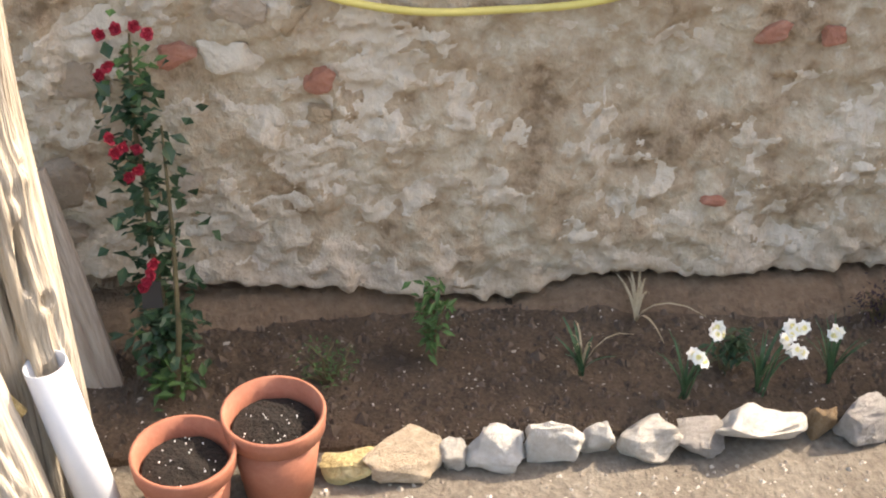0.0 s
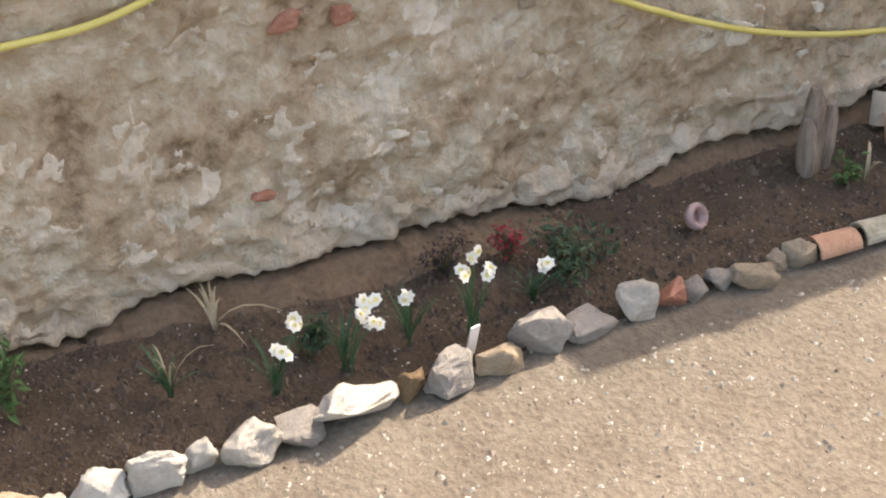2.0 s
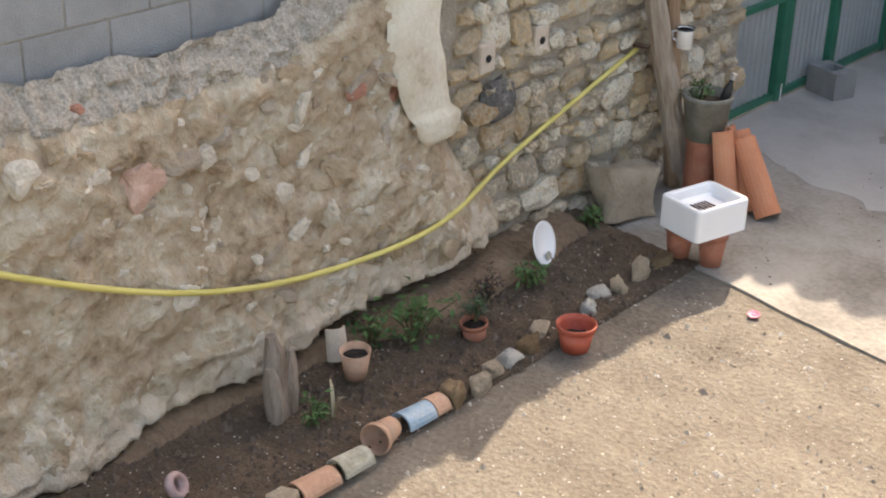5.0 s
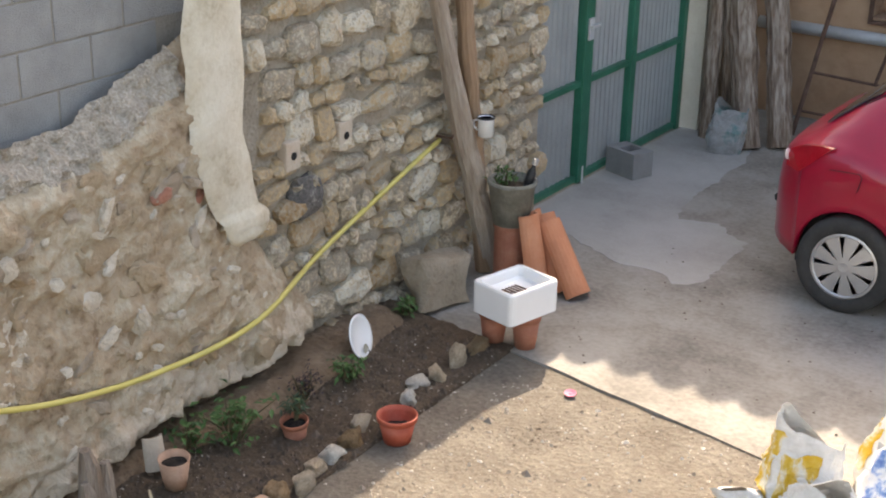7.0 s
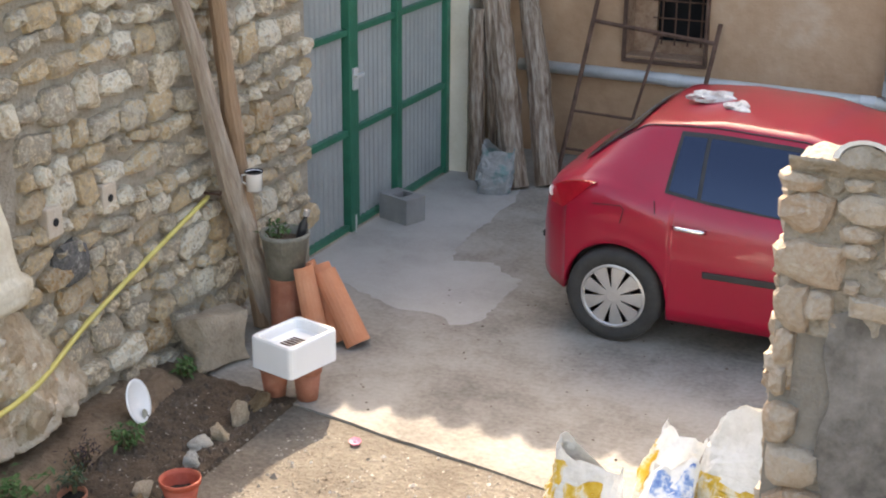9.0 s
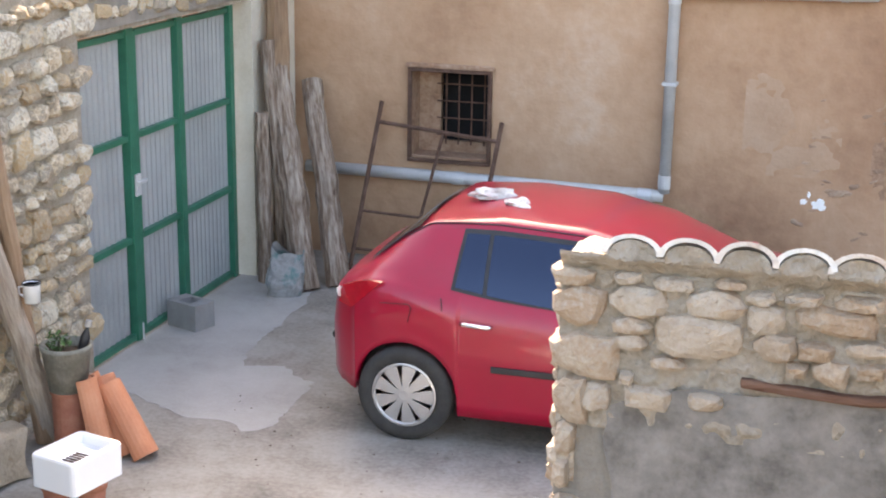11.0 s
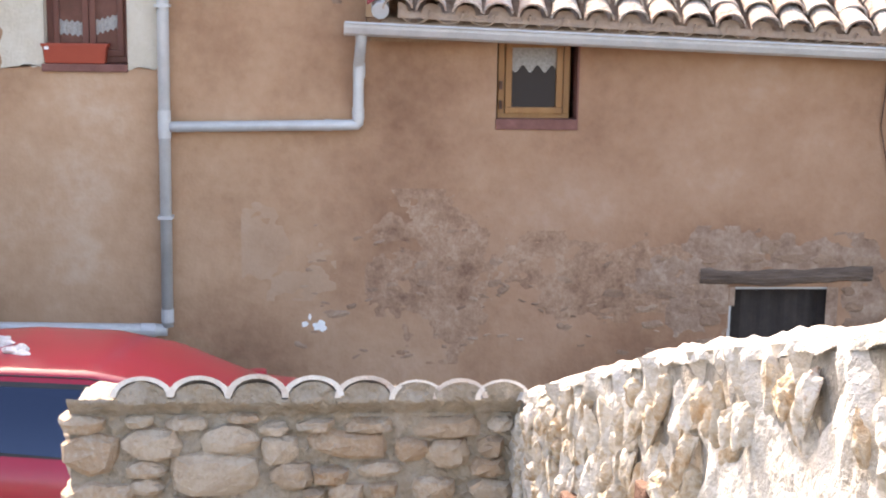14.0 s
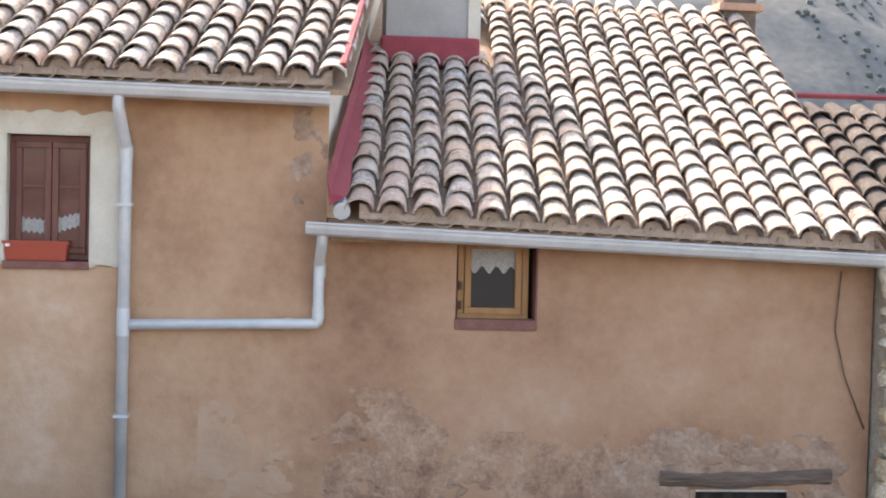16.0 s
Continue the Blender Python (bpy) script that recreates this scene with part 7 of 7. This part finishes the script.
def narcissus(x, y, heads, seed, label, h=0.34, n_blades=18):
    t_ = thing("narcissus", label, "flower", "narcissi in the bed", m=pose(x, y, 0.03))
    part("leaves", blades(n_blades, h * 0.95, 0.12, seed), leaf_blue, t_)
    rs_ = random.Random(seed)
    for hx, hy, hz in heads:
        tip = Vector((hx, hy, hz))
        part("stalk", tube([(rs_.uniform(-0.02, 0.02), rs_.uniform(-0.02, 0.02), -0.02), tip * 0.55 + Vector((0, 0, 0.03)), tip], 0.004, 5), leaf_blue, t_)
        for j in range(4):
            c = tip + Vector((rs_.uniform(-0.016, 0.016), rs_.uniform(-0.022, 0.022), rs_.uniform(-0.016, 0.016)))
            face = Vector((rs_.uniform(0.2, 1), rs_.uniform(-0.9, 0.9), rs_.uniform(0.1, 0.9))).normalized()
            s1 = face.orthogonal().normalized()
            s2 = face.cross(s1)
            bm = bmesh.new()
            for k in range(6):
                a = math.pi * k / 3 + j
                d = s1 * math.cos(a) + s2 * math.sin(a)
                leaf(bm, c, d + face * 0.2, face, 0.027, 0.034)
            fl = part("blossom", bm, petal, t_, "white narcissus blossom")
            bm = lathe([(0.004, 0.0), (0.010, 0.010), (0.007, 0.010), (0.003, 0.002)], 8, m=Matrix.Translation(c) @ face.to_track_quat("Z", "Y").to_matrix().to_4x4())
            part("cup", bm, corona, fl)
    return t_


NL = "white narcissus in bloom with blue green leaves"
narcissus(-3.80, 0.94, [(-0.02, 0.10, 0.28), (0.04, 0.02, 0.23)], 1, NL)
narcissus(-3.82, 1.21, [(-0.02, 0.115, 0.26), (0.02, 0.12, 0.195), (0.0, 0.075, 0.235)], 2, NL)
narcissus(-3.84, 1.48, [(0.0, 0.0, 0.225)], 3, NL)
narcissus(-3.80, 1.72, [(-0.03, 0.02, 0.34), (0.01, 0.07, 0.29), (0.0, -0.03, 0.30)], 4, "tall narcissus with three white flower heads", 0.36)
narcissus(-3.88, 2.02, [(0.02, 0.03, 0.18)], 5, "low narcissus clump with one small pale flower", 0.2, 22)
tag_ = solo("plant_label", boxes((-0.004, 0.004, -0.02, 0.02, 0.0, 0.16), bevel=0.002), white_glaze, "white plastic plant label stuck in the soil", "plant label", m=pose(-3.70, 1.66, 0.03, 0, 12, 10))
shrub("sprig", -4.10, 0.07, 0.34, 0.07, leaf_mid, "young leafy sprig by the wall", 21, 120, 0.06, 0.022, 0.03, 4)
shrub("fern", -4.02, -0.32, 0.14, 0.10, leaf_mid, "small feathery green weed in the bed", 22, 150, 0.03, 0.008, 0.03, 9)
shrub("weed", -4.19, 4.48, 0.24, 0.17, leaf_mid, "spreading bright green weed in the bed", 23, 150, 0.055, 0.028, 0.03, 10)
shrub("weed", -4.33, 4.30, 0.20, 0.12, leaf_mid, "bright green weed near the wall", 27, 70, 0.055, 0.028, 0.03, 7)
shrub("weed", -4.15, 5.33, 0.13, 0.09, leaf_mid, "small green weed in the bed", 24, 90, 0.05, 0.025, 0.03, 6)
shrub("weed", -4.36, 6.17, 0.12, 0.07, leaf_mid, "small green weed beside the boulder", 25, 60, 0.05, 0.028, 0.03, 5)
shrub("weed", -4.02, 3.62, 0.12, 0.06, leaf_mid, "small yellow green weed by the log", 26, 50, 0.05, 0.022, 0.03, 5)
shrub("dark_shrub", -3.98, 2.28, 0.18, 0.15, leaf_dark, "low dark green shrub in the bed", 31, 260, 0.045, 0.02, 0.03, 10)
shrub("dark_shrub", -3.95, 1.12, 0.20, 0.08, leaf_dark, "small dark blue green plant between the narcissi", 33, 110, 0.05, 0.02, 0.03, 6)
purple = surf("purple black leaves", [(0.010, 0.004, 0.007), (0.025, 0.008, 0.014)], 25, 0.6, 0.1, 90)
crimson = surf("crimson petals", [(0.12, 0.006, 0.012), (0.22, 0.012, 0.022), (0.34, 0.03, 0.045)], 30, 0.6, 0.1, 90, rnd=0.4, island=True)
shrub("heather", -4.18, 1.78, 0.15, 0.12, purple, "low purple black plant in the bed", 34, 240, 0.025, 0.010, 0.03, 9)
shrub("red_flower", -4.16, 2.06, 0.13, 0.06, crimson, "low crimson flowering plant in the bed", 35, 110, 0.026, 0.018, 0.05, 7)
shrub("dark_shrub", -4.22, 5.05, 0.12, 0.10, purple, "dark dead plant in the bed", 36, 160, 0.03, 0.012, 0.03, 8)
gt = thing("grass_tuft", "half dry strappy tuft with grey green blades", "plant", m=pose(-3.96, 0.60, 0.03))
part("blade_tuft", blades(9, 0.26, 0.16, 41, 0.022), leaf_blue, gt)
part("dry_tuft", blades(6, 0.40, 0.22, 42, 0.010, droop=1.2), straw, gt, "dry straw-coloured blades")
gt = thing("dry_stalks", "bent dry stalks lying against the wall", "plant", m=pose(-4.25, 0.86, 0.03))
part("dry_tuft", blades(9, 0.28, 0.3, 43, 0.014, droop=1.8), straw, gt)
gt = thing("dry_stalks", "bent dry stalk beside the log", "plant", m=pose(-3.98, 3.72, 0.03))
part("dry_tuft", blades(3, 0.30, 0.16, 44, 0.02, droop=1.4), straw, gt)

# ---- climbing rose ----
rose = thing("climbing_rose", "climbing rose with dark leaves and red flowers on the wall", "rose")
PTS = [(-3.967, -0.856, 0.0), (-4.03, -0.871, 0.14), (-4.12, -0.877, 0.324), (-4.20, -0.905, 0.514), (-4.27, -0.907, 0.704), (-4.33, -0.924, 0.896), (-4.38, -0.92, 1.087), (-4.40, -0.91, 1.245)]
part("stem", tube(PTS, [0.014, 0.013, 0.012, 0.011, 0.010, 0.009, 0.007, 0.004], 7), stem_mat, rose)
part("stem", tube([PTS[0], (-4.0, -0.82, 0.3), (-4.16, -0.82, 0.6), (-4.3, -0.83, 0.95)], [0.011, 0.01, 0.008, 0.004], 6), stem_mat, rose)
cs = []
for a, b in zip(PTS, PTS[1:]):
    cs += [Vector(a).lerp(Vector(b), f) for f in (0.2, 0.5, 0.8)]
low, mid = cs[:7], cs[7:18]
part("foliage", foliage(mid, 230, 0.066, 0.046, 51, 0.056), leaf_dark, rose, "dark glossy leaves")
part("foliage", foliage(cs[:4], 130, 0.055, 0.032, 55, 0.045), leaf_mid, rose, "lighter green lowest leaves")
part("foliage", foliage(low[3:], 240, 0.06, 0.036, 52, 0.05), leaf_dark, rose, "dense lower leaves")
part("foliage", foliage(cs[18:], 26, 0.05, 0.035, 53, 0.04), leaf_mid, rose)
part("foliage", foliage([Vector((-4.27, -0.82, 0.66)), Vector((-4.25, -0.80, 0.56)), Vector((-4.29, -0.78, 0.70))], 18, 0.05, 0.05, 54, 0.06), leaf_dark, rose)
red_petal = surf("red rose petals", [(0.16, 0.003, 0.012), (0.26, 0.008, 0.025), (0.36, 0.02, 0.045)], 40, 0.6, 0.1, 90)
rs = random.Random(6)
for x, y, z in ((-4.36, -0.943, 1.287), (-4.36, -1.006, 1.265), (-4.36, -0.888, 1.295), (-4.36, -0.846, 1.26), (-4.34, -0.991, 1.159), (-4.34, -1.017, 1.124), (-4.25, -0.964, 0.90), (-4.26, -0.998, 0.93), (-4.24, -0.989, 0.884), (-4.25, -0.909, 0.894), (-4.22, -0.943, 0.80), (-4.22, -0.915, 0.828), (-4.08, -0.894, 0.535), (-4.07, -0.893, 0.50), (-4.06, -0.91, 0.475), (-4.06, -0.925, 0.45)):
    bm = lathe([(0.004, -0.004), (0.020, 0.002), (0.028, 0.016), (0.023, 0.025), (0.014, 0.014), (0.011, 0.024), (0.003, 0.018)], 14)
    for v in bm.verts:
        v.co *= rs.uniform(0.55, 0.95)
    bmesh.ops.transform(bm, matrix=Matrix.Translation((x, y, z)) @ Vector((1, rs.uniform(-0.5, 0.7), rs.uniform(0.2, 0.9))).to_track_quat("Z", "Y").to_matrix().to_4x4(), verts=bm.verts)
    part("rose_bloom", bm, red_petal, rose, "red rose bloom")
tag2 = solo("plant_tag", boxes((-0.004, 0.004, -0.035, 0.035, 0.0, 0.10), bevel=0.002), black_plastic, "black plant tag with a red picture on the rose", "plant label", m=pose(-4.06, -0.906, 0.36, 0, -14, 0))

# ---- trunks, pipe and rope at the bed's end ----
def gnarled_trunk(foot, top, r0, r1, knots, slits, label, seed):
    """A barkless trunk: long ridges, knots (turn, height, size, hollow) and slits (turn, from, to, depth)."""
    foot, top = Vector(foot), Vector(top)

    def pt(u, v):
        a, z = 2 * math.pi * u, (top - foot).length * v
        c, q = math.cos(a), math.sin(a)
        r = r0 + (r1 - r0) * v + 0.030 * noise.noise(Vector((c * 1.3, q * 1.3, z * 1.4 + seed))) + 0.018 * noise.noise(Vector((c * 4, q * 4, z * 0.8 + seed))) + 0.010 * noise.noise(Vector((c * 11, q * 11, z * 1.6 + seed)))
        for ta, h, size, hollow in knots:
            da = (a - radians(ta) + math.pi) % (2 * math.pi) - math.pi
            d2 = (da * r0 / size) ** 2 + ((z - h) / (size * 1.35)) ** 2
            r += 0.55 * size * math.exp(-d2 * 0.8) - hollow * math.exp(-d2 * 4)
        for ta, z0_, z1_, depth in slits:
            da = (a - radians(ta) - 0.25 * math.sin(z * 5) + math.pi) % (2 * math.pi) - math.pi
            if z0_ < z < z1_:
                r -= depth * math.exp(-(da * r0 / 0.011) ** 2) * math.sin(math.pi * (z - z0_) / (z1_ - z0_)) ** 0.5
        return (r * c + 0.02 * math.sin(z * 2.2 + seed), r * q + 0.015 * math.sin(z * 3 + seed), z)

    bm = grid(110, 150, pt)
    bmesh.ops.remove_doubles(bm, verts=bm.verts, dist=1e-5)
    bmesh.ops.holes_fill(bm, edges=[e for e in bm.edges if e.is_boundary], sides=200)
    zd = (top - foot).normalized()
    yd = zd.cross(Vector((1, 0, 0))).normalized()
    m_ = Matrix.Translation(foot) @ Matrix((yd.cross(zd), yd, zd)).transposed().to_4x4()
    return solo("trunk", bm, wood_pale, label, "trunk", "bleached trunks", m=m_)


gnarled_trunk((-3.50, -1.195, -0.02), (-3.54, -1.255, 2.0), 0.145, 0.145, [(49, 0.93, 0.04, 0.04), (44, 1.30, 0.055, 0.025), (66, 1.36, 0.035, 0.03), (30, 0.70, 0.03, 0.02)], [(46, 0.98, 1.22, 0.05), (18, 0.6, 1.6, 0.03), (70, 0.3, 0.9, 0.02), (60, 1.4, 1.95, 0.03)], "thick knotty sun-bleached trunk standing by the bed", 12)
gnarled_trunk((-3.20, -1.27, -0.02), (-3.30, -1.56, 2.0), 0.14, 0.13, [(50, 0.45, 0.035, 0.01)], [(40, 0.1, 0.9, 0.02), (60, 0.2, 0.7, 0.015)], "second sun-bleached trunk leaning in front", 14)
bm = boxes((-0.02, 0.02, -0.085, 0.085, 0.0, 0.84), bevel=0.006)
solo("plank", bm, wood_old, "grey weathered plank leaning on the wall", "plank", m=pose(-4.06, -1.13, 0.0, 13, -16, 0))
pvc_mat = surf("white plastic", [(0.50, 0.52, 0.55), (0.57, 0.59, 0.62)], 5, 0.4, 0.05, 60)
pv = thing("plastic_pipe", "short white plastic pipe leaning between the trunks", "pipe", m=Matrix.Translation((-3.30, -1.005, 0.0)) @ pose(0, 0, 0, 9, -3, 0))
part("tube", lathe([(0.066, 0.0), (0.066, 0.75), (0.061, 0.75), (0.061, 0.0), (0.066, 0.0)], 24), pvc_mat, pv, smooth=True)
# grey ring gives the white pipe a shaded foot by colour
part("foot_shade", lathe([(0.07, 0.0), (0.07, 0.07), (0.0665, 0.07), (0.0665, 0.0), (0.07, 0.0)], 24), zinc, pv, "grey ring painted as shade round the pipe foot")
rope_mat = surf("golden rope", [(0.34, 0.22, 0.08), (0.46, 0.33, 0.14), (0.54, 0.42, 0.22)], 40, 0.85, 0.6, 120)
rope = thing("rope", "golden rope knotted round the bleached trunks", "rope")
part("strand", tube([(-3.30, -1.44, 1.35), (-3.27, -1.36, 1.22), (-3.26, -1.31, 1.1), (-3.27, -1.33, 0.96), (-3.26, -1.30, 0.8), (-3.28, -1.24, 0.68), (-3.29, -1.20, 0.6)], 0.016, 7), rope_mat, rope)
part("strand", tube([(-3.25, -1.40, 1.36), (-3.22, -1.36, 1.2), (-3.22, -1.32, 1.08), (-3.24, -1.37, 0.98), (-3.28, -1.46, 1.05)], 0.016, 7), rope_mat, rope)
part("knot", lathe([(0.0, -0.03), (0.03, -0.015), (0.032, 0.015), (0.0, 0.03)], 10, m=Matrix.Translation((-3.27, -1.26, 0.69))), rope_mat, rope)

# ---- the hose on the wall ----
def hose_pts(pairs):
    ys = np.linspace(pairs[0][0], pairs[-1][0], 60)
    P = np.array(pairs)
    out = []
    for y in ys:
        z = float(np.interp(y, P[:, 0], P[:, 1]))
        out.append([float(y), z])
    for _ in range(14):
        for i in range(1, len(out) - 1):
            out[i][1] = (out[i - 1][1] + out[i][1] * 2 + out[i + 1][1]) / 4
    xs = [max(face_x(y, z), -4.57) + 0.035 for y, z in out]
    for _ in range(12):
        xs = [xs[0]] + [(xs[i - 1] + 2 * xs[i] + xs[i + 1]) / 4 for i in range(1, len(xs) - 1)] + [xs[-1]]
    return [(x, y, z - 0.02) for x, (y, z) in zip(xs, out)]


hose = thing("garden_hose", "yellow garden hose slung in loops along the wall", "hose")
part("length", tube(hose_pts([(1.05, 1.75), (1.55, 1.56), (1.85, 1.39), (2.5, 1.02), (3.1, 0.73), (3.6, 0.56), (4.3, 0.45), (4.9, 0.46), (5.4, 0.55), (6.0, 0.73), (6.55, 0.90), (6.76, 0.955)]), 0.0145, 8), hose_mat, hose, smooth=True)
part("length", tube(hose_pts([(-0.75, 1.58), (-0.2, 1.31), (0.1, 1.262), (0.36, 1.25), (0.7, 1.275), (1.0, 1.40), (1.3, 1.55), (1.55, 1.52), (1.95, 1.30)]), 0.0145, 8), hose_mat, hose, smooth=True)
part("hook", tube([(-4.58, 6.76, 0.955), (-4.46, 6.77, 0.955), (-4.44, 6.77, 0.985)], 0.008, 6), rust, hose, "rusty nail holding the hose")

# ---- litter on the dirt ----
chip_mat = surf("pale chips", [(0.14, 0.11, 0.085), (0.27, 0.23, 0.185), (0.40, 0.355, 0.29), (0.62, 0.58, 0.51)], 20, 0.9, 0.3, 80, rnd=0.85, island=True)


def scatter(name, n_, fx, fz, smin, smax, material, seed, label, flat=0.5):
    rs_ = random.Random(seed)
    verts, faces = [], []
    for k in range(n_):
        x, y = fx(rs_)
        s_ = rs_.uniform(smin, smax) * (1.7 if rs_.random() < 0.03 else 1)
        z = fz(x, y)
        a = rs_.uniform(0, math.pi)
        el = rs_.uniform(0.6, 1.8)
        c, q = math.cos(a), math.sin(a)
        o_ = len(verts)
        for dx, dy, dz in ((-el, -0.5, 0), (el, -0.6, 0), (el * 0.8, 0.6, 0), (-el * 0.7, 0.5, 0), (0, 0, flat)):
            dx, dy = dx * s_ * rs_.uniform(0.7, 1.2) / 2, dy * s_ * rs_.uniform(0.7, 1.2)
            verts.append((x + c * dx - q * dy, y + q * dx + c * dy, z + dz * s_))
        faces += [(o_, o_ + 1, o_ + 4), (o_ + 1, o_ + 2, o_ + 4), (o_ + 2, o_ + 3, o_ + 4), (o_ + 3, o_, o_ + 4)]
    me = bpy.data.meshes.new(name)
    me.from_pydata(verts, [], faces)
    me.materials.append(material)
    return tagged(new(name, me), label, "gravel", kind="stuff")


scatter("wood_chips", 9000, lambda r_: (r_.uniform(-3.5, -0.8), r_.uniform(-1.6, 6.0)), lambda x, y: yard_z(x, y) - 0.001, 0.005, 0.018, chip_mat, 3, "pale chips and grit strewn over the dirt")
scatter("pebbles", 900, lambda r_: (r_.uniform(-3.5, -0.8), r_.uniform(-1.6, 5.9)), lambda x, y: yard_z(x, y) - 0.003, 0.009, 0.024, chip_mat, 8, "scattered pebbles on the dirt", 0.8)
scatter("bed_bits", 2600, lambda r_: (r_.uniform(-4.5, -3.62), r_.uniform(-1.8, 6.1)), lambda x, y: bed_z(x, y) - 0.002, 0.004, 0.012, chip_mat, 4, "pale specks and grit in the soil")
clod_mat = surf("soil clods", [(0.055, 0.04, 0.03), (0.10, 0.074, 0.054), (0.16, 0.12, 0.09)], 30, 0.95, 0.4, 80, rnd=0.7, island=True)
scatter("soil_clods", 5200, lambda r_: (r_.uniform(-4.6, -3.66), r_.uniform(-1.8, 6.15)), lambda x, y: bed_z(x, y) - 0.006, 0.010, 0.030, clod_mat, 5, "dark crumbly clods of soil", 0.9)
scatter("slab_grit", 90, lambda r_: (r_.uniform(-3.6, -0.9), r_.uniform(6.3, 8.4)), lambda x, y: 0.009, 0.005, 0.014, clod_mat, 6, "dark specks on the concrete")
scatter("dark_stain_clods", 260, lambda r_: (r_.gauss(-3.05, 0.09), r_.gauss(5.5, 0.11)), lambda x, y: yard_z(x, y) - 0.002, 0.004, 0.012, clod_mat, 7, "dark spilt soil on the dirt")
pinkp = surf("pink plastic", [(0.55, 0.12, 0.2), (0.65, 0.2, 0.28)], 20, 0.5, 0.1, 60)
solo("pink_wrapper", lathe([(0.0, 0.0), (0.045, 0.005), (0.05, 0.02), (0.02, 0.012), (0.0, 0.02)], 7), pinkp, "small crumpled pink wrapper on the dirt", "litter", m=pose(-3.14, 5.94, 0.0, 10, 0, 20) @ Matrix.Scale(0.7, 4))
